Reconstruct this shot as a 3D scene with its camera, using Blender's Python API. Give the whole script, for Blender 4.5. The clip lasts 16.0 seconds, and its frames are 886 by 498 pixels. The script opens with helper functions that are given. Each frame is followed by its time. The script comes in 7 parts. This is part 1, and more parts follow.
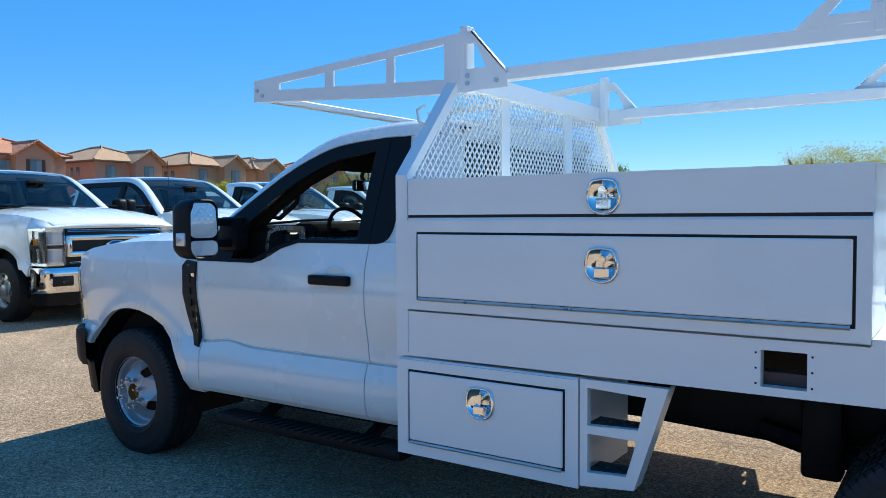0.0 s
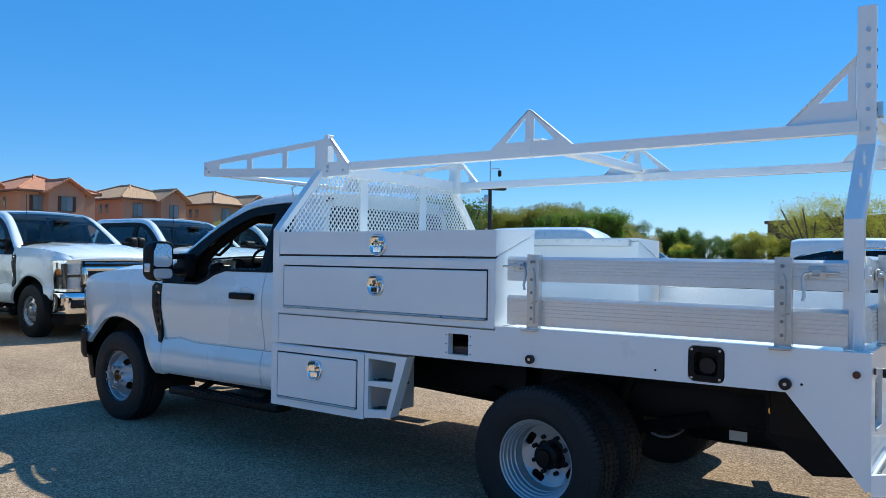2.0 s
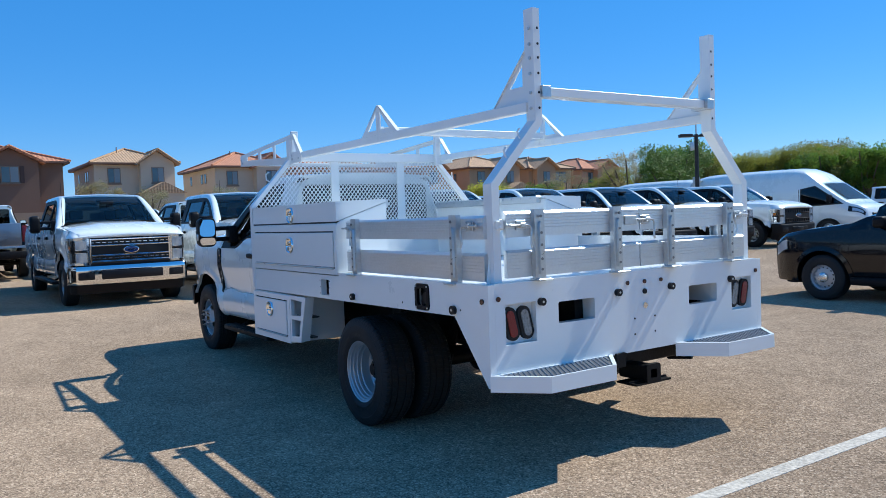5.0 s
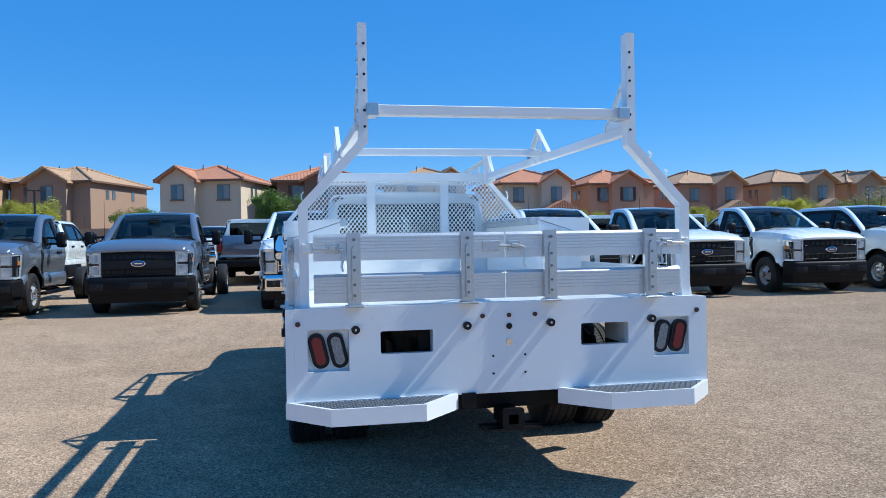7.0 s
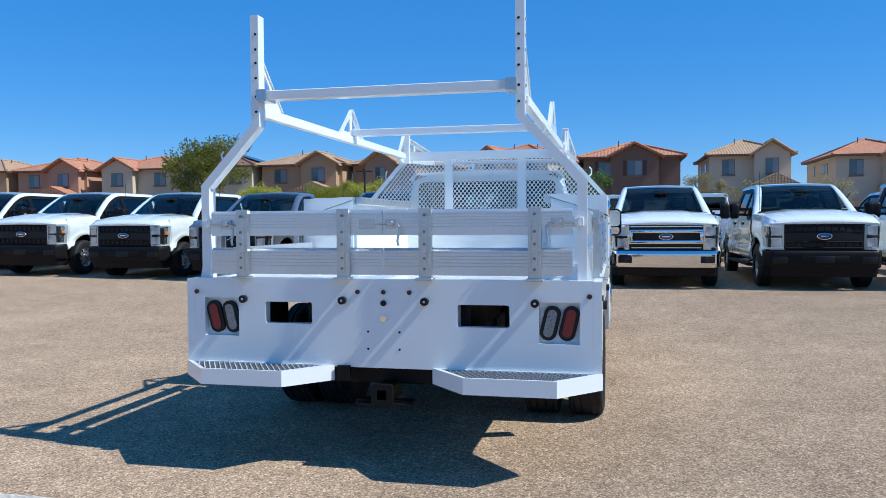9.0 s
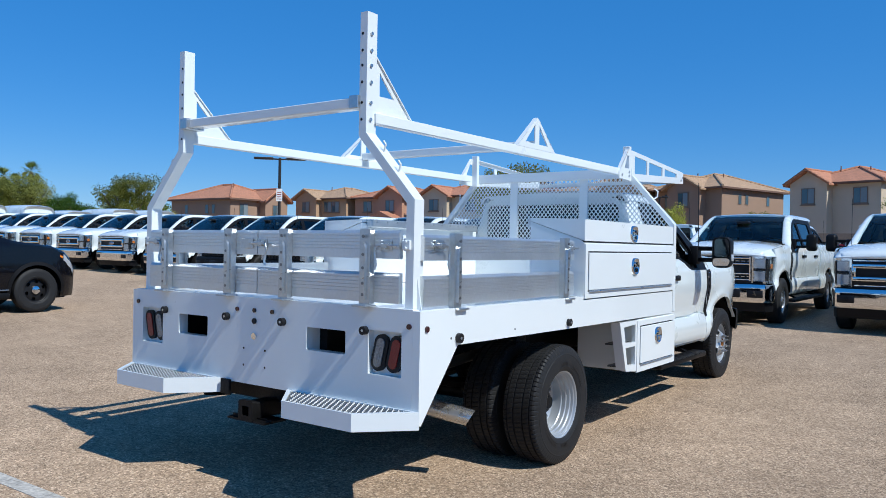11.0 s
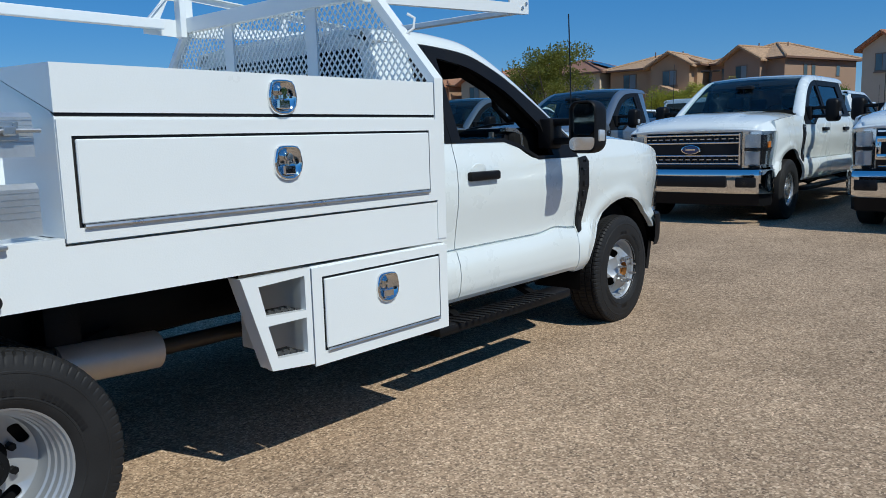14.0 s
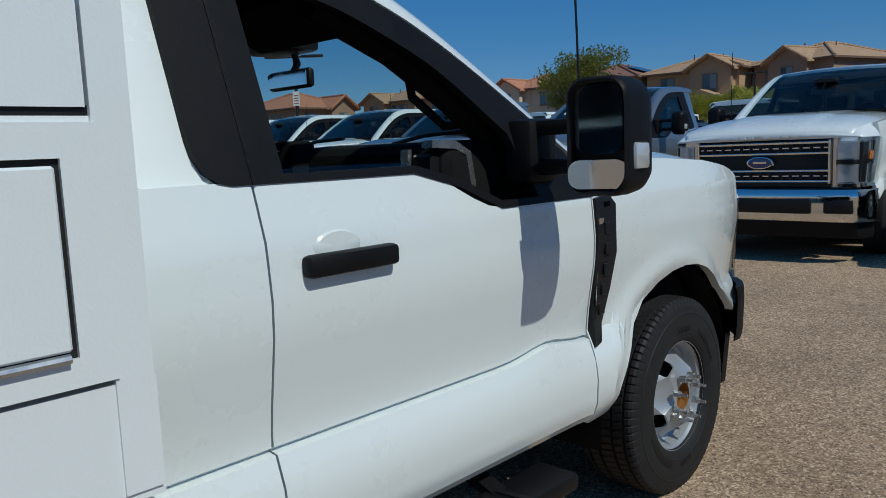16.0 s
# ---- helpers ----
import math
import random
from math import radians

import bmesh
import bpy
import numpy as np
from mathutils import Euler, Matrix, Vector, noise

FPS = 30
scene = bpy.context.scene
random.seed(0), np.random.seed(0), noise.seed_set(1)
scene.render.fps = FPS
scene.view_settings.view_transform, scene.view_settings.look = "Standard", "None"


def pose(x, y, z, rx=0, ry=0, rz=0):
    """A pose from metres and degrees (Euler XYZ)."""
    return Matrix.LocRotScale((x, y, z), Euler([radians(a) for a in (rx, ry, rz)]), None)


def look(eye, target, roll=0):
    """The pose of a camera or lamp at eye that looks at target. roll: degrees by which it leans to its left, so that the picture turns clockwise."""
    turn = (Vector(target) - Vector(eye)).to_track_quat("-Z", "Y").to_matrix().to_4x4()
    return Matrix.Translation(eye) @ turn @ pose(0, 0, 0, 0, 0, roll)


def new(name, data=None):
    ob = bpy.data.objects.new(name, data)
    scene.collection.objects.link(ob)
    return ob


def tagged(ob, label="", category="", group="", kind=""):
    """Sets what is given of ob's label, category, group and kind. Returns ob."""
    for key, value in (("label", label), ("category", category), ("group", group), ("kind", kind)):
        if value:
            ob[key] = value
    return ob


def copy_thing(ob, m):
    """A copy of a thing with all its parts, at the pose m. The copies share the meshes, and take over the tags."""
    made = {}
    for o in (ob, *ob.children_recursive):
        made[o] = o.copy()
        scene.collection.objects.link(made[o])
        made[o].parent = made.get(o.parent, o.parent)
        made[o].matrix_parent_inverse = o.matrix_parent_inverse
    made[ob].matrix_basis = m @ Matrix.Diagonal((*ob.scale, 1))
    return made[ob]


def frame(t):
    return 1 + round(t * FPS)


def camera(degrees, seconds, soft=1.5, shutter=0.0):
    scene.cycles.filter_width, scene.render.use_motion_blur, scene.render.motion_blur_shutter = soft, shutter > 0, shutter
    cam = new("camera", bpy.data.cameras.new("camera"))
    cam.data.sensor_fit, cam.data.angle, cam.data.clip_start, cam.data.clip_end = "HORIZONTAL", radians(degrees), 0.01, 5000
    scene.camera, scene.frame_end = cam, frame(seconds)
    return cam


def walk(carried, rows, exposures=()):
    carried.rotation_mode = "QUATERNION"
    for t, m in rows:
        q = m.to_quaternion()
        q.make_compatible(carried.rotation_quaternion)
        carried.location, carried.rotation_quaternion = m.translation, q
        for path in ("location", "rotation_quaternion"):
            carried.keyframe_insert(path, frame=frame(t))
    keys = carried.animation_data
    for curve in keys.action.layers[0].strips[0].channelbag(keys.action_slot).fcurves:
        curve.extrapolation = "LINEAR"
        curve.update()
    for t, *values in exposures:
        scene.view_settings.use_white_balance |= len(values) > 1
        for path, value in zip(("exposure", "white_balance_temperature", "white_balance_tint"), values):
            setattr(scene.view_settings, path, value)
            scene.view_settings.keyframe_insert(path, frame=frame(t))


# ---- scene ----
cam = camera(59.3, 16.0, soft=0.5)
PATH = [
    (0, (-1.575, -3.844, 1.462), (-2.698, -2.191, 1.378), -0.3),
    (0.5, (-1.033, -4.137, 1.464), (-2.137, -2.469, 1.459), 0.5),
    (1, (-0.552, -4.399, 1.457), (-1.649, -2.727, 1.457), 0.8),
    (1.5, (-0.031, -4.591, 1.446), (-1.141, -2.927, 1.449), 0.9),
    (2, (0.444, -4.837, 1.457), (-0.729, -3.217, 1.48), 0.8),
    (2.5, (0.966, -4.969, 1.47), (-0.309, -3.428, 1.52), 0.9),
    (3, (1.461, -5.153, 1.471), (0.116, -3.674, 1.533), 1.0),
    (3.5, (2.048, -5.107, 1.435), (0.589, -3.739, 1.443), 0.5),
    (4, (2.494, -4.76, 1.445), (0.945, -3.5, 1.348), -0.9),
    (4.5, (2.952, -4.306, 1.452), (1.356, -3.104, 1.344), -1.8),
    (4.7, (3.133, -4.101, 1.474), (1.516, -2.929, 1.374), -2.0),
    (6.8, (4.179, -1.473, 1.461), (2.237, -0.992, 1.448), -1.1),
    (7, (4.232, -1.213, 1.442), (2.272, -0.817, 1.422), -1.0),
    (7.5, (4.379, -0.598, 1.436), (2.391, -0.381, 1.425), -0.6),
    (8, (4.444, 0.055, 1.433), (2.444, 0.073, 1.433), -0.0),
    (8.5, (4.384, 0.677, 1.433), (2.395, 0.48, 1.395), -0.1),
    (9, (4.247, 1.318, 1.417), (2.297, 0.88, 1.348), -0.4),
    (9.2, (4.145, 1.555, 1.415), (2.219, 1.021, 1.345), -0.4),
    (11.3, (2.788, 3.808, 1.412), (1.243, 2.537, 1.398), 1.0),
    (11.5, (2.606, 3.936, 1.432), (1.114, 2.604, 1.407), 0.9),
    (12, (2.018, 4.158, 1.416), (0.633, 2.716, 1.353), 0.6),
    (12.5, (1.317, 4.129, 1.393), (-0.047, 2.672, 1.267), -0.0),
    (13, (0.587, 4.053, 1.371), (-0.796, 2.621, 1.18), -0.9),
    (13.5, (-0.11, 3.848, 1.366), (-1.551, 2.483, 1.117), -1.5),
    (14, (-0.786, 3.645, 1.359), (-2.283, 2.349, 1.078), -1.6),
    (14.5, (-1.384, 3.386, 1.36), (-2.902, 2.111, 1.097), -2.3),
    (15, (-2.006, 3.1, 1.371), (-3.515, 1.811, 1.123), -1.9),
    (15.5, (-2.53, 2.727, 1.38), (-4.014, 1.409, 1.136), -1.5),
    (16, (-3.062, 2.362, 1.389), (-4.5, 0.996, 1.134), -2.4),
]
EXPOSURES = [(0.0, 0.42, 6450, 2), (1.5, 0.30, 6450, 2), (3.5, 0.22, 6300, 3), (7.0, 0.20, 6020, 5), (9.0, 0.07, 5980, 5), (11.5, -0.19, 5980, 5), (12.5, -0.26, 6080, 4), (14.5, -0.60, 6250, 2), (16.0, -0.90, 6300, 1)]
walk(cam, [(t, look(eye, target, roll)) for t, eye, target, roll in PATH], exposures=EXPOSURES)


# ---- light ----
world = bpy.data.worlds.new("sky")
scene.world = world
world.use_nodes = True
wn = world.node_tree
sky = wn.nodes.new("ShaderNodeTexSky")
sky.sky_type, sky.sun_disc = "NISHITA", False
sky.sun_elevation, sky.sun_rotation = radians(48.5), radians(4)
sky.air_density, sky.dust_density, sky.ozone_density, sky.altitude = 1.0, 0.1, 5.0, 900
vivid = wn.nodes.new("ShaderNodeHueSaturation")
vivid.inputs["Saturation"].default_value, vivid.inputs["Hue"].default_value = 1.30, 0.503
wn.links.new(sky.outputs[0], vivid.inputs["Color"])
even = wn.nodes.new("ShaderNodeMix")
even.data_type = "RGBA"
even.inputs[0].default_value, even.inputs[7].default_value = 0.5, (0.48, 2.28, 6.1, 1)
wn.links.new(vivid.outputs[0], even.inputs[6])
wn.links.new(even.outputs[2], wn.nodes["Background"].inputs[0])
wn.nodes["Background"].inputs[1].default_value = 0.125
sun = new("sun", bpy.data.lights.new("sun", "SUN"))
sun.data.energy, sun.data.angle, sun.data.color = 5.0, radians(0.53), (1.0, 0.95, 0.88)
sun.matrix_world = look((0.07 * 20, 0.88 * 20, 20), (0, 0, 0))


# ---- materials ----
def surface(name, base, rough=0.5, metal=0.0, grain=None, stain=None, coat=0.0, vary=0.0, spec=0.5):
    """grain: (scale, colour change, bump); stain: (scale, colour change, roughness change)."""
    m = bpy.data.materials.new(name)
    m.use_nodes = True
    n, l = m.node_tree.nodes, m.node_tree.links
    b = n["Principled BSDF"]
    b.inputs["Roughness"].default_value, b.inputs["Metallic"].default_value = rough, metal
    b.inputs["Coat Weight"].default_value, b.inputs["Coat Roughness"].default_value = coat, 0.04
    b.inputs["Specular IOR Level"].default_value = spec
    rgb = n.new("ShaderNodeRGB")
    rgb.outputs[0].default_value = (*base, 1)
    out = rgb.outputs[0]
    tc = n.new("ShaderNodeTexCoord")

    def scaled(out, fac, lo, hi):
        mr = n.new("ShaderNodeMapRange")
        mr.inputs[3].default_value, mr.inputs[4].default_value = lo, hi
        l.new(fac, mr.inputs[0])
        mul = n.new("ShaderNodeVectorMath")
        mul.operation = "SCALE"
        l.new(out, mul.inputs[0]), l.new(mr.outputs[0], mul.inputs[3])
        return mul.outputs[0]

    if stain:
        t = n.new("ShaderNodeTexNoise")
        t.inputs["Scale"].default_value, t.inputs["Detail"].default_value, t.inputs["Roughness"].default_value = stain[0], 6, 0.65
        l.new(tc.outputs["Object"], t.inputs["Vector"])
        out = scaled(out, t.outputs[0], 1 - stain[1] * 1.6, 1 + stain[1] * 1.6)
        if stain[2]:
            mr = n.new("ShaderNodeMapRange")
            mr.inputs[1].default_value, mr.inputs[2].default_value = 0.3, 0.7
            mr.inputs[3].default_value, mr.inputs[4].default_value = max(0.02, rough - stain[2]), rough + stain[2]
            l.new(t.outputs[0], mr.inputs[0]), l.new(mr.outputs[0], b.inputs["Roughness"])
    if grain:
        t = n.new("ShaderNodeTexNoise")
        t.inputs["Scale"].default_value, t.inputs["Detail"].default_value = grain[0], 4
        l.new(tc.outputs["Object"], t.inputs["Vector"])
        if grain[1]:
            out = scaled(out, t.outputs[0], 1 - grain[1] * 1.6, 1 + grain[1] * 1.6)
        if grain[2]:
            bump = n.new("ShaderNodeBump")
            bump.inputs["Strength"].default_value, bump.inputs["Distance"].default_value = grain[2], 0.01
            l.new(t.outputs[0], bump.inputs["Height"]), l.new(bump.outputs[0], b.inputs["Normal"])
    if vary:
        oi = n.new("ShaderNodeObjectInfo")
        out = scaled(out, oi.outputs["Random"], 1 - vary, 1 + vary)
    l.new(out, b.inputs["Base Color"])
    return m


def glass(name, tint, rough=0.0, gloss=(0.85, 0.06)):
    m = bpy.data.materials.new(name)
    m.use_nodes = True
    n, l = m.node_tree.nodes, m.node_tree.links
    n.remove(n["Principled BSDF"])
    tr, gl, mix, lw, po, ma = (n.new("ShaderNode" + k) for k in ("BsdfTransparent", "BsdfGlossy", "MixShader", "LayerWeight", "Math", "Math"))
    tr.inputs[0].default_value = (*tint, 1)
    gl.inputs["Roughness"].default_value, lw.inputs[0].default_value = rough, 0.5
    po.operation, ma.operation = "POWER", "MULTIPLY_ADD"
    po.inputs[1].default_value, ma.inputs[1].default_value, ma.inputs[2].default_value = 4.0, *gloss
    l.new(lw.outputs["Facing"], po.inputs[0]), l.new(po.outputs[0], ma.inputs[0]), l.new(ma.outputs[0], mix.inputs[0])
    l.new(tr.outputs[0], mix.inputs[1]), l.new(gl.outputs[0], mix.inputs[2])
    l.new(mix.outputs[0], n["Material Output"].inputs[0])
    return m


WHITE = surface("white_car_paint", (0.76, 0.81, 0.80), 0.28, coat=1.0, stain=(1.3, 0.015, 0.04))
POWDER = surface("white_powder_coat", (0.775, 0.81, 0.81), 0.33, coat=0.5, grain=(160, 0, 0.06), stain=(2.2, 0.02, 0.06))
GREYP = surface("grey_car_paint", (0.205, 0.235, 0.27), 0.30, 0.6, coat=1.0, stain=(1.5, 0.03, 0.03))
BLACKP = surface("black_car_paint", (0.005, 0.005, 0.007), 0.14, coat=0.4, stain=(3, 0.2, 0.03), spec=0.2)
PLASTIC = surface("black_plastic", (0.008, 0.008, 0.009), 0.5, grain=(260, 0.1, 0.06), stain=(5, 0.15, 0.08), spec=0.16)
TRIM = surface("satin_black_trim", (0.012, 0.012, 0.013), 0.42, grain=(300, 0.05, 0.05), spec=0.28)
FRAMEM = surface("black_frame_paint", (0.006, 0.006, 0.0065), 0.5, grain=(60, 0.2, 0.2), stain=(4, 0.3, 0.1), spec=0.2)
RUBBER = surface("tyre_rubber", (0.017, 0.017, 0.0175), 0.62, grain=(160, 0.10, 0.06), stain=(9, 0.25, 0.08), spec=0.3)
STEELW = surface("painted_steel_wheel", (0.45, 0.47, 0.49), 0.38, 0.5, stain=(9, 0.04, 0.07))
ALLOY = surface("machined_alloy", (0.6, 0.61, 0.62), 0.28, 0.9, stain=(12, 0.05, 0.08))
CHROME = surface("chrome", (0.78, 0.79, 0.80), 0.06, 1.0, stain=(20, 0.02, 0.03))
REFLECT = surface("lamp_reflector", (0.72, 0.74, 0.76), 0.16, 0.92, stain=(9, 0.05, 0.04))
ALU = surface("extruded_aluminium", (0.68, 0.70, 0.71), 0.36, 0.85, grain=(70, 0.05, 0.1), stain=(3.5, 0.06, 0.08), vary=0.05)
GALV = surface("galvanised_steel", (0.55, 0.57, 0.58), 0.34, 0.92, grain=(45, 0.10, 0.05), stain=(9, 0.08, 0.1))
BRASS = surface("yellow_zinc", (0.65, 0.45, 0.12), 0.35, 0.9, stain=(15, 0.1, 0.1))
RUST = surface("orange_hub_rust", (0.28, 0.12, 0.025), 0.6, 0.2, grain=(60, 0.3, 0.3), stain=(14, 0.25, 0.1))
GRIP = surface("grip_step_tread", (0.10, 0.105, 0.11), 0.55, 0.3, grain=(120, 0.2, 0.4), stain=(12, 0.2, 0.1))
# exhaust pipe, its colour darkened for the shade below the deck
PIPE = surface("sooty_exhaust_pipe", (0.07, 0.06, 0.05), 0.5, 0.7, stain=(9, 0.25, 0.12))
EXH = surface("exhaust_steel", (0.60, 0.56, 0.51), 0.5, 0.6, stain=(9, 0.15, 0.12))
GLASSC = glass("side_glass", (0.86, 0.92, 0.90), gloss=(0.5, 0.03))
GLASSW = glass("windshield_glass", (0.80, 0.88, 0.86), gloss=(0.70, 0.05))
GLASSR = glass("rear_cab_glass", (0.52, 0.57, 0.57))
BOLTM = surface("dull_bolt_steel", (0.22, 0.23, 0.24), 0.45, 0.8, stain=(20, 0.2, 0.1))
GLASST = glass("privacy_glass", (0.22, 0.25, 0.26))
LENS = glass("clear_lens", (0.92, 0.94, 0.95))
CABIN = surface("dark_cabin_vinyl", (0.012, 0.012, 0.012), 0.8, grain=(420, 0.1, 0.05), stain=(5, 0.15, 0.06), spec=0.08)
SEATM = surface("grey_seat_vinyl", (0.03, 0.031, 0.033), 0.62, grain=(150, 0.1, 0.3), stain=(4, 0.15, 0.08))
HEADLINER = surface("headliner", (0.06, 0.06, 0.058), 0.85, grain=(120, 0.05, 0.2))
RED = surface("red_lens", (0.22, 0.006, 0.006), 0.3, coat=0.25, grain=(140, 0.2, 0.3))
CLEARL = surface("clear_led_lens", (0.62, 0.64, 0.65), 0.15, 0.35, coat=0.8, grain=(30, 0.06, 0.06))
AMBER = surface("amber_lens", (0.75, 0.22, 0.02), 0.25, coat=0.6)
DARKRED = surface("dark_red_marker", (0.035, 0.005, 0.008), 0.25, coat=0.4)
REVERSE = surface("ribbed_clear_lens", (0.24, 0.25, 0.25), 0.25, 0.3, coat=0.4, grain=(70, 0.5, 0.6))
BLUE = surface("blue_enamel", (0.012, 0.04, 0.16), 0.2, coat=1.0)
STICKER = surface("white_label_paper", (0.75, 0.75, 0.73), 0.6, grain=(50, 0.05, 0.0))
PRIMER = surface("red_primer", (0.075, 0.045, 0.04), 0.6, stain=(6, 0.2, 0.1))


# ---- mesh helpers ----
def part(name, bm, material, parent, label="", m=None, smooth=28):
    if m:
        bm.transform(m)
    bmesh.ops.recalc_face_normals(bm, faces=bm.faces)
    me = bpy.data.meshes.new(name)
    bm.to_mesh(me)
    bm.free()
    me.materials.append(material)
    me.shade_smooth()
    me.set_sharp_from_angle(angle=radians(smooth))
    ob = new(name, me)
    ob.parent = parent
    if label:
        ob["label"] = label
    return ob


def twin(ob, m, parent=None):
    """Another object on the same mesh, at the pose m."""
    o = new(ob.name.split(".")[0], ob.data)
    o.parent = parent or ob.parent
    o.matrix_basis = m
    if "label" in ob:
        o["label"] = ob["label"]
    return o


def thing(name, m, label, category, group="", kind=""):
    ob = new(name)
    ob.matrix_basis = m
    ob.empty_display_size = 0.2
    return tagged(ob, label, category, group, kind)


def pieces(name, bm, material, parent, poses, label=""):
    """Alike parts, each an object of its own on one mesh."""
    first = part(name, bm, material, parent, label)
    first.matrix_basis = poses[0]
    return [first] + [twin(first, m) for m in poses[1:]]


def add(bm, other):
    me = bpy.data.meshes.new("t")
    other.to_mesh(me)
    other.free()
    bm.from_mesh(me)
    bpy.data.meshes.remove(me)
    return bm


def box(x0, x1, y0, y1, z0, z1, r=0.0, bm=None, seg=2):
    b = bmesh.new()
    bmesh.ops.create_cube(b, size=1)
    b.transform(Matrix.Translation(((x0 + x1) / 2, (y0 + y1) / 2, (z0 + z1) / 2)) @ Matrix.Diagonal((abs(x1 - x0), abs(y1 - y0), abs(z1 - z0), 1)))
    if r:
        bmesh.ops.bevel(b, geom=b.edges[:], offset=r, segments=1 if r < 0.01 else seg, affect="EDGES", profile=0.5)
    return add(bm, b) if bm else b


def rod(p, q, r, n=12, bm=None, r2=None):
    p, q = Vector(p), Vector(q)
    b = bmesh.new()
    bmesh.ops.create_cone(b, cap_ends=True, segments=n, radius1=r, radius2=r if r2 is None else r2, depth=(q - p).length)
    b.transform(Matrix.Translation((p + q) / 2) @ (q - p).to_track_quat("Z", "Y").to_matrix().to_4x4())
    return add(bm, b) if bm else b


def tube(points, w, h, bm=None, up=(1, 0, 0)):
    """A rectangular tube along the points, mitred; w along up."""
    b = bmesh.new()
    P = [Vector(p) for p in points]
    rings = []
    for i, p in enumerate(P):
        d = (P[min(i + 1, len(P) - 1)] - P[max(i - 1, 0)]).normalized()
        u = Vector(up)
        u = (u - d * u.dot(d)).normalized()
        v = d.cross(u)
        k = 1.0
        if 0 < i < len(P) - 1:
            k = 1 / max(0.3, (P[i + 1] - P[i]).normalized().dot(d))
        rings.append([b.verts.new(p + u * (a * w / 2) + v * (c * h / 2 * k)) for a, c in ((1, 1), (-1, 1), (-1, -1), (1, -1))])
    for r0, r1 in zip(rings, rings[1:]):
        for i in range(4):
            b.faces.new((r0[i], r0[(i + 1) % 4], r1[(i + 1) % 4], r1[i]))
    b.faces.new(rings[0]), b.faces.new(rings[-1])
    return add(bm, b) if bm else b


def hose(points, r, n=8, bm=None):
    b = bmesh.new()
    P = [Vector(p) for p in points]
    rings = []
    u = Vector((0.31, 0.52, 0.79))
    for i, p in enumerate(P):
        d = (P[min(i + 1, len(P) - 1)] - P[max(i - 1, 0)]).normalized()
        u = (u - d * u.dot(d)).normalized()
        v = d.cross(u)
        rings.append([b.verts.new(p + (u * math.cos(2 * math.pi * k / n) + v * math.sin(2 * math.pi * k / n)) * r) for k in range(n)])
    for r0, r1 in zip(rings, rings[1:]):
        for i in range(n):
            b.faces.new((r0[i], r0[(i + 1) % n], r1[(i + 1) % n], r1[i]))
    b.faces.new(rings[0]), b.faces.new(rings[-1])
    return add(bm, b) if bm else b


def plate(outer, holes, t, to3d, bm=None):
    """A flat plate of thickness t with holes through it; to3d turns (a, b, depth) into a place."""
    b = bmesh.new()
    edges = []
    for loop in (outer, *holes):
        vs = [b.verts.new((x, y, 0)) for x, y in loop]
        edges += [b.edges.new((vs[i], vs[(i + 1) % len(vs)])) for i in range(len(vs))]
    bmesh.ops.triangle_fill(b, use_beauty=True, use_dissolve=False, edges=edges)
    ext = bmesh.ops.extrude_face_region(b, geom=b.faces[:])
    for v in ext["geom"]:
        if isinstance(v, bmesh.types.BMVert):
            v.co.z = t
    for v in b.verts:
        v.co = Vector(to3d(*v.co))
    return add(bm, b) if bm else b


def rect(a0, b0, a1, b1, r=0.0, n=4):
    """Corners of a rectangle, rounded by r."""
    if not r:
        return [(a0, b0), (a1, b0), (a1, b1), (a0, b1)]
    pts = []
    for cx, cy, s in ((a1 - r, b1 - r, 0), (a0 + r, b1 - r, 90), (a0 + r, b0 + r, 180), (a1 - r, b0 + r, 270)):
        pts += [(cx + r * math.cos(radians(s + 90 * k / n)), cy + r * math.sin(radians(s + 90 * k / n))) for k in range(n + 1)]
    return pts


def lathe(profile, n=48, bm=None, gap=None, tread=None, y0=0.0):
    """Turned about the y axis from (radius, y) points. gap: (row, sectors) faces left out; tread: {row: offset}, rows notched at every sixth step."""
    b = bmesh.new()
    rings = []
    for k, (r, y) in enumerate(profile):
        ring = []
        for i in range(n):
            rr = r - (0.007 if tread and k in tread and (i + tread[k]) % 6 == 0 else 0)
            a = 2 * math.pi * i / n
            ring.append(b.verts.new((rr * math.cos(a), y + y0, rr * math.sin(a))))
        rings.append(ring)
    for k, (r0, r1) in enumerate(zip(rings, rings[1:])):
        for i in range(n):
            if gap and k in gap[0] and i % (n // gap[1]) < gap[2]:
                continue
            b.faces.new((r0[i], r0[(i + 1) % n], r1[(i + 1) % n], r1[i]))
    return add(bm, b) if bm else b


def grid(us, vs, f, bm=None, flange=0.0, inward=(0, 0, 0)):
    """A sheet of places f(u, v); flange: its rim is folded that far along inward."""
    b = bmesh.new()
    V = [[b.verts.new(f(u, v)) for v in vs] for u in us]
    for i in range(len(us) - 1):
        for j in range(len(vs) - 1):
            b.faces.new((V[i][j], V[i + 1][j], V[i + 1][j + 1], V[i][j + 1]))
    if flange:
        loop = [V[i][0] for i in range(len(us))] + V[-1][1:] + [V[i][-1] for i in range(len(us) - 2, -1, -1)] + V[0][-2:0:-1]
        low = [b.verts.new(v.co + Vector(inward) * flange) for v in loop]
        for i in range(len(loop)):
            j = (i + 1) % len(loop)
            b.faces.new((loop[i], loop[j], low[j], low[i]))
    return add(bm, b) if bm else b


def steps(a, b, n):
    return [a + (b - a) * i / n for i in range(n + 1)]


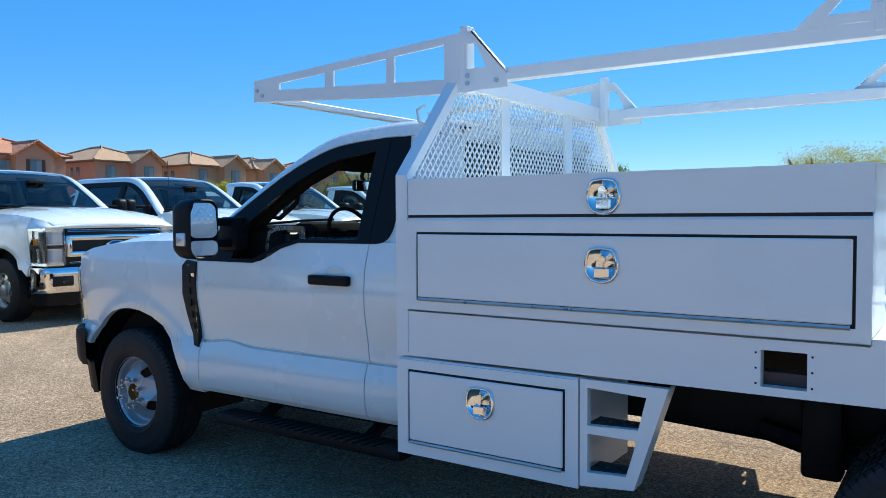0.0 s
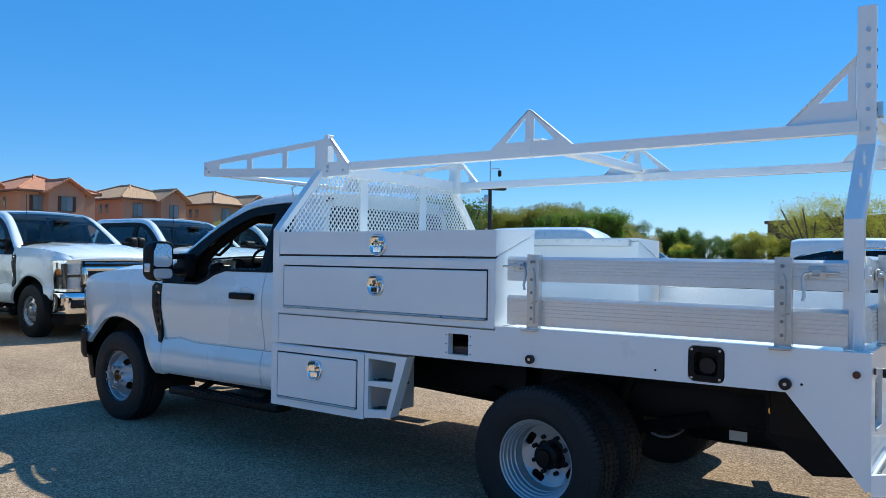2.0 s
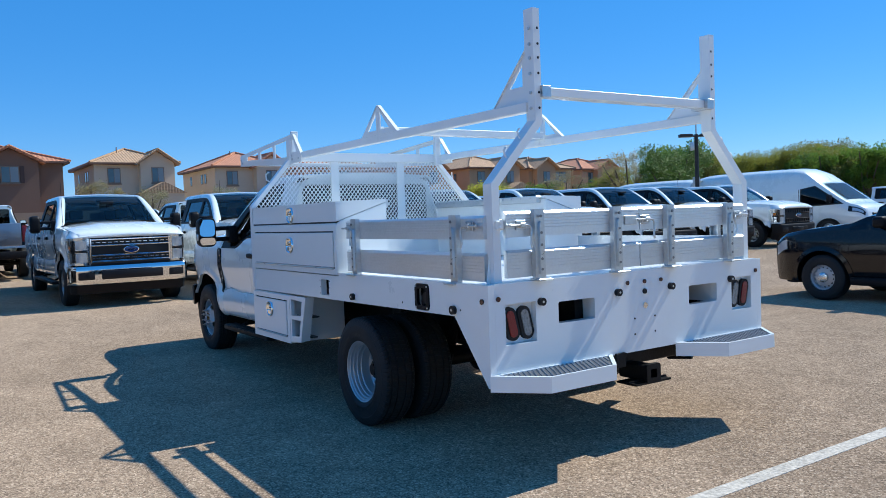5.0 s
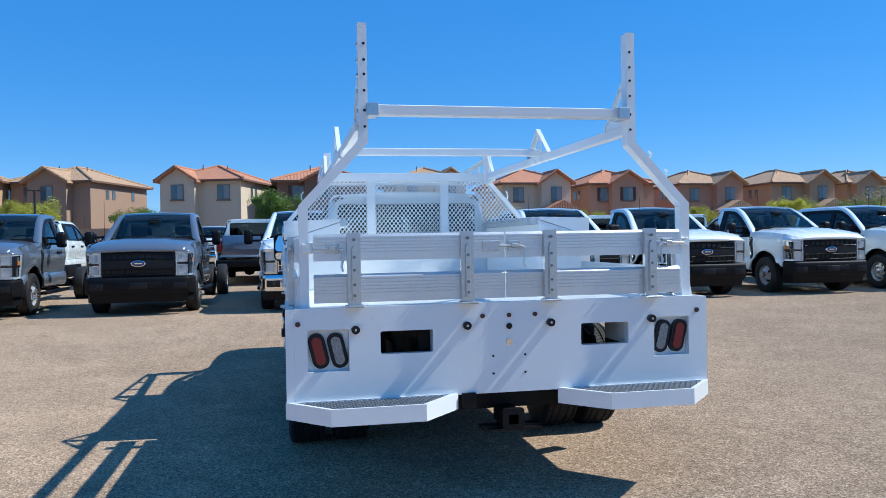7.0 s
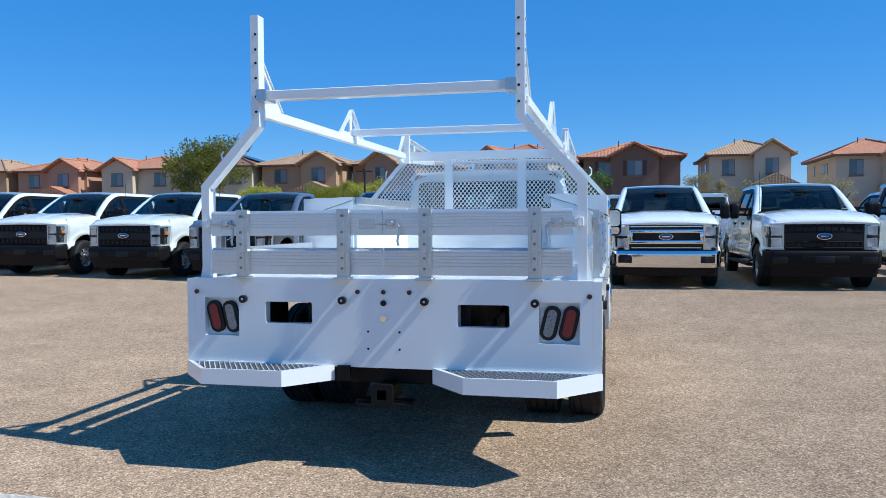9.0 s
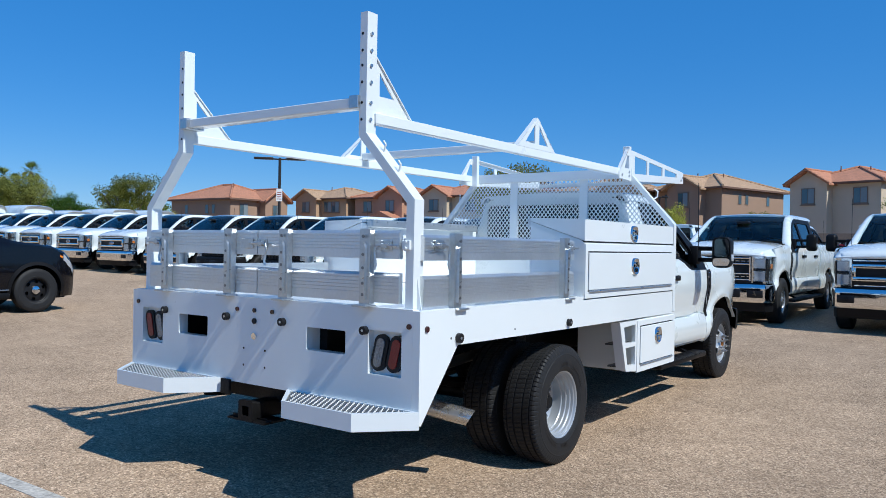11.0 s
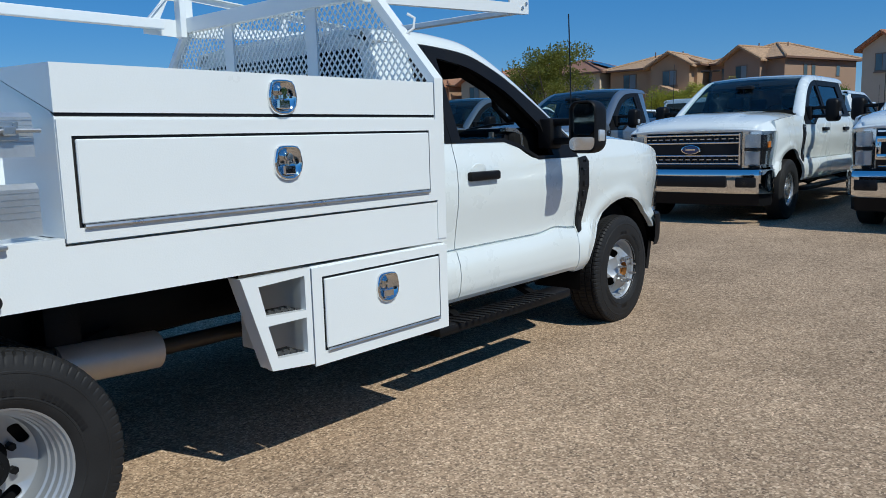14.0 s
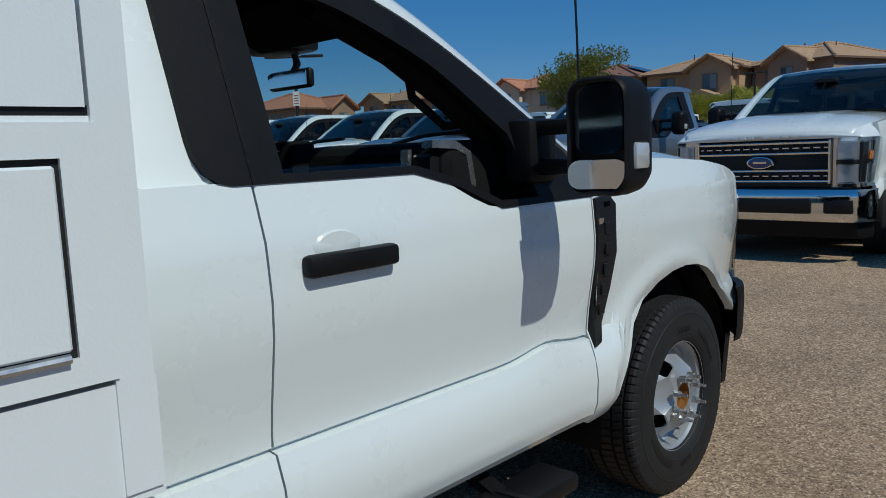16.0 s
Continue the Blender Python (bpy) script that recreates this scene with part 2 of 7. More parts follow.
def curve(x, pts):
    """Linear between (x, value) points, in rising order of x."""
    if x <= pts[0][0]:
        return pts[0][1]
    for (a, u), (b, v) in zip(pts, pts[1:]):
        if x <= b:
            return u + (v - u) * (x - a) / (b - a)
    return pts[-1][1]


def smoothcurve(x, pts):
    if x <= pts[0][0]:
        return pts[0][1]
    for (a, u), (b, v) in zip(pts, pts[1:]):
        if x <= b:
            k = (x - a) / (b - a)
            return u + (v - u) * k * k * (3 - 2 * k)
    return pts[-1][1]


def rounded(pts, n=5):
    """A smooth line through all the points, n steps between each pair."""
    P = [Vector(p) for p in pts]
    P = [P[0] * 2 - P[1]] + P + [P[-1] * 2 - P[-2]]
    out = []
    for a, b, c, d in zip(P, P[1:], P[2:], P[3:]):
        for i in range(n):
            t = i / n
            out.append(tuple((b * 2 + (c - a) * t + (a * 2 - b * 5 + c * 4 - d) * t ** 2 + (b * 3 - a - c * 3 + d) * t ** 3) * 0.5))
    return out + [tuple(P[-2])]


def mirror(bm):
    bm.transform(Matrix.Diagonal((1, -1, 1, 1)))
    return bm


# ---- pickup trucks: x forward from the front axle, y to the left ----
SIDE = [(0.40, 0.885), (0.47, 0.955), (0.51, 0.985), (0.55, 1.000), (0.63, 1.008), (0.69, 1.003), (0.762, 0.979), (0.766, 0.953), (0.7715, 0.953), (0.776, 0.966), (0.80, 0.966), (0.86, 0.973), (1.02, 1.0), (1.10, 1.004), (1.22, 0.995), (1.36, 0.955), (1.90, 0.765), (2.0, 0.74)]


SIDE_FRONT = [q for q in SIDE if q[0] not in (0.766, 0.7715)]


def side_y(x, z, back):
    y = curve(z, SIDE if x < -0.515 else SIDE_FRONT)
    if x > 0.30:
        y -= 0.11 * ((x - 0.30) / 0.60) ** 2
    if x < back + 0.10:
        y -= 0.07 * ((back + 0.10 - x) / 0.10) ** 2
    # flare round the front wheel
    d = math.hypot(x - 0.08, z - 0.39)
    if x > -0.7:
        y += 0.018 * math.exp(-((d - 0.56) / 0.05) ** 2)
    return y


def belt(x):
    return smoothcurve(x, [(-1.28, 1.350), (-0.97, 1.235)])


def hood_edge(x):
    return curve(x, [(-0.5, 1.345), (0.0, 1.337), (0.35, 1.316), (0.60, 1.283), (0.75, 1.252), (0.83, 1.220), (0.88, 1.165)])


def arch(x, c, r, low):
    return 0.39 + math.sqrt(max(0, r * r - (x - c) ** 2)) if abs(x - c) < r and 0.39 + math.sqrt(max(0, r * r - (x - c) ** 2)) > low else low


KNOTS = [0.485, 0.495, 0.51, 0.53, 0.55, 0.575, 0.60, 0.63, 0.66, 0.69, 0.725, 0.762, 0.766, 0.7715, 0.776, 0.80, 0.83, 0.86, 0.89, 0.92, 0.98, 1.02, 1.06, 1.10]


def side_panel(x0, x1, lo, hi, back, rows=22, cols=14, extra=(), knots=False):
    xs = sorted(set([round(v, 4) for v in (*steps(x0, x1, cols), *extra) if x0 - 1e-6 <= v <= x1 + 1e-6]))
    def f(x, k):
        z = lo(x) + (hi(x) - lo(x)) * k
        return (x, side_y(x, z, back), z)
    def g(x, i):
        # the body line climbs and falls again towards the front of the door
        rise = 0.024 * math.exp(-((x + 0.74) / 0.12) ** 2) if x < -0.5 else 0
        z = KNOTS[i] if i < len(KNOTS) else 1.10 + (hi(x) - 1.10) * (i - len(KNOTS) + 1) / 8
        lift = rise * math.exp(-((z - 0.77) / 0.08) ** 2)
        return (x, side_y(x, z, back), z + lift)
    if knots:
        return grid(xs, range(len(KNOTS) + 8), g, flange=0.035, inward=(0, -1, 0))
    return grid(xs, steps(0, 1, rows), f, flange=0.035, inward=(0, -1, 0))


def both(name, bm, material, parent, label="", smooth=32):
    """The left part and its mirror image."""
    other = bm.copy()
    a = part(name, bm, material, parent, label, smooth=smooth)
    b = part(name, mirror(other), material, parent, label, smooth=smooth)
    return a, b


def tyre_bm(w=0.245, R=0.395, n=480):
    """Five siped ribs between grooves, notched shoulders and a ribbed sidewall."""
    h = w / 2
    wall = [(0.214, 0.78), (0.222, 0.9), (0.235, 0.975), (0.25, 1.0), (0.252, 1.012), (0.256, 1.012), (0.258, 1.004), (0.30, 1.03), (0.328, 1.008), (0.330, 1.018), (0.336, 1.016), (0.338, 1.0), (0.350, 0.985)]
    prof = [(r, -h * a) for r, a in wall]
    tread = {}
    def notched(r, y, k):
        tread[len(prof)] = k
        prof.append((r, y))
    if n > 100:
        for k, (r, a) in enumerate(((0.364, -0.955), (R - 0.012, -0.90), (R - 0.004, -0.82), (R - 0.002, -0.70))):
            notched(r, h * a, 0)
        prof.append((R - 0.011, h * -0.69))
        for rib, (a, b) in enumerate(((-0.60, -0.31), (-0.21, 0.21), (0.31, 0.60))):
            prof.append((R - 0.011, h * (a - 0.012)))
            notched(R, h * a, 2 + rib)
            notched(R, h * (a + b) / 2, 3 + rib)
            notched(R, h * b, 4 + rib)
            prof.append((R - 0.011, h * (b + 0.012)))
        prof.append((R - 0.011, h * 0.69))
        for k, (r, a) in enumerate(((R - 0.002, 0.70), (R - 0.004, 0.82), (R - 0.012, 0.90), (0.364, 0.955))):
            notched(r, h * a, 3)
    else:
        prof += [(0.372, -h * 0.9), (R - 0.006, -h * 0.8), (R, -h * 0.66), (R, h * 0.66), (R - 0.006, h * 0.8), (0.372, h * 0.9)]
    prof += [(r, h * a) for r, a in wall[::-1]]
    return lathe(prof, n, tread=tread)


def lettering(R0, R1, y, spans, bm=None):
    """Raised bars where the sidewall carries writing."""
    b = bm or bmesh.new()
    for a0, a1 in spans:
        n = max(2, int((a1 - a0) / 4))
        for i in range(n):
            s, e = radians(a0 + (a1 - a0) * i / n), radians(a0 + (a1 - a0) * (i + 0.6) / n)
            vs = [(r * math.cos(a), y, r * math.sin(a)) for r, a in ((R0, s), (R1, s), (R1, e), (R0, e))]
            b.faces.new([b.verts.new(v) for v in vs])
    return b


def holed_disc(prof, r0, r1, rh, size, count):
    """A turned disc between the radii r0 and r1, with slots through it; prof: depth over radius, in rising order."""
    ring = lambda r, n: [(r * math.cos(2 * math.pi * i / n), r * math.sin(2 * math.pi * i / n)) for i in range(n)]
    holes = [ring(r0, 32)]
    for k in range(count):
        a = 2 * math.pi * (k + 0.35) / count
        holes.append([(rh * math.cos(a) + p * math.cos(a) - q * math.sin(a), rh * math.sin(a) + p * math.sin(a) + q * math.cos(a)) for p, q in rect(-size[0] / 2, -size[1] / 2, size[0] / 2, size[1] / 2, size[0] * 0.42, 4)])
    return plate(ring(r1, 64), holes, 0.008, lambda a, b, c: (a, curve(math.hypot(a, b), prof) - c, b))


def wheel(kind, parent, c, out, detail=True):
    """kind: front, rear (of twin wheels), inner, or plain; out: +1 on the left, -1 on the right."""
    m = Matrix.Translation(c) @ Matrix.Diagonal((1, out, 1, 1))
    barrel = [(0.216, -0.10), (0.224, -0.104), (0.224, -0.098), (0.20, -0.09), (0.195, 0.05), (0.205, 0.085), (0.224, 0.098), (0.228, 0.104), (0.216, 0.106)]
    if kind == "rear":
        # a stepped barrel that runs in to the dished centre
        barrel = [(0.216, -0.10), (0.224, -0.104), (0.224, -0.098), (0.205, -0.09), (0.205, 0.06), (0.224, 0.098), (0.2285, 0.106), (0.222, 0.110), (0.215, 0.106), (0.211, 0.094), (0.205, 0.090), (0.202, 0.074), (0.195, 0.068), (0.192, 0.048), (0.186, 0.043), (0.184, 0.018), (0.178, 0.012), (0.176, -0.030), (0.171, -0.046)]
    w = part("wheel", lathe(barrel, 64), TRIM if kind == "black" else STEELW, parent, "black steel wheel" if kind == "black" else "silver painted steel wheel", m)
    part("tyre", tyre_bm(n=480 if detail else 48), RUBBER, w, "black rubber tyre with block tread", m, smooth=24)
    if kind == "front":
        dish = [(0.205, 0.05), (0.185, 0.035), (0.168, 0.05), (0.135, 0.105), (0.115, 0.125), (0.062, 0.132), (0.055, 0.120)]
        part("disc", lathe(dish[:3], 64), STEELW, w, m=m)
        part("disc_face", holed_disc([(0.055, 0.122), (0.062, 0.132), (0.115, 0.125), (0.135, 0.105), (0.168, 0.05)], 0.055, 0.168, 0.147, (0.036, 0.072), 4), STEELW, w, m=m)
        part("hub", lathe([(0.055, 0.121), (0.05, 0.085), (0.02, 0.085), (0.0001, 0.09)], 24), RUST, w, "rusty orange hub bore", m)
        lug = rod((0, 0.125, 0), (0, 0.150, 0), 0.0135, 6)
        rod((0, 0.150, 0), (0, 0.178, 0), 0.0065, 8, lug)
        pieces("lug_nut", lug, ALLOY, w, [m @ Matrix.Translation((0.087 * math.cos(math.pi * (k + 0.5) / 4), 0, 0.087 * math.sin(math.pi * (k + 0.5) / 4))) for k in range(8)])
        part("brake", lathe([(0.19, -0.02), (0.18, 0.0), (0.0001, 0.0)], 24), FRAMEM, w, m=m)
    elif kind == "rear":
        part("disc", holed_disc([(0.055, -0.078), (0.118, -0.076), (0.135, -0.070), (0.171, -0.046)], 0.055, 0.172, 0.144, (0.036, 0.078), 4), STEELW, w, m=m)
        part("hub", lathe([(0.095, -0.076), (0.07, -0.070), (0.068, -0.005), (0.045, 0.005), (0.04, 0.02), (0.0001, 0.022)], 24), FRAMEM, w, "black axle hub", m)
        pieces("lug_nut", rod((0, -0.076, 0), (0, -0.045, 0), 0.0135, 6), FRAMEM, w, [m @ Matrix.Translation((0.103 * math.cos(math.pi * (k + 0.5) / 4), 0, 0.103 * math.sin(math.pi * (k + 0.5) / 4))) for k in range(8)])
        part("brake", lathe([(0.19, -0.10), (0.0001, -0.10)], 24), FRAMEM, w, m=m)
    elif kind == "plain":
        dish = [(0.203, 0.075), (0.195, 0.06), (0.182, 0.062), (0.150, 0.075), (0.11, 0.080), (0.075, 0.072), (0.07, 0.10), (0.05, 0.108), (0.0001, 0.11)]
        part("disc", lathe(dish, 64, gap=((2,), 8, 4)), ALLOY, w, m=m)
        part("brake", lathe([(0.19, 0.02), (0.0001, 0.02)], 24), FRAMEM, w, m=m)
    if detail and kind in ("front", "rear"):
        b = lettering(0.262, 0.282, 0.1275, [(20, 62), (78, 100), (200, 250), (265, 285)])
        tagged(part("sidewall_writing", b, TRIM, w, m=m), kind="stuff")
    return w


def truck(T, cab, paint, grille, bumper_chrome=False, wheels="plain", bed="pickup", base=4.06, hero=False, paint2=None):
    fx = 0.15 if hero else 0.0
    back = {"regular": -2.15, "super": -2.62, "crew": -3.06}[cab]
    doorback = -1.755 if cab == "regular" else -1.62
    # fenders and doors
    ex = [v for s in (-1, 1) for v in (s * 0.53, s * 0.525, s * 0.51, s * 0.48, s * 0.44, s * 0.38, s * 0.30, s * 0.2, s * 0.1)] + [0.0]
    both("fender", side_panel(-0.512, 0.80 if hero else 0.61, lambda x: arch(x, fx, 0.53, 0.47 if x < 0 else 0.66), hood_edge, back, extra=[fx + v for v in ex]), paint, T, smooth=16)
    doors = [(doorback, -0.518)]
    if cab == "crew":
        doors.append((-2.70, doorback - 0.006))
    elif cab == "super":
        doors.append((-2.35, doorback - 0.006))
    for x0, x1 in doors:
        for s, d in zip((1, -1), both("door", side_panel(x0, x1, lambda x: 0.485, belt, back, cols=22, knots=True), paint, T, smooth=16)):
            hx = x0 + 0.085
            hy = lambda z: side_y(hx, z, back)
            hb = box(hx - 0.005, hx + 0.26, hy(1.16) - 0.005, hy(1.16) + 0.035, 1.138, 1.188, 0.012)
            cup = lathe([(0.0001, 0.004), (0.06, 0.004), (0.068, 0.0)], 20)
            if s < 0:
                mirror(hb)
            part("door_handle", hb, PLASTIC, d, "black plastic door handle")
            cup.transform(Matrix.Translation((hx + 0.10, hy(1.195), 1.198)) @ Matrix.Diagonal((1, 1, 0.55, 1)))
            if s < 0:
                mirror(cup)
            part("handle_cup", cup, paint, d)
    corner0 = back
    both("cab_corner", side_panel(corner0, doors[-1][0] - 0.006, lambda x: 0.485, lambda x: 1.352, back, cols=10, knots=True), paint, T, smooth=16)
    # upper sides: black frames with the windows in them, white pillar strips
    def up(s):
        return lambda a, b, c: (a, s * (curve(b, SIDE) + 0.004 - c), b)
    xt = back + 0.27 if cab == "regular" else back + 0.20
    wx = doorback + 0.08
    frame_out = [(xt, 1.44), (xt + 0.004, 1.405), (xt + 0.018, 1.372), (xt + 0.042, 1.352), (xt + 0.075, 1.345), (-1.28, 1.344), (-1.12, 1.30), (-0.97, 1.232), (-0.50, 1.232), *rounded([(-0.60, 1.372), (-0.81, 1.538), (-1.04, 1.69), (-1.23, 1.785), (-1.42, 1.845), (-1.72, 1.872)], 4), (xt, 1.872)]
    front_win = [(wx, 1.364), (-1.27, 1.364), (-1.11, 1.32), (-0.96, 1.252), (-0.79, 1.252), *rounded([(-0.86, 1.44), (-1.07, 1.61), (-1.25, 1.705), (-1.42, 1.770), (-1.62, 1.803)], 4), (wx, 1.808)] if doorback < -1.65 else [(wx, 1.364), (-1.27, 1.364), (-1.11, 1.32), (-0.96, 1.252), (-0.79, 1.252), (-0.86, 1.44), (-1.07, 1.61), (-1.25, 1.715), (-1.40, 1.775), (wx, 1.80)]
    wins = [front_win]
    if cab != "regular":
        wins.append([(doors[1][0] + 0.08, 1.385), (doorback - 0.05, 1.385), (doorback - 0.05, 1.80), (doors[1][0] + 0.12, 1.80)])
    for s in (1, -1):
        f = part("window_frame", plate(frame_out, wins, 0.03, up(s)), PLASTIC, T, "satin black window frame and pillar trim")
        for i, w in enumerate(wins):
            if hero:
                # rolled down: the top edge of the glass stands just above the sill
                w = [(wx, 1.364), (-1.27, 1.364), (-1.27, 1.374), (wx, 1.376)]
            part("side_window", plate(w, [], 0.005, lambda a, b, c: up(s)(a, b, c + 0.014)), GLASSC if (i == 0) else GLASST, f, "clear side window")
        seam = [(doorback - 0.004, 1.345), (doorback + 0.004, 1.345), (doorback + 0.004, 1.86), (doorback - 0.004, 1.86)]
        part("door_seam", plate(seam, [], 0.004, lambda a, b, c: up(s)(a, b, c - 0.003)), FRAMEM, f)
    S = [(-0.44, 1.25), (-0.47, 1.30), (-0.58, 1.375), (-0.81, 1.542), (-1.04, 1.695), (-1.23, 1.79), (-1.42, 1.85), (-1.72, 1.876), (xt, 1.876), (back, 1.876)]
    W = [(-0.46, 0.92, 1.345), (-0.50, 0.88, 1.375), (-0.59, 0.815, 1.43), (-0.80, 0.77, 1.59), (-1.02, 0.725, 1.745), (-1.21, 0.695, 1.86), (-1.40, 0.68, 1.925), (-1.70, 0.67, 1.955), (xt, 0.67, 1.957), (back + 0.02, 0.67, 1.94)]
    S, W = rounded(S), rounded(W)
    def pillar(i, k):
        (x, z), (X, Y, Z) = S[i], W[i]
        a, b = Vector((x, curve(z, SIDE) + 0.006, z)), Vector((X, Y, Z))
        p = a.lerp(b, k)
        n = Vector((0, 0.5, 0.8)).normalized()
        return p + n * 0.028 * 4 * k * (1 - k)
    both("roof_rail", grid(range(len(S)), steps(0, 1, 5), pillar, flange=0.02, inward=(0, -1, -0.6)), paint, T, smooth=50)
    rear_strip = [(back + 0.002, 1.352), (xt + 0.08, 1.352), (xt + 0.08, 1.874), (back + 0.10, 1.874), (back + 0.05, 1.874), (back + 0.002, 1.874), (back + 0.002, 1.6)]
    for s in (1, -1):
        part("rear_pillar", plate(rear_strip, [], 0.03, lambda a, b, c: (a, s * (side_y(a, b, back) - c), b)), paint, T)
    def roof(i, k):
        X, Y, Z = W[i]
        y = Y * (2 * k - 1)
        bulge = 0.025 * (1 - (2 * k - 1) ** 2)
        front = max(0, 1 - (i - 30) / 5)
        return (X + 0.06 * (1 - (2 * k - 1) ** 2) * front, y, Z + bulge - (0.012 if 0.25 < k < 0.75 and 34 < i < 44 else 0))
    part("roof", grid(range(30, len(W)), steps(0, 1, 16), roof, flange=0.03, inward=(0, 0, -1)), paint, T)
    def screen(i, k):
        X, Y, Z = W[i]
        b = 1 - (2 * k - 1) ** 2
        return (X + 0.10 * b, (Y - 0.004) * (2 * k - 1), Z + 0.010)
    part("windshield", grid(range(10, 31), steps(0, 1, 12), screen), GLASSW, T, "tinted laminated windshield")
    part("cowl", grid([-0.66, -0.42], steps(-0.86, 0.86, 8), lambda x, y: (x + 0.10 * (1 - (y / 0.86) ** 2), y, 1.385 + 0.03 * (1 - (y / 0.86) ** 2)), flange=0.03, inward=(0, 0, -1)), PLASTIC, T)
    for y0 in (0.55, -0.08):
        part("wiper", hose([(-0.50, y0, 1.43), (-0.62, y0 - 0.3, 1.455), (-0.66, y0 - 0.52, 1.46)], 0.008, 6), PLASTIC, T)
    # hood
    def hood(x, k):
        y = 0.915 * (2 * k - 1) * (1 - (0.10 * max(0, (x - 0.35) / 0.5) ** 2))
        u = abs(2 * k - 1)
        c = smoothcurve(x, [(-0.5, 0.075), (0.3, 0.07), (0.88, 0.035)])
        dome = 0.018 * smoothcurve(u, [(0, 1), (0.42, 1), (0.56, 0), (1, 0)])
        return (x + 0.05 * (1 - u * u) * max(0, (x - 0.2) / 0.65), y, hood_edge(x) + c * (1 - u ** 5) + dome * (1 - max(0, (x - 0.5) / 0.38)))
    part("hood", grid(steps(-0.46, 0.5, 8) + [0.6, 0.68, 0.75, 0.79, 0.83, 0.855, 0.88], steps(0, 1, 36), hood, flange=0.04, inward=(0, 0, -1)), paint, T, smooth=70)
    # nose
    def brow(y, v):
        low, top = Vector((0.915, y, 1.128)), Vector((0.885 + 0.05 * (1 - (y / 0.82) ** 2), y, 1.165 + 0.035 * (1 - (abs(y) / 0.82) ** 5)))
        return low.lerp(top, v) + Vector((0.014, 0, 0)) * 4 * v * (1 - v)
    nose = part("nose_strip", grid(steps(-0.66, 0.66, 24), steps(0, 1, 4), brow, flange=0.02, inward=(-1, 0, 0)), paint, T, smooth=50)
    raised = bmesh.new()
    for y in (-0.41, -0.33, -0.25, -0.17, -0.09, 0.06, 0.15, 0.24, 0.33, 0.42):
        x = 0.929 + 0.016 * (1 - (y / 0.45) ** 2)
        box(x - 0.004, x + 0.005, y - 0.028, y + 0.028, 1.148, 1.168, 0.002, raised)
    tagged(part("raised_lettering", raised, paint, nose), kind="stuff")
    part("valance", box(0.78, 0.885, -0.88, 0.88, 0.66, 0.765, 0.02), TRIM, T)
    g = part("grille", box(0.82, 0.90, -0.66, 0.66, 0.755, 1.135, 0.03), TRIM, T, "black radiator grille")
    bars = bmesh.new()
    if grille == "black":
        for z in (0.83, 1.06):
            box(0.895, 0.925, -0.63, 0.63, z - 0.055, z - 0.030, 0.006, bars)
            box(0.895, 0.925, -0.63, 0.63, z + 0.030, z + 0.055, 0.006, bars)
            for i in range(11):
                y = -0.60 + i * 0.12
                box(0.895, 0.915, y - 0.010, y + 0.010, z - 0.04, z + 0.04, 0, bars)
        part("grille_bar", bars, PLASTIC, g)
    elif grille == "bars":
        for z in (0.850, 1.062):
            for dz in (-0.040, 0.040):
                box(0.895, 0.932, -0.645, 0.645, z + dz - 0.008, z + dz + 0.008, 0.004, bars)
            box(0.895, 0.920, -0.62, 0.62, z - 0.005, z + 0.005, 0.002, bars)
        for y in (-0.638, 0.638):
            box(0.895, 0.934, y - 0.012, y + 0.012, 0.79, 1.12, 0.004, bars)
        part("grille_bar", bars, CHROME, g, "chrome double grille bars")
        uprights = bmesh.new()
        for z in (0.850, 1.062):
            for i in range(13):
                y = -0.57 + i * 0.095
                box(0.895, 0.924, y - 0.016, y + 0.016, z - 0.033, z + 0.033, 0.003, uprights)
        tagged(part("grille_insert", uprights, TRIM, g, "black slotted grille insert"), kind="stuff")
    else:
        for z in (0.875, 1.035):
            box(0.895, 0.945, -0.64, 0.64, z - 0.028, z + 0.028, 0.012, bars)
        for y in (-0.625, 0.625):
            box(0.895, 0.940, y - 0.032, y + 0.032, 0.85, 1.06, 0.012, bars)
        box(0.895, 0.925, -0.62, 0.62, 0.785, 0.80, 0.004, bars)
        box(0.895, 0.930, -0.64, 0.64, 1.095, 1.115, 0.004, bars)
        part("grille_bar", bars, CHROME, g, "chrome grille bar")
    ov = lathe([(0.0001, 0.016), (0.115, 0.014), (0.125, 0.004)], 32)
    ov.transform(Matrix.Translation((0.930, 0, 0.955)) @ Matrix.Diagonal((1, 1, 0.42 if hero else 0.35, 1)) @ pose(0, 0, 0, 0, 0, -90))
    badge = part("badge", ov, BLUE, g, "blue enamel oval badge")
    rim = lathe([(0.112, 0.018), (0.128, 0.016), (0.138, 0.0)], 32)
    rim.transform(Matrix.Translation((0.929, 0, 0.955)) @ Matrix.Diagonal((1, 1, 0.44 if hero else 0.37, 1)) @ pose(0, 0, 0, 0, 0, -90))
    part("badge_rim", rim, CHROME, g)
    bar = box(0.942, 0.949, -0.065, 0.065, 0.948, 0.963, 0.0)
    part("badge_bar", bar, CHROME, g)
    for s in (1, -1):
        def lamp(u, v, d=0.0):
            z = 0.765 + 0.365 * v
            if u < 0.6:
                k = u / 0.6
                return (0.912 - 0.022 * k ** 3 - d, s * (0.655 + 0.225 * k), z)
            k = (u - 0.6) / 0.4
            x = 0.890 - (0.075 if hero else 0.30) * k ** 1.5
            return (x - d * (1 - k), s * (0.88 + (side_y(0.815 if hero else 0.59, z, back) + 0.006 - 0.88) * k ** 0.7 - d * k), z)
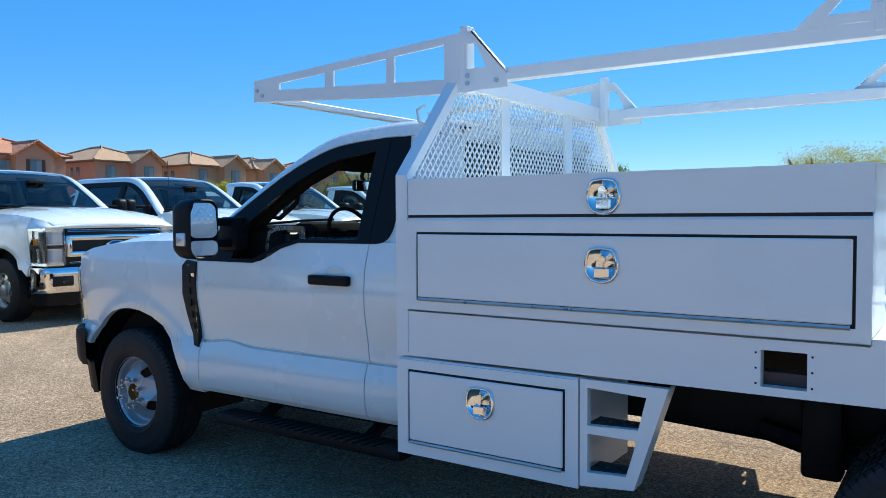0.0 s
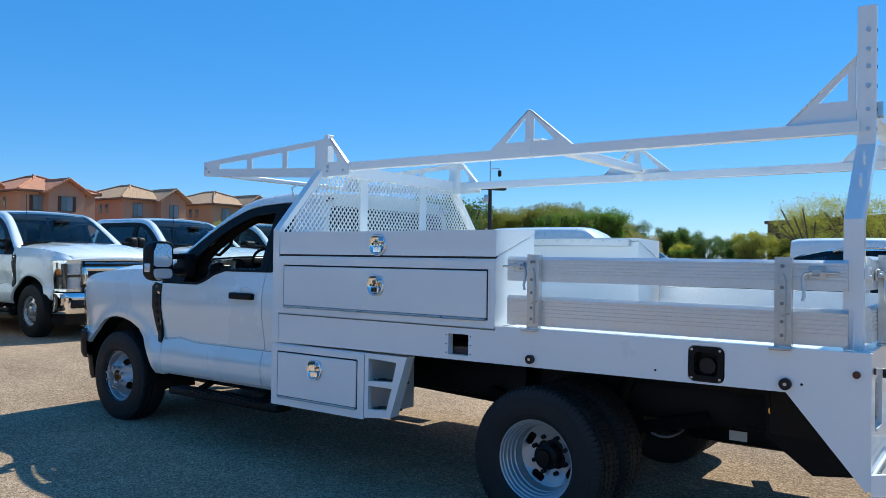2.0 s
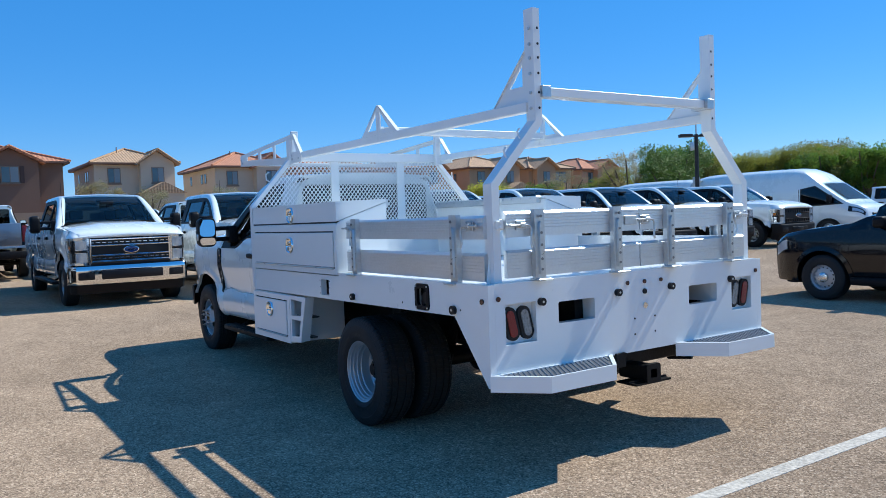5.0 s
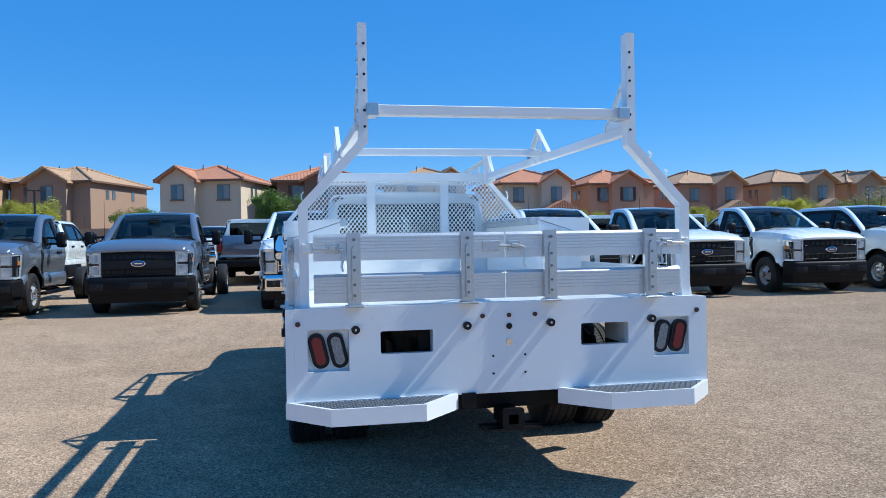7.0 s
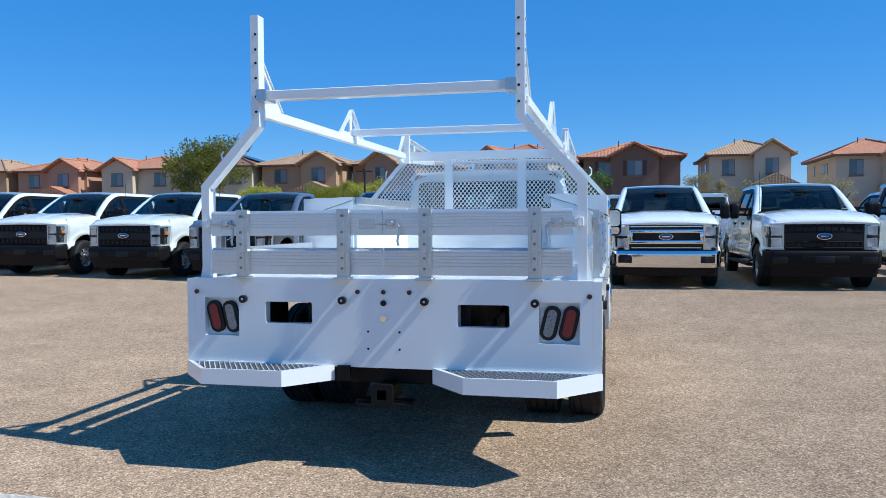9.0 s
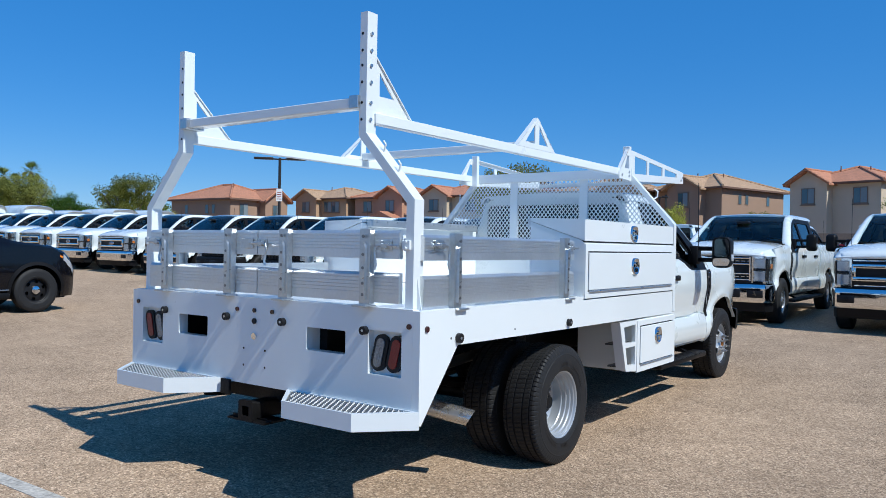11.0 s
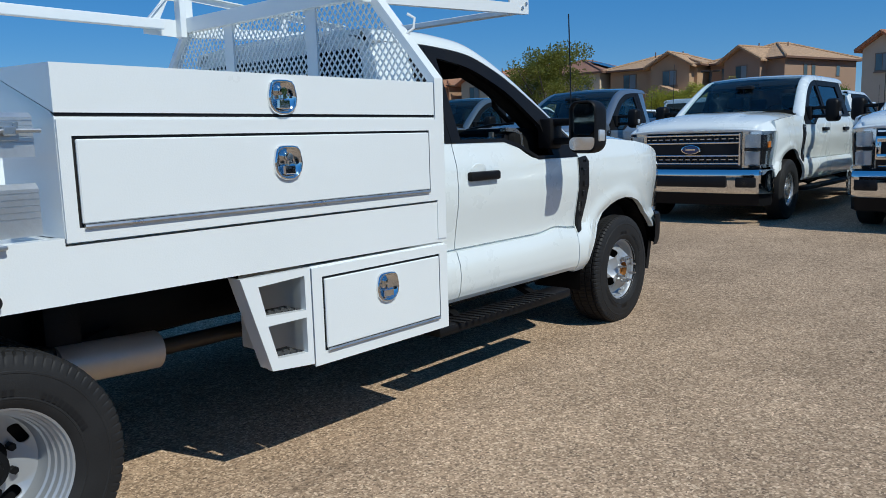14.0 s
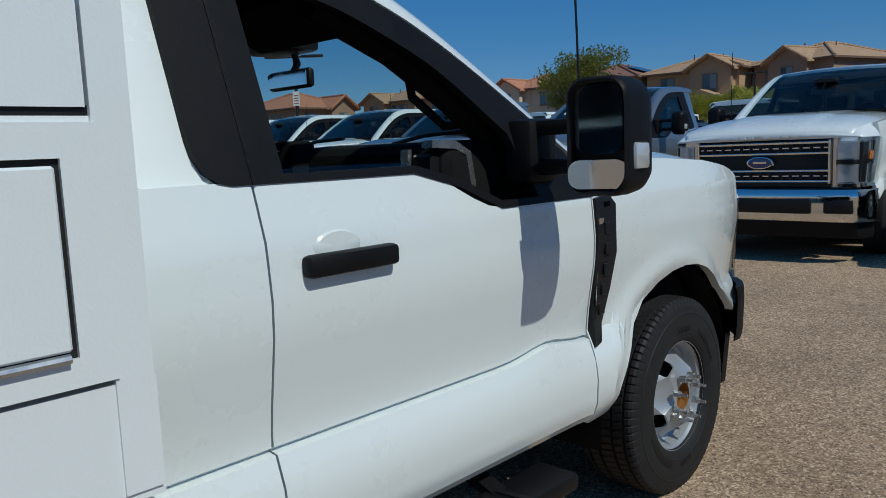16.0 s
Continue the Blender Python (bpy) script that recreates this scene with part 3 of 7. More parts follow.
        h = part("headlight", grid(steps(0, 1, 12), steps(0, 1, 6), lambda u, v: lamp(u, v, 0.035), flange=0.03, inward=(-1, 0, 0)), REFLECT, T, "clear headlight with chrome reflector")
        # painted nose above the lamp, from the hood's edge down to it
        def cheek(u, v):
            low = Vector(lamp(u, 1.0))
            x = low.x if u > 0.6 else 0.88
            y = 0.915 * (1 - 0.10 * max(0, (x - 0.35) / 0.5) ** 2)
            k = min(1, (abs(low.y) - 0.655) / (y - 0.655)) if u <= 0.6 else 1
            top = Vector((0.885 + 0.05 * (1 - (abs(low.y) / y) ** 2) if k < 1 else x, s * min(abs(low.y), y), hood_edge(x) + (0.035 * (1 - (abs(low.y) / y) ** 5) if k < 1 else 0)))
            p = low.lerp(top, v)
            return p + Vector((0.012, s * 0.010, 0)) * 4 * v * (1 - v)
        part("nose_panel", grid(steps(0, 1, 20), steps(0, 1, 5), cheek, flange=0.02, inward=(-1, 0, 0)), paint, T, smooth=50)
        part("lens", grid(steps(0, 1, 12), steps(0, 1, 6), lamp, flange=0.05, inward=(-1, 0, 0)), LENS, h)
        # bright outline and the bowls inside
        bz = bmesh.new()
        for u0, u1, v0, v1 in ((0.02, 0.09, 0.02, 0.98), (0.09, 0.98, 0.0, 0.07), (0.09, 0.98, 0.93, 1.0), (0.90, 0.99, 0.07, 0.93)):
            add(bz, grid(steps(u0, u1, 5), [v0, v1], lambda u, v: lamp(u, v, 0.012), flange=0.03, inward=(-1, 0, 0)))
        part("lamp_bezel", bz, CHROME if hero or bumper_chrome else CLEARL, h, "bright lamp bezel")
        for v0, v1 in ((0.10, 0.43), (0.58, 0.90)):
            bowl = grid(steps(0.13, 0.57, 6), steps(v0, v1, 4), lambda u, v: lamp(u, v, 0.030 - 0.016 * ((2 * (u - 0.13) / 0.44 - 1) ** 2)), flange=0.02, inward=(-1, 0, 0))
            part("lamp_bowl", bowl, CLEARL, h)
        part("lamp_divider", grid(steps(0.09, 0.90, 8), [0.46, 0.55], lambda u, v: lamp(u, v, 0.010), flange=0.03, inward=(-1, 0, 0)), TRIM, h, "black lamp divider")
        part("lamp_cheek", grid(steps(0.60, 0.78, 5), steps(0.10, 0.90, 4), lambda u, v: lamp(u, v, 0.020)), TRIM, h)
        if not hero:
            part("side_marker", grid(steps(0.82, 0.92, 4), [0.50, 0.72], lambda u, v: lamp(u, v, 0.018)), AMBER, h, "amber side marker")
    def bumper_x(y):
        a = abs(y) / 0.985
        return 0.985 - 0.05 * a * a - 0.20 * max(0, (a - 0.86) / 0.14) ** 2
    def bumper(u, v, top=0.75, bot=0.515):
        y = 0.985 * (2 * u - 1)
        w = 2 * v - 1
        return (bumper_x(y) - 0.030 * w ** 6 + 0.010 * w, y, bot + (top - bot) * v)
    def wrapped(b):
        for v in b.verts:
            v.co.x += bumper_x(v.co.y) - 0.985
        return b
    bm_ = CHROME if bumper_chrome else PLASTIC
    b = part("front_bumper", grid(steps(0, 1, 40), [0, 0.05, 0.12, 0.25, 0.5, 0.75, 0.88, 0.95, 1], bumper, flange=0.07, inward=(-1, 0, 0)), bm_, T, "chrome front bumper" if bumper_chrome else "black plastic front bumper")
    # intakes are black blocks proud of the bumper, their black painting a shaded opening
    if grille == "black" and not hero:
        part("air_intake", box(0.95, 0.996, -0.40, 0.40, 0.590, 0.690, 0.02), FRAMEM, b, "dark bumper air intake")
        part("plate_bracket", box(0.98, 1.004, -0.155, 0.155, 0.585, 0.680, 0.01), TRIM, b)
    if grille == "bars":
        part("air_intake", box(0.95, 0.998, -0.50, 0.50, 0.575, 0.690, 0.02), TRIM, b, "black bumper air intake")
    # black blocks paint shaded lamp pockets; on black bumpers a dark stub marks a tow hole
    for s in (1, -1):
        part("fog_lamp_hole", wrapped(box(0.94, 0.992, s * 0.60, s * 0.86, 0.575, 0.685, 0.02)), TRIM, b)
        part("fog_lamp", rod((0.93, s * 0.72, 0.63), (bumper_x(0.72) + 0.016, s * 0.72, 0.63), 0.032 if hero or bumper_chrome else 0.018, 14), CLEARL if hero else LENS if bumper_chrome else TRIM, b)
    part("air_dam", grid(steps(0, 1, 24), steps(0, 1, 3), lambda u, v: (bumper_x(0.985 * (2 * u - 1)) - 0.05 - 0.05 * (1 - v), 0.985 * 0.96 * (2 * u - 1), 0.33 + 0.21 * v), flange=0.05, inward=(-1, 0, 0)), PLASTIC, b)
    # side vents, mirrors, antenna
    for s in (1, -1):
        vent = [(-0.507, 1.225), (-0.42, 1.235), (-0.385, 1.20), (-0.39, 1.04), (-0.405, 0.92), (-0.435, 0.80), (-0.465, 0.745), (-0.505, 0.735), (-0.506, 0.90), (-0.507, 1.10)]
        v = part("side_vent", plate(vent, [], 0.03, lambda a, b, c: (a, s * (side_y(a, b, back) + 0.010 - c), b)), TRIM, T, "black side vent with chrome strip")
        strip = [(-0.498, 1.16), (-0.470, 1.16), (-0.474, 0.80), (-0.498, 0.765)]
        part("vent_strip", plate(strip, [], 0.004, lambda a, b, c: (a, s * (side_y(a, b, back) + 0.013 - c), b)), CHROME, v)
        if hero:
            pieces("vent_slot", box(-0.466, -0.432, -0.004, 0.005, -0.024, 0.016, 0.003), TRIM, v, [Matrix.Translation((0, s * (side_y(-0.44, 1.13 - i * 0.068, back) + 0.012), 1.13 - i * 0.068)) for i in range(5)])
        else:
            slots = bmesh.new()
            for i in range(5):
                z = 1.13 - i * 0.068
                yv = side_y(-0.44, z, back) + 0.012
                box(-0.466, -0.432, s * (yv - 0.004), s * (yv + 0.005), z - 0.024, z + 0.016, 0, slots)
            part("vent_slots", slots, TRIM, v)
        part("vent_writing_bar", box(-0.465, -0.425, s * (side_y(-0.44, 1.2, back) + 0.008), s * (side_y(-0.44, 1.2, back) + 0.0125), 1.195, 1.212), CHROME, v)
        rim = rect(1.165, 1.262, 1.342, 1.572, 0.055, 6)
        yc, zc = 1.2535, 1.417
        def ring(k, x, lean=0.0):
            return [(x + lean * (a - yc), s * (yc + (a - yc) * k), zc + (b - zc) * k) for a, b in rim]
        def skin(loops, close=True):
            b = bmesh.new()
            vs = [[b.verts.new(p) for p in l_] for l_ in loops]
            for r0, r1 in zip(vs, vs[1:]):
                for i in range(len(r0)):
                    b.faces.new((r0[i], r0[(i + 1) % len(r0)], r1[(i + 1) % len(r0)], r1[i]))
            if close:
                b.faces.new(vs[-1])
            return b
        shell = skin([ring(0.89, -0.880), ring(0.91, -0.905), ring(0.955, -0.910), ring(0.99, -0.905), ring(1.0, -0.885), ring(1.0, -0.83), ring(0.965, -0.785), ring(0.87, -0.755), ring(0.68, -0.74), ring(0.35, -0.734)])
        mm = part("side_mirror", shell, PLASTIC, T, "large black towing mirror", smooth=60)
        def facing(a, b, c):
            return (-0.893 + c + (0.09 if s > 0 else 0.0) * (b - 1.45) + (0.22 if s > 0 else -0.10) * (a - yc), s * a, b)
        part("mirror_back", skin([ring(0.90, -0.876), ring(0.4, -0.876)]), PLASTIC, mm)
        part("mirror_glass", plate(rect(1.178, 1.372, 1.328, 1.552, 0.04, 5), [], 0.004, facing), CHROME, mm, "mirror glass")
        part("spot_glass", plate(rect(1.178, 1.282, 1.328, 1.358, 0.03, 5), [], 0.004, lambda a, b, c: (-0.900 + c + (0.22 if s > 0 else 0.30) * (a - yc), s * a, b)), CHROME, mm)
        arm = bmesh.new()
        box(-0.81, -0.75, s * 0.93, s * 1.20, 1.43, 1.475, 0.012, arm)
        box(-0.81, -0.75, s * 0.95, s * 1.20, 1.315, 1.36, 0.012, arm)
        box(-0.84, -0.70, s * 0.90, s * 1.0, 1.29, 1.48, 0.02, arm)
        part("mirror_arm", arm, PLASTIC, mm)
        part("turn_signal", box(-0.872, -0.800, s * 1.31, s * 1.352, 1.330, 1.400, 0.010), CLEARL, mm, "clear turn signal lens")
    part("antenna", hose([(-0.36, -0.86, 1.36), (-0.37, -0.86, 1.75), (-0.39, -0.86, 2.16)], 0.004, 6), TRIM, T)
    # rear wall of the cab
    out = [(-0.93, 0.50), (0.93, 0.50), (0.935, 1.2), (0.89, 1.37), (0.70, 1.88), (0.55, 1.935), (-0.55, 1.935), (-0.70, 1.88), (-0.89, 1.37), (-0.935, 1.2)]
    hole = rect(-0.70, 1.36, 0.70, 1.85, 0.06)
    part("cab_back", plate(out, [hole], 0.03, lambda a, b, c: (back + 0.012 + c, a, b)), paint, T)
    part("rear_window", plate(hole, [], 0.005, lambda a, b, c: (back + 0.014 + c, a, b)), GLASSR if hero else GLASST, T, "dark rear cab window")
    # cabin
    cabin = box(back + 0.05, -0.5, -0.90, 0.90, 0.50, 0.62)
    box(-0.52, 0.85, -0.80, 0.80, 0.62, 1.12, 0, cabin)
    box(back + 0.05, -0.55, -0.88, -0.87, 0.60, 1.24, 0, cabin)
    box(back + 0.05, -0.55, 0.87, 0.88, 0.60, 1.24, 0, cabin)
    part("cabin_tub", cabin, CABIN, T, "dark cabin lining")
    dash = box(-1.02, -0.70, -0.84, 0.84, 1.02, 1.425, 0.06, seg=3)
    box(-0.84, -0.58, -0.80, 0.80, 1.25, 1.428, 0.02, dash)
    box(-1.06, -0.88, 0.18, 0.62, 1.16, 1.45, 0.04, dash)
    box(-1.09, -0.98, -0.20, 0.14, 1.06, 1.45, 0.02, dash)
    d = part("dashboard", dash, CABIN, T, "dark grey dashboard")
    part("screen", box(-1.094, -1.088, -0.15, 0.10, 1.22, 1.38, 0.002), TRIM, d, "black glossy display screen")
    for y in (-0.11, -0.03, 0.05):
        part("vent_bar", box(-1.093, -1.088, y - 0.03, y + 0.03, 1.415, 1.423), ALLOY, d)
    for s in (1, -1):
        av = tube([(-1.05, s * 0.79, 1.418), (-0.965, s * 0.805, 1.412), (-0.925, s * 0.815, 1.385), (-0.915, s * 0.82, 1.30), (-0.925, s * 0.82, 1.235)], 0.05, 0.022, up=(0, 1, 0))
        tube([(-1.045, s * 0.70, 1.405), (-1.055, s * 0.70, 1.22)], 0.03, 0.016, av, up=(0, 1, 0))
        part("air_vent", av, ALLOY, d, "bright curved air vent bezel")
        part("vent_louvre", box(-1.042, -1.0, s * 0.715, s * 0.80, 1.22, 1.39, 0.008), TRIM, d)
    ring = lathe([(0.178, 0.0), (0.184, 0.012), (0.196, 0.012), (0.202, 0.0), (0.196, -0.012), (0.184, -0.012), (0.178, 0.0)], 32)
    box(-0.18, 0.18, -0.012, 0.012, -0.035, 0.035, 0.01, ring)
    box(-0.06, 0.06, -0.03, 0.02, -0.17, 0.05, 0.02, ring)
    ring.transform(Matrix.Translation((-1.16, 0.40, 1.35)) @ pose(0, 0, 0, 0, 22, 0) @ pose(0, 0, 0, 0, 0, -90))
    part("steering_wheel", ring, CABIN, T, "black steering wheel")
    part("steering_column", rod((-1.14, 0.40, 1.34), (-0.95, 0.40, 1.22), 0.045, 12), CABIN, T)
    rows = [-1.62] if cab == "regular" else [-1.50, back + 0.55]
    for x in rows:
        for y in (0.42, -0.42):
            seat = box(x - 0.02, x + 0.48, y - 0.26, y + 0.26, 0.72, 0.92, 0.06, seg=3)
            br = box(-0.07, 0.07, -0.25, 0.25, 0, 0.62, 0.06, seg=3)
            br.transform(Matrix.Translation((x - 0.02, y, 0.86)) @ pose(0, 0, 0, 0, -14, 0))
            add(seat, br)
            hr = box(-0.05, 0.05, -0.13, 0.13, 0.0, 0.18, 0.04, seg=3)
            hr.transform(Matrix.Translation((x - 0.18, y, 1.50)) @ pose(0, 0, 0, 0, -8, 0))
            add(seat, hr)
            part("seat", seat, SEATM, T, "dark grey vinyl seat with headrest")
    part("header_lining", grid(range(24, 33), steps(0.03, 0.97, 8), lambda i, k: Vector(screen(i, k)) - Vector((0.03, 0, 0.05)), flange=0.03, inward=(-1, 0, 0)), CABIN, T, "black lining over the windshield")
    part("overhead_console", box(-1.46, -1.12, -0.14, 0.14, 1.795, 1.86, 0.03), CABIN, T, "black overhead console")
    part("headliner", box(back + 0.06, -1.38, -0.66, 0.66, 1.845, 1.915, 0.02), HEADLINER, T, "dark grey headliner")
    for s in (1, -1):
        vis = box(-0.12, 0.12, s * 0.13, s * 0.62, -0.012, 0.012, 0.010)
        vis.transform(Matrix.Translation((-1.24, 0, 1.79)) @ pose(0, 0, 0, 0, 20, 0))
        part("sun_visor", vis, CABIN, T)
        if hero:
            trim = hose([(-0.72, s * 0.785, 1.40), (-0.90, s * 0.755, 1.545), (-1.10, s * 0.715, 1.68), (-1.34, s * 0.665, 1.795)], 0.042, 10)
            part("pillar_lining", trim, CABIN, T)
            part("grab_handle", hose([(-0.84, s * 0.75, 1.48), (-0.88, s * 0.71, 1.47), (-1.00, s * 0.69, 1.56), (-1.03, s * 0.71, 1.62)], 0.014, 8), CABIN, T, "black grab handle")
    rv = box(-0.935, -0.905, -0.125, 0.125, 1.640, 1.710, 0.014)
    hose([(-0.915, 0, 1.69), (-0.885, 0, 1.735), (-0.90, 0, 1.775)], 0.014, 6, rv)
    box(-1.03, -0.87, -0.12, 0.12, 1.765, 1.815, 0.02, rv)
    part("inside_mirror", rv, TRIM, T, "inside rear-view mirror")
    part("mirror_face", box(-0.941, -0.936, -0.113, 0.113, 1.650, 1.700), CHROME, T)
    # underside
    und = box(back - 0.1, -0.62, -0.75, 0.75, 0.40, 0.52)
    box(-0.60, 0.80, -0.55, 0.55, 0.35, 0.66, 0, und)
    part("underbody", und, FRAMEM, T)
    fr = bmesh.new()
    for s in (1, -1):
        box(-base - 1.25, 0.75, s * 0.40, s * 0.48, 0.56, 0.76, 0.01, fr)
    for x in (-base - 1.0, -base + 0.9, -base + 2.0, -1.2):
        box(x - 0.05, x + 0.05, -0.42, 0.42, 0.60, 0.70, 0, fr)
    part("frame_rail", fr, FRAMEM, T, "black ladder frame")
    ax = rod((-base, -0.95, 0.385), (-base, 0.95, 0.385), 0.055, 14)
    sph = lathe([(0.0001, -0.19), (0.12, -0.13), (0.17, 0), (0.12, 0.13), (0.0001, 0.19)], 20)
    sph.transform(Matrix.Translation((-base, 0.05, 0.385)))
    add(ax, sph)
    for s in (1, -1):
        hose([(-base - 0.72, s * 0.52, 0.60), (-base - 0.3, s * 0.52, 0.50), (-base, s * 0.52, 0.47), (-base + 0.3, s * 0.52, 0.50), (-base + 0.72, s * 0.52, 0.60)], 0.04, 6, ax)
    rod((-base, 0.02, 0.42), (-1.1, 0.0, 0.55), 0.045, 12, ax)
    rod((0, -0.8, 0.36), (0, 0.8, 0.36), 0.05, 12, ax)
    part("axle", ax, FRAMEM, T, "black axle, springs and drive shaft")
    for s in (1, -1):
        liner = bmesh.new()
        add(liner, grid(steps(-8, 188, 16), [0, 1], lambda a, k: (fx + 0.525 * math.cos(radians(a)), s * (0.56 + 0.37 * k), 0.39 + 0.525 * math.sin(radians(a)))))
        box(fx - 0.52, fx + 0.52, s * 0.55, s * 0.56, 0.40, 0.92, 0, liner)
        part("wheel_liner", liner, FRAMEM, T)
    # wheels
    for s in (1, -1):
        if wheels == "dual":
            wheel("front", T, (fx, s * 0.86, 0.392), s, hero)
            wheel("rear", T, (-base, s * 1.085, 0.392), s, hero)
            wheel("inner", T, (-base, s * 0.775, 0.392), s, hero)
        else:
            wheel("plain", T, (0, s * 0.86, 0.392), s, False)
            wheel("plain", T, (-base, s * 0.86, 0.392), s, False)
    for s in (1, -1):
        rb = box(back + 0.12, -0.74 if hero else -0.42, s * 0.93, s * 1.15, 0.350, 0.408, 0.018)
        for v in rb.verts:
            if abs(v.co.y) > 1.0 and (v.co.x > (-0.82 if hero else -0.5) or v.co.x < back + 0.2):
                v.co.y -= s * 0.07
        r_ = part("running_board", rb, PLASTIC, T, "black ribbed running board")
        n = int(((-0.90 if hero else -0.62) - back - 0.3) / 0.055)
        pieces("tread_rib", tube([(0, s * 0.965, 0.411), (0.02, s * 1.115, 0.411)], 0.022, 0.006), TRIM, r_, [Matrix.Translation((back + 0.26 + i * 0.055, 0, 0)) for i in range(n if hero else 1)])
        pieces("board_bracket", tube([(0, s * 0.72, 0.50), (0, s * 0.98, 0.39)], 0.06, 0.03), FRAMEM, r_, [Matrix.Translation((x, 0, 0)) for x in (back + 0.4, -1.0)])
    if bed == "pickup":
        x1, x0 = back - 0.02, -base - 1.15
        c = -base
        exr = [c + v for v in ex]
        both("bed_side", side_panel(x0, x1, lambda x: arch(x, c, 0.53, 0.50), lambda x: 1.42 if x > x0 + 0.1 else 1.40, x0 - 0.02, extra=exr), paint, T)
        part("bed_floor", box(x0, x1, -0.85, 0.85, 0.80, 0.86), paint, T)
        bi = box(x0, x1, 0.82, 0.86, 0.82, 1.40)
        box(x0, x1, -0.86, -0.82, 0.82, 1.40, 0, bi)
        box(x1 - 0.04, x1, -0.86, 0.86, 0.82, 1.40, 0, bi)
        part("bed_liner", bi, PLASTIC, T)
        rl = box(x0, x1, 0.80, 0.955, 1.415, 1.435, 0.008)
        box(x0, x1, -0.955, -0.80, 1.415, 1.435, 0.008, rl)
        part("bed_rail", rl, PLASTIC, T)
        tg = part("tailgate", box(x0 - 0.03, x0 + 0.05, -0.76, 0.76, 0.86, 1.43, 0.02), paint2 or paint, T, "closed pickup tailgate")
        part("tailgate_handle", box(x0 - 0.045, x0 - 0.025, -0.12, 0.12, 1.28, 1.36, 0.01), PLASTIC, tg)
        part("tailgate_bar", box(x0 - 0.038, x0 - 0.029, -0.45, 0.45, 1.02, 1.12, 0.003), paint2 or paint, tg)
        for s in (1, -1):
            part("tail_light", box(x0 - 0.025, x0 + 0.10, s * 0.775, s * 0.925, 0.95, 1.36, 0.02), RED, T, "red tail light")
        part("rear_bumper", box(x0 - 0.18, x0 - 0.02, -0.95, 0.95, 0.52, 0.72, 0.03), CHROME if bumper_chrome else PLASTIC, T)
    elif bed == "chassis":
        fl = bmesh.new()
        for s in (1, -1):
            box(-base - 1.15, back, s * 0.40, s * 0.48, 0.62, 0.84, 0.01, fl)
        part("bare_frame", fl, FRAMEM, T)
        for s in (1, -1):
            part("tail_light", box(-base - 1.16, -base - 1.12, s * 0.38, s * 0.50, 0.62, 0.72, 0.01), RED, T)
    return T


# ---- the white flatbed truck; its body is laid out in world places (rear face x = 0, front towards -x) ----
HP = pose(-5.80, 0, 0, 0, 0, 180)
HI = HP.inverted()
hero = thing("flatbed_truck", Matrix.Translation((0, 0.006, 0)) @ Matrix.Diagonal((0.98, 1.008, 0.99, 1)) @ HP, "white regular-cab flatbed work truck with lowered windows, toolboxes and ladder rack", "truck")
truck(hero, "regular", WHITE, "black", wheels="dual", bed="none", base=4.195, hero=True)


BED = -0.050
HB = HI @ Matrix.Translation((BED, 0, 0))


def hp(name, bm, material, parent=None, label="", smooth=32):
    """A part laid out in world places; all that lies ahead of the rear frame moves forward by BED."""
    for v in bm.verts:
        v.co.x += BED * min(1, max(0, (-0.09 - v.co.x) / 0.06))
    return part(name, bm, material, parent or hero, label, HI, smooth)


def xz(y, s):
    """Plates that stand along the truck: outer face at y, thickness inward on the side s."""
    return lambda a, b, c: (a, y - s * c, b)


# deck
deck = hp("deck", box(-3.60, -0.052, -1.17, 1.17, 1.055, 1.095), POWDER, None, "white steel flatbed deck")
for i in range(9):
    x = -0.25 - i * 0.40
    hp("cross_member", box(x - 0.03, x + 0.03, -1.14, 1.14, 0.955, 1.055), FRAMEM, deck)
for s in (1, -1):
    hp("sub_rail", box(-3.55, -0.10, s * 0.40, s * 0.49, 0.76, 0.955), FRAMEM, deck)
for s in (1, -1):
    hp("rail_underside", box(-3.5, -0.30, s * 1.10, s * 1.165, 0.905, 0.96), PRIMER, deck)
RAIL = [(0.0, 1.10), (0.0, 0.53), (-0.020, 0.525), (-0.285, 0.905), (-1.6, 0.895), (-3.62, 0.885), (-3.62, 1.075), (-1.80, 1.075), (-1.80, 1.10)]
for s in (1, -1):
    holes = [rect(-0.72, 0.912, -0.55, 1.08, 0.03), rect(-2.12, 0.92, -1.98, 1.04)] if s < 0 else []
    r = hp("side_rail", plate(RAIL, holes, 0.045, xz(s * 1.22, s)), POWDER, None, "white side rail of the flatbed")
    for x, z, rr in ((-0.285, 0.942, 0.026), (-1.572, 0.938, 0.024)):
        l_ = rod((x, s * 1.21, z), (x, s * 1.242, z), rr, 18)
        k = hp("rubber_bumper", l_, TRIM, r, "round black rubber bumper")
        hp("bumper_bolt", rod((x, s * 1.24, z), (x, s * 1.244, z), 0.008, 8), GALV, r)
    hp("marker_lamp", rod((-0.055, s * 1.215, 1.008), (-0.055, s * 1.228, 1.008), 0.016, 14), DARKRED, r, "small dark red marker lamp")
    for x in (-0.88, -0.22):
        hp("rivet", rod((x, s * 1.218, 0.945), (x, s * 1.2215, 0.945), 0.006, 8), TRIM, r)
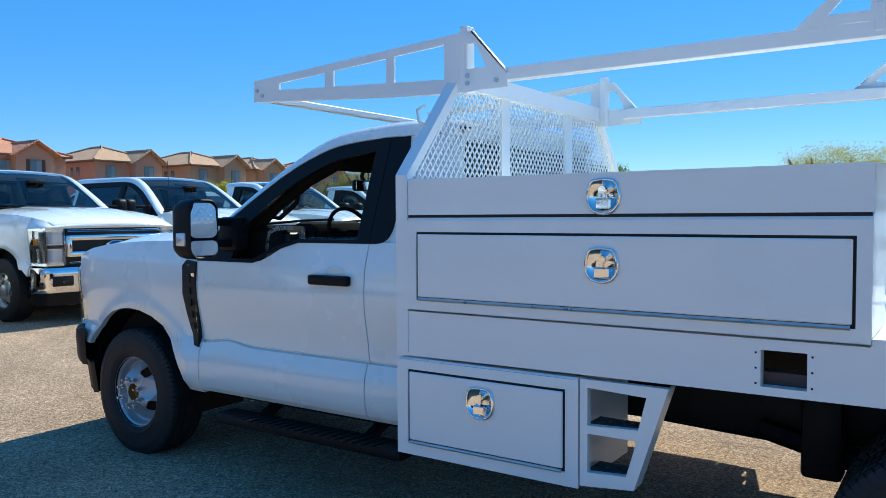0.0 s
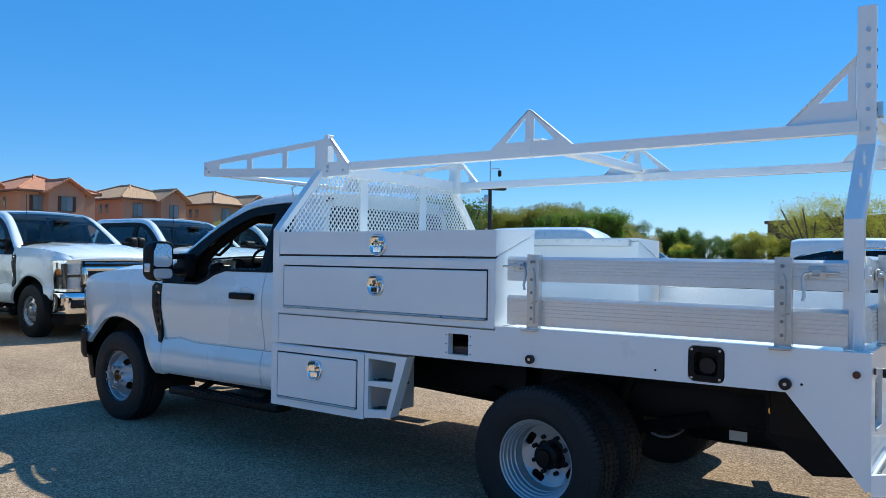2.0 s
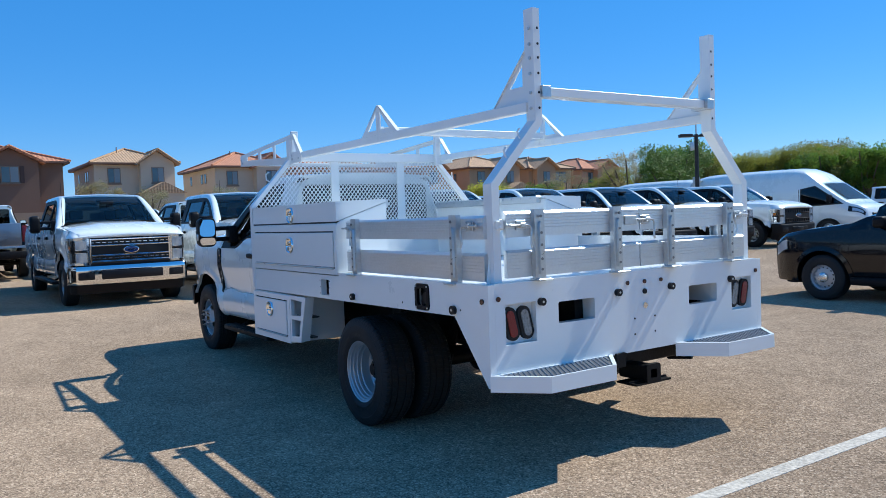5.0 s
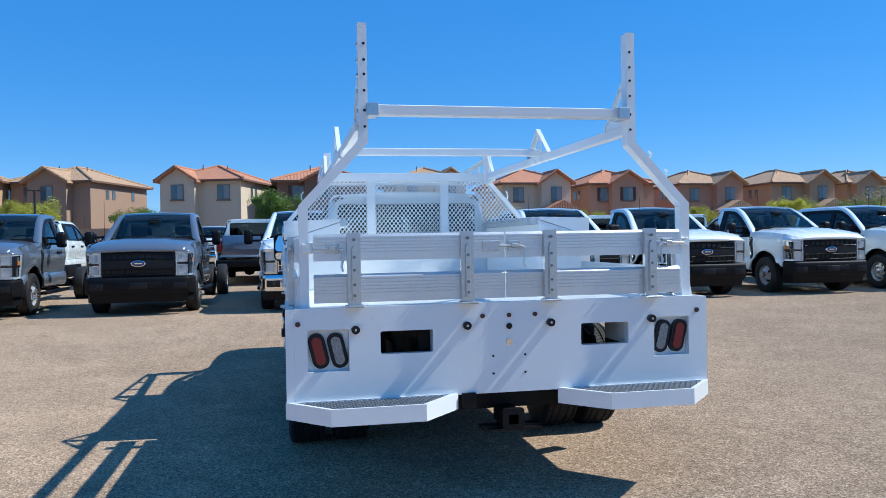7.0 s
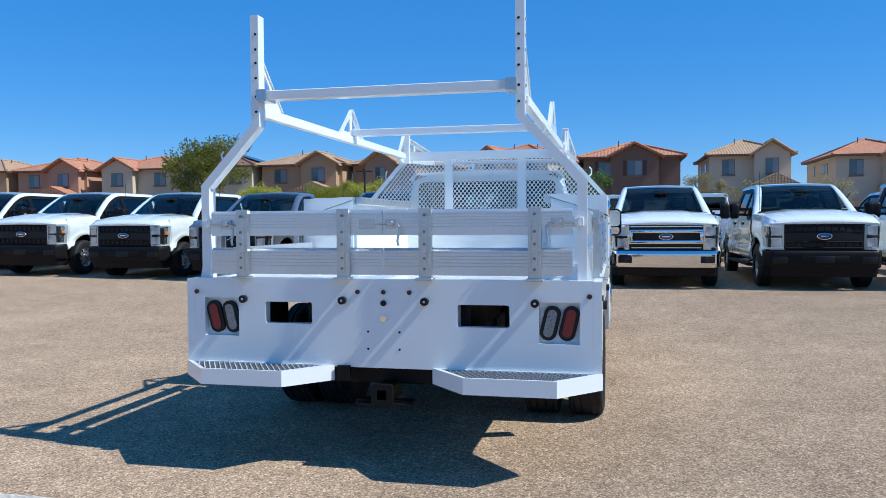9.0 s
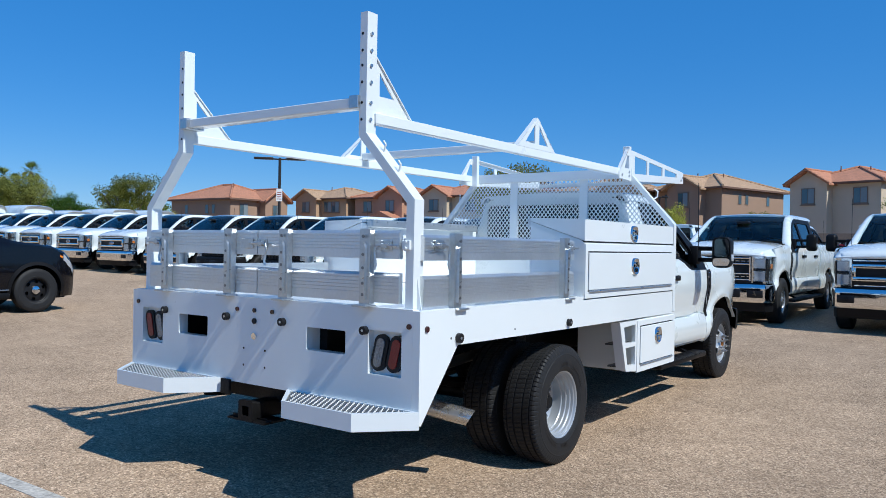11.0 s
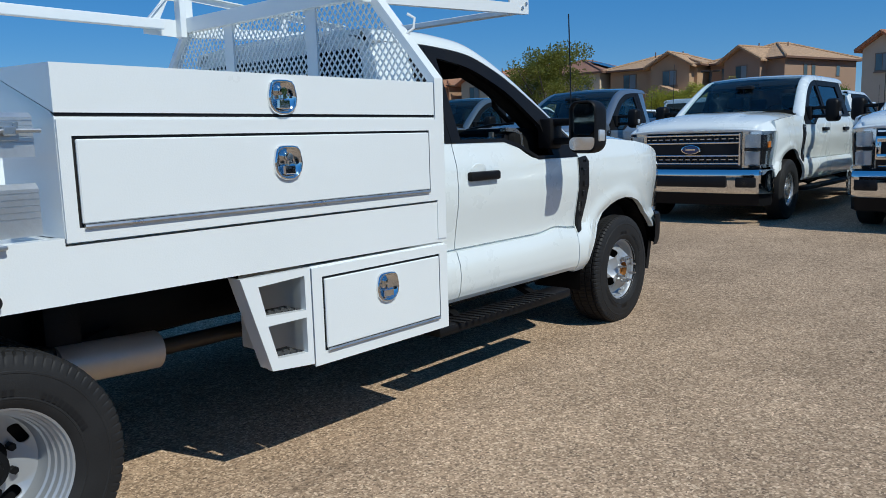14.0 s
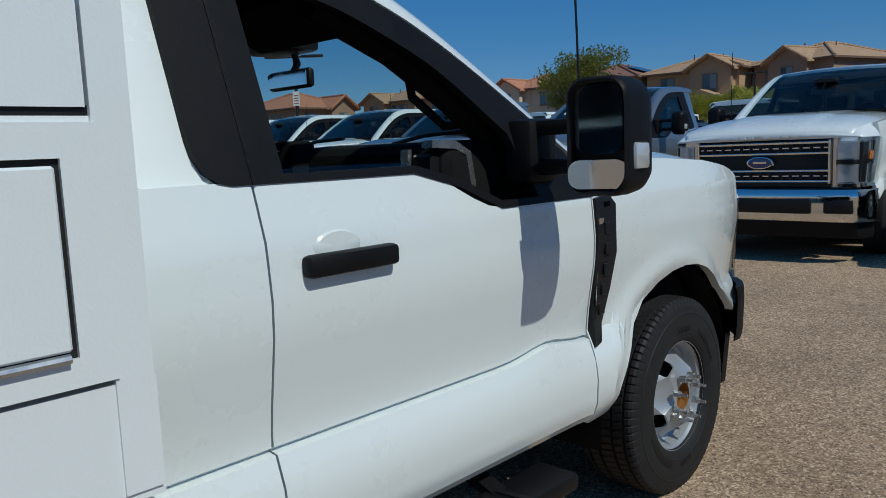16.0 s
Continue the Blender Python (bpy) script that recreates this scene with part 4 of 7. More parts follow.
# fuel filler and the open square hole, both in the rail that faces -y
ff = hp("fuel_filler", plate(rect(-0.715, 0.917, -0.555, 1.075, 0.03), [rect(-0.69, 0.942, -0.58, 1.05, 0.02)], 0.02, xz(-1.226, -1)), PLASTIC, None, "black plastic fuel filler recess")
hp("filler_cup", box(-0.70, -0.57, -1.17, -1.10, 0.93, 1.06), PLASTIC, ff)
hp("filler_cap", rod((-0.635, -1.20, 0.985), (-0.635, -1.165, 0.985), 0.038, 18), TRIM, ff)
for x, z in ((-0.70, 0.93), (-0.57, 0.93), (-0.70, 1.062), (-0.57, 1.062)):
    hp("screw", rod((x, -1.225, z), (x, -1.231, z), 0.006, 8), GALV, ff)
for x in (-2.135, -1.965):
    for z in (0.93, 0.98, 1.03):
        hp("screw", rod((x, -1.218, z), (x, -1.222, z), 0.004, 6), TRIM, ff)
# rear panel
recess = [rect(-1.105, 0.755, -0.885, 0.985), rect(0.885, 0.755, 1.105, 0.985)]
openings = [rect(-0.715, 0.838, -0.425, 0.965, 0.012), rect(0.435, 0.838, 0.725, 0.965, 0.012)]
rp = hp("rear_panel", plate([(-1.1745, 0.59), (1.1745, 0.59), (1.1745, 1.105), (-1.1745, 1.105)], recess + openings, 0.05, lambda a, b, c: (0.0 - c, a, b)), POWDER, None, "white rear panel with lamp recesses")
for y0 in (-0.995, 0.995):
    hp("lamp_recess", plate(rect(y0 - 0.115, 0.75, y0 + 0.115, 0.99), [], 0.01, lambda a, b, c: (-0.042 - c, a, b)), POWDER, rp)
    for k, (mat_, lab) in enumerate(((RED, "red oval stop lamp"), (REVERSE, "clear oval reversing lamp"))):
        s = 1 if y0 > 0 else -1
        yc = y0 + s * (0.052 if k == 0 else -0.05)
        tilt = s * 13
        def oval(a, b, c, f=1.0):
            ang = radians(tilt)
            return (-0.042 + c, yc + a * math.cos(ang) + b * math.sin(ang), 0.868 - a * math.sin(ang) + b * math.cos(ang))
        o = hp("lamp_gasket", plate(rect(-0.045, -0.098, 0.045, 0.098, 0.0449, 8), [], 0.022, oval), RUBBER, rp, "black rubber lamp gasket")
        hp("lamp_lens", plate(rect(-0.026, -0.078, 0.026, 0.078, 0.0259, 8), [], 0.006, lambda a, b, c: oval(a, b, c + 0.0225)), mat_, rp, lab)
for o0, deep in ((-0.57, 0.07), (0.58, 0.15)):
    pk = bmesh.new()
    box(-deep, -0.052, o0 - 0.16, o0 - 0.147, 0.83, 0.975, 0, pk)
    box(-0.30, -0.052, o0 + 0.147, o0 + 0.16, 0.83, 0.975, 0, pk)
    box(-0.07, -0.052, o0 - 0.16, o0 + 0.16, 0.822, 0.836, 0, pk)
    hp("opening_lining", pk, POWDER, rp)
for y, z, rr, mm in [(y, 0.98, 0.023, TRIM) for y in (-0.85, -0.235, 0.25, 0.865)] + [(-1.155, 1.02, 0.014, DARKRED), (1.155, 1.02, 0.014, DARKRED), (-0.145, 1.03, 0.013, DARKRED), (0.008, 1.03, 0.013, DARKRED), (0.16, 1.03, 0.013, DARKRED), (0.008, 0.967, 0.017, TRIM), (0.008, 0.878, 0.019, CHROME)]:
    q = hp("marker_lamp" if mm is DARKRED else "rubber_bumper", rod((-0.002, y, z), (0.009 if rr < 0.02 else 0.028, y, z), rr, 16), mm, rp)
    if rr > 0.02:
        hp("bumper_bolt", rod((0.028, y, z), (0.030, y, z), 0.007, 8), GALV, rp)
# small drilled holes, not cut: black discs paint the dark inside them
for y in (-0.085, 0.10):
    for z in (0.80, 0.70):
        hp("drilled_hole", rod((-0.002, y, z), (0.0015, y, z), 0.007, 8), TRIM, rp)
# rear steps
for s in (1, -1):
    STEP = [(0.0, 1.225 * s), (0.25, 1.0 * s), (0.25, 0.51 * s), (0.0, 0.29 * s)]
    INN = [(0.012, 1.185 * s), (0.235, 0.985 * s), (0.235, 0.525 * s), (0.012, 0.335 * s)]
    st = hp("rear_step", plate(STEP, [INN], 0.09, lambda a, b, c: (a + 0.001, b, 0.60 - c)), POWDER, None, "white rear step with dark grip tread")
    gr = plate(INN, [], 0.006, lambda a, b, c: (a, b, 0.592 - c))
    t_ = hp("grip_tread", gr, GRIP, st, "dark perforated grip tread")
    dim = bmesh.new()
    for i in range(26):
        for j in range(8):
            y = 0.35 + i * 0.033 + (0.016 if j % 2 else 0)
            x = 0.022 + j * 0.028
            lim_out = 1.185 - (x - 0.012) * 0.20 / 0.223
            lim_in = 0.335 + (x - 0.012) * 0.19 / 0.223
            if lim_in + 0.015 < y < lim_out - 0.015:
                rod((x, s * y, 0.591), (x, s * y, 0.5985), 0.009, 6, dim, 0.005)
    hp("grip_dimple", dim, BOLTM, st)
hp("step_bracket", box(0.0, 0.02, -0.27, -0.19, 0.51, 0.60, 0.003), FRAMEM, rp)
# toolboxes above the deck
for s in (1, -1):
    prof = [(1.218, 1.098), (1.218, 1.470), (1.19, 1.489), (0.80, 1.617), (0.80, 1.098)]
    def sidewise(a, b, c):
        return (-1.802 - c, s * a, b)
    tb = hp("toolbox", plate(prof, [], 1.76, sidewise), POWDER, None, "long white steel toolbox above the deck")
    lid = hp("lid", plate([(1.222, 1.483), (1.222, 1.632), (0.80, 1.645), (0.80, 1.622)], [], 1.75, lambda a, b, c: (-1.800 - c, s * a, b)), POWDER, tb, "white hinged toolbox lid")
    hp("lid_gap", box(-3.555, -1.805, s * 1.14, s * 1.2165, 1.468, 1.486), TRIM, tb)
    fr_out = rect(-3.56, 1.085, -1.803, 1.462)
    hp("door_frame", plate(fr_out, [rect(-3.505, 1.128, -1.845, 1.412)], 0.012, xz(s * 1.229, s)), POWDER, tb)
    hp("door_gasket", plate(rect(-3.505, 1.128, -1.845, 1.412), [], 0.004, xz(s * 1.2215, s)), RUBBER, tb, "black rubber door gasket")
    d = hp("toolbox_door", box(-3.495, -1.855, s * 1.222, s * 1.236, 1.140, 1.402, 0.004), POWDER, tb, "white drop-down toolbox door")
    hg = rod((-3.49, s * 1.234, 1.131), (-1.86, s * 1.234, 1.131), 0.0075, 8)
    hp("hinge", hg, GALV, tb, "steel piano hinge")
    hr = bmesh.new()
    box(-3.50, -1.86, s * 0.745, s * 0.798, 1.58, 1.645, 0.006, hr)
    rail = hp("hinge_rail", hr, ALU, tb, "aluminium rail with rivets on the toolbox")
    pieces("rivet", rod((0, s * 0.745, 1.625), (0, s * 0.738, 1.625), 0.008, 8), GALV, tb, [HB @ Matrix.Translation((-3.42 + i * 0.135, 0, 0)) for i in range(12)])
    # box below the deck
    lb = hp("under_deck_box", box(-3.61, -2.765, s * 0.72, s * 1.218, 0.465, 0.875, 0.004), POWDER, None, "white toolbox hung below the deck")
    hp("door_frame", plate(rect(-3.612, 0.462, -2.762, 0.868), [rect(-3.555, 0.515, -2.815, 0.828)], 0.010, xz(s * 1.2275, s)), POWDER, lb)
    hp("door_gasket", plate(rect(-3.555, 0.515, -2.815, 0.828), [], 0.003, xz(s * 1.2205, s)), RUBBER, lb)
    hp("toolbox_door", box(-3.545, -2.825, s * 1.221, s * 1.234, 0.527, 0.818, 0.004), POWDER, lb, "white under-deck toolbox door")
    hp("hinge", rod((-3.54, s * 1.232, 0.518), (-2.83, s * 1.232, 0.518), 0.007, 8), GALV, lb)
    # side steps behind it
    tr = [(-2.755, 0.875), (-2.42, 0.875), (-2.545, 0.495), (-2.755, 0.475)]
    h1 = [(-2.725, 0.845), (-2.50, 0.835), (-2.53, 0.715), (-2.725, 0.705)]
    h2 = [(-2.725, 0.675), (-2.535, 0.675), (-2.575, 0.54), (-2.725, 0.53)]
    ss = hp("side_step", plate(tr, [h1, h2], 0.03, xz(s * 1.2265, s)), POWDER, None, "white two-rung side step")
    sb = bmesh.new()
    add(sb, plate([(1.15, 0.875), (1.196, 0.875), (1.196, 0.50), (1.15, 0.50)], [], 0.012, lambda a, b, c: (-2.42 - (0.875 - b) * 0.33 + 0.012 - c - 0.012, s * a, b)))
    hp("step_wall", sb, POWDER, ss)
    for z, x1 in ((0.70, -2.535), (0.525, -2.585)):
        gp = bmesh.new()
        box(-2.745, x1, s * 1.06, s * 1.19, z - 0.012, z, 0, gp)
        for i in range(6):
            rod((-2.72 + i * 0.032, s * 1.17, z), (-2.72 + i * 0.032, s * 1.17, z + 0.008), 0.009, 6, gp)
            rod((-2.72 + i * 0.032, s * 1.12, z), (-2.72 + i * 0.032, s * 1.12, z + 0.008), 0.009, 6, gp)
        hp("step_tread", gp, GRIP, ss, "dark grip step tread")
    # paddle latches
    for x, z, own in ((-2.665, 1.545, lid), (-2.665, 1.297, d), (-3.185, 0.728, lb)):
        yy = s * (1.222 if own is lid else 1.236 if own is d else 1.234)
        sh = [(-0.045, 0.064), (-0.02, 0.068), (0.02, 0.068), (0.045, 0.064), (0.058, 0.05), (0.066, 0.02), (0.069, -0.005), (0.062, -0.035), (0.045, -0.056), (0.02, -0.066), (0.0, -0.068), (-0.02, -0.066), (-0.045, -0.056), (-0.062, -0.035), (-0.069, -0.005), (-0.066, 0.02), (-0.058, 0.05)]
        inn = [(a * 0.80, b * 0.80) for a, b in sh]
        def onface(a, b, c):
            return (x + a, yy + s * (0.014 - c), z + b)
        base_ = own if own is lb else tb
        rim = bmesh.new()
        loops = [[rim.verts.new(onface(a * k, b * k, 0.014 - hh)) for a, b in sh] for k, hh in ((1.0, 0.0), (0.985, 0.007), (0.95, 0.012), (0.89, 0.014), (0.83, 0.012), (0.79, 0.006), (0.775, 0.0))]
        for r0, r1 in zip(loops, loops[1:]):
            for i in range(len(r0)):
                rim.faces.new((r0[i], r0[(i + 1) % len(r0)], r1[(i + 1) % len(r0)], r1[i]))
        hp("latch_rim", rim, CHROME, base_, "chrome paddle latch", smooth=70)
        cup = bmesh.new()
        vs = [[cup.verts.new(onface(a * k, b * k, dd)) for a, b in inn] for k, dd in ((1.0, 0.004), (0.8, 0.013), (0.35, 0.0135))]
        for r0, r1 in zip(vs, vs[1:]):
            for i in range(len(r0)):
                cup.faces.new((r0[i], r0[(i + 1) % len(r0)], r1[(i + 1) % len(r0)], r1[i]))
        cup.faces.new(vs[-1])
        hp("latch_cup", cup, CHROME, base_, smooth=60)
        pad = bmesh.new()
        yo = yy + s * 0.002
        box(x - 0.030, x + 0.030, yo, yo + s * 0.014, z - 0.046, z - 0.006, 0.006, pad)
        rod((x, yo, z + 0.022), (x, yo + s * 0.016, z + 0.022), 0.015, 14, pad)
        box(x - 0.006, x + 0.006, yo, yo + s * 0.012, z - 0.006, z + 0.02, 0.002, pad)
        hp("latch_paddle", pad, CHROME, base_)

# headboard with expanded metal mesh
hb = hp("headboard", tube([(-3.57, -0.84, 2.115), (-3.57, 0.84, 2.115)], 0.05, 0.085), POWDER, None, "white headboard frame with diamond mesh")
for s in (1, -1):
    hp("slanted_post", tube([(-3.585, s * 1.205, 0.90), (-3.585, s * 1.205, 1.645), (-3.585, s * 0.80, 2.11)], 0.06, 0.04), POWDER, hb, "slanted white headboard post")
    hp("middle_post", box(-3.582, -3.566, s * 0.37 - 0.042, s * 0.37 + 0.042, 1.10, 2.08, 0.002), POWDER, hb)
hp("headboard_base", box(-3.60, -3.56, -0.80, 0.80, 1.096, 1.34), POWDER, hb)
scr = bmesh.new()


def clip_line(p, d, poly):
    t0, t1 = -9.0, 9.0
    for i in range(len(poly)):
        a, b = Vector(poly[i]), Vector(poly[(i + 1) % len(poly)])
        e = b - a
        n = Vector((-e.y, e.x))
        den, num = n.dot(d), n.dot(p - a)
        if abs(den) < 1e-9:
            if num < 0:
                return None
        elif den > 0:
            t0 = max(t0, -num / den)
        else:
            t1 = min(t1, -num / den)
    return (p + d * t0, p + d * t1) if t1 - t0 > 0.01 else None


MESHPOLY = [(-1.19, 1.62), (1.19, 1.62), (0.80, 2.075), (-0.80, 2.075)]
LOWPOLY = [(-0.80, 1.34), (0.80, 1.34), (0.80, 1.62), (-0.80, 1.62)]
for poly in (MESHPOLY, LOWPOLY):
    for sl in (1, -1):
        d = Vector((0.62, sl * 0.78)).normalized()
        for i in range(-70, 71):
            seg = clip_line(Vector((i * 0.041, 1.62)), d, poly)
            if seg:
                (a, b), (c, e) = seg
                tube([(-3.578 + sl * 0.002, a, b), (-3.578 + sl * 0.002, c, e)], 0.004, 0.0088, scr)
hp("mesh_screen", scr, POWDER, hb, "white expanded diamond mesh")

# ladder rack
rack = hp("ladder_rack", box(-1.845, -1.765, -0.78, 0.78, 2.14, 2.195, 0.004), POWDER, None, "white steel overhead ladder rack")
for s in (1, -1):
    y = s * 0.80
    hp("rack_rail", box(-3.40, -0.10, y - 0.025, y + 0.025, 2.080, 2.140, 0.004), POWDER, rack, "long white rack rail")
    ext = [(-3.47, 2.320), (-3.53, 2.320), (-4.93, 2.232), (-4.93, 2.120), (-3.58, 2.045), (-3.29, 2.052), (-3.29, 2.112)]
    hl = [[(-3.63, 2.275), (-3.63, 2.115), (-3.93, 2.130), (-3.93, 2.257)], [(-3.98, 2.252), (-3.98, 2.133), (-4.33, 2.150), (-4.33, 2.231)], [(-4.39, 2.227), (-4.39, 2.153), (-4.73, 2.170), (-4.73, 2.206)], [(-3.46, 2.265), (-3.52, 2.265), (-3.52, 2.15), (-3.40, 2.15)]]
    e = hp("front_wing", plate(ext, hl, 0.012, xz(y + s * 0.035, s)), POWDER, rack, "white front wing with cut-outs")
    fl = bmesh.new()
    tube([(-3.48, y + s * 0.02, 2.318), (-3.29, y + s * 0.02, 2.112)], 0.03, 0.006, fl, up=(0, 1, 0))
    tube([(-3.55, y + s * 0.015, 2.317), (-4.93, y + s * 0.015, 2.232)], 0.035, 0.006, fl, up=(0, 1, 0))
    tube([(-3.58, y + s * 0.015, 2.048), (-4.93, y + s * 0.015, 2.123)], 0.035, 0.006, fl, up=(0, 1, 0))
    box(-3.545, -3.505, y - 0.03, y + 0.034, 2.04, 2.35, 0.003, fl)
    hp("wing_flange", fl, POWDER, rack)
    wing_bolts = ((-3.345, 2.085), (-3.50, 2.085), (-3.50, 2.12), (-3.60, 2.085), (-4.86, 2.15), (-4.90, 2.18))
    pieces("bolt", rod((0, y + s * 0.033, 0), (0, y + s * 0.042, 0), 0.011, 8), GALV, rack, [HB @ Matrix.Translation((x, 0, z)) for x, z in wing_bolts])
    tri = [(-1.845, 2.362), (-1.82, 2.362), (-1.55, 2.138), (-2.10, 2.138)]
    th = [[(-1.86, 2.315), (-1.86, 2.175), (-1.995, 2.175)], [(-1.80, 2.315), (-1.66, 2.175), (-1.80, 2.175)]]
    hp("rack_triangle", plate(tri, th, 0.010, xz(y + s * 0.026, s)), POWDER, rack, "white triangular ladder stop")
    tf = bmesh.new()
    tube([(-2.10, y + s * 0.01, 2.140), (-1.835, y + s * 0.01, 2.364)], 0.032, 0.005, tf, up=(0, 1, 0))
    tube([(-1.83, y + s * 0.01, 2.364), (-1.55, y + s * 0.01, 2.140)], 0.032, 0.005, tf, up=(0, 1, 0))
    box(-1.845, -1.815, y - 0.03, y + 0.02, 2.10, 2.20, 0.003, tf)
    hp("triangle_flange", tf, POWDER, rack)
    # rear post with its gusset
    hp("rear_post", tube([(-0.075, s * 1.115, 1.10), (-0.075, s * 1.115, 1.655), (-0.075, s * 0.782, 2.02), (-0.075, s * 0.782, 2.675)], 0.065, 0.05), POWDER, rack, "white cranked rear rack post")
    gus = [(-0.11, 2.080), (-0.40, 2.138), (-0.375, 2.16), (-0.11, 2.45)]
    hp("post_gusset", plate(gus, [[(-0.13, 2.24), (-0.24, 2.24), (-0.13, 2.37)]], 0.010, xz(y - s * 0.005, s)), POWDER, rack, "white triangular gusset")
    pg = bmesh.new()
    tube([(-0.39, y - s * 0.01, 2.142), (-0.105, y - s * 0.01, 2.452)], 0.03, 0.005, pg, up=(0, 1, 0))
    hp("foot_gusset", plate([(1.115, 1.10), (1.17, 1.10), (1.14, 1.27), (1.115, 1.27)], [], 0.006, lambda a, b, c: (-0.08 + c, s * a, b)), POWDER, rack)
    hp("gusset_flange", pg, POWDER, rack)
    heights = (2.56, 2.47, 2.39, 2.30, 2.19, 2.10)
    pieces("bolt", rod((-0.075, s * 0.79, 0), (-0.075, s * 0.815, 0), 0.010, 8), GALV, rack, [HI @ Matrix.Translation((0, 0, z)) for z in heights])
    # black discs on the post face stand for the shade in its holes
    pieces("drilled_hole", rod((-0.041, s * 0.775, 0), (-0.044, s * 0.775, 0), 0.008, 8), TRIM, rack, [HI @ Matrix.Translation((0, 0, z)) for z in heights])
    for zz in (1.82, 1.93):
        yy = 1.115 - (zz - 1.655) * 0.34 / 0.365
        hk = hose([(-0.075, s * (yy + 0.02), zz - 0.02), (-0.075, s * (yy + 0.05), zz), (-0.075, s * (yy + 0.06), zz + 0.03), (-0.075, s * (yy + 0.045), zz + 0.05)], 0.006, 6)
        hp("rope_hook", hk, POWDER, rack)
    hk = hose([(-3.585, s * 1.02, 1.87), (-3.62, s * 1.05, 1.90), (-3.63, s * 1.05, 1.95), (-3.60, s * 1.03, 1.97)], 0.007, 6)
    hp("rope_hook", hk, POWDER, rack)
hp("rack_crossbar", box(-0.12, -0.05, -0.76, 0.76, 2.17, 2.225, 0.004), POWDER, rack)
hp("rack_crossbar", box(-4.92, -4.86, -0.80, 0.80, 2.125, 2.16, 0.004), POWDER, rack)
for s in (1, -1):
    hp("crossbar_bracket", box(-0.13, -0.02, s * 0.70, s * 0.765, 2.16, 2.23, 0.003), GALV, rack)

# stake sides: aluminium planks on galvanised stakes


def plank(x0, x1, z0, z1):
    """A ribbed plank along x, outer face at y = 0, outward +y."""
    h = z1 - z0
    prof = [(-0.030, 0.0), (0.0, 0.0)]
    for k in (0.34, 0.46, 0.58, 0.70, 0.82):
        prof += [(0.0, k * h - 0.0021), (-0.0032, k * h - 0.0012), (-0.0032, k * h + 0.0012), (0.0, k * h + 0.0021)]
    prof += [(0.0, h * 0.90), (-0.016, h), (-0.030, h)]
    return plate(prof, [], x1 - x0, lambda p, q, c: (x0 + c, p, z0 + q))


def stake():
    """A stake: front face towards +y at y = 0, foot at z = 0, centred on x = 0."""
    b = plate([(-0.036, 0.0), (0.036, 0.0), (0.036, -0.035), (0.030, -0.035), (0.030, -0.005), (-0.030, -0.005), (-0.030, -0.035), (-0.036, -0.035)], [], 0.395, lambda p, q, c: (p, q, 0.01 + c))
    return b


def stake_rib():
    sh = [(-0.016, 0.035), (0.016, 0.035), (0.016, 0.30), (0.010, 0.325), (0.0, 0.335), (-0.010, 0.325), (-0.016, 0.30)]
    b = plate(sh, [], 0.014, lambda p, q, c: (p * (1.0 - 0.28 * c / 0.014), 0.0005 + c, q))
    return b


def stake_bolt():
    return rod((0, 0.010, 0), (0, 0.0175, 0), 0.0085, 8)


def handle_hook():
    b = box(-0.035, 0.035, -0.002, 0.006, -0.028, 0.028, 0.002)
    hose([(-0.09, 0.022, 0), (0.02, 0.022, 0), (0.045, 0.024, -0.004), (0.056, 0.026, -0.02), (0.054, 0.028, -0.06), (0.046, 0.03, -0.10), (0.054, 0.032, -0.125)], 0.0068, 8, b)
    box(-0.02, 0.018, 0.004, 0.030, -0.014, 0.014, 0.004, b)
    for x in (-0.024, 0.024):
        rod((x, 0.004, 0.018), (x, 0.012, 0.018), 0.007, 8, b)
    return b


TEMPL = {"stake": stake, "stake_rib": stake_rib}
made = {}


def stake_set(parent, m):
    for nm, fn in TEMPL.items():
        if nm not in made:
            made[nm] = part(nm, fn(), GALV, parent, "galvanised stake" if nm == "stake" else "", None)
            made[nm].matrix_basis = (HB if m.translation.x < -0.1 else HI) @ m
        else:
            twin(made[nm], (HB if m.translation.x < -0.1 else HI) @ m, parent)
    for z in (0.06, 0.12, 0.20, 0.27, 0.365):
        mz = (HB if m.translation.x < -0.1 else HI) @ m @ Matrix.Translation((0, 0, z))
        if "bolt" not in made:
            made["bolt"] = part("stake_bolt", stake_bolt(), BOLTM, parent)
            made["bolt"].matrix_basis = mz
        else:
            twin(made["bolt"], mz, parent)


def foot(parent, m):
    if "foot" not in made:
        made["foot"] = part("stake_foot", box(-0.05, 0.05, -0.04, 0.045, 0, 0.012, 0.003), GALV, parent)
        made["foot"].matrix_basis = (HB if m.translation.x < -0.1 else HI) @ m
    else:
        twin(made["foot"], (HB if m.translation.x < -0.1 else HI) @ m, parent)


def hook(parent, m):
    if "hook" not in made:
        made["hook"] = part("latch_handle", handle_hook(), GALV, parent, "galvanised latch handle")
        made["hook"].matrix_basis = (HB if m.translation.x < -0.1 else HI) @ m
    else:
        twin(made["hook"], (HB if m.translation.x < -0.1 else HI) @ m, parent)


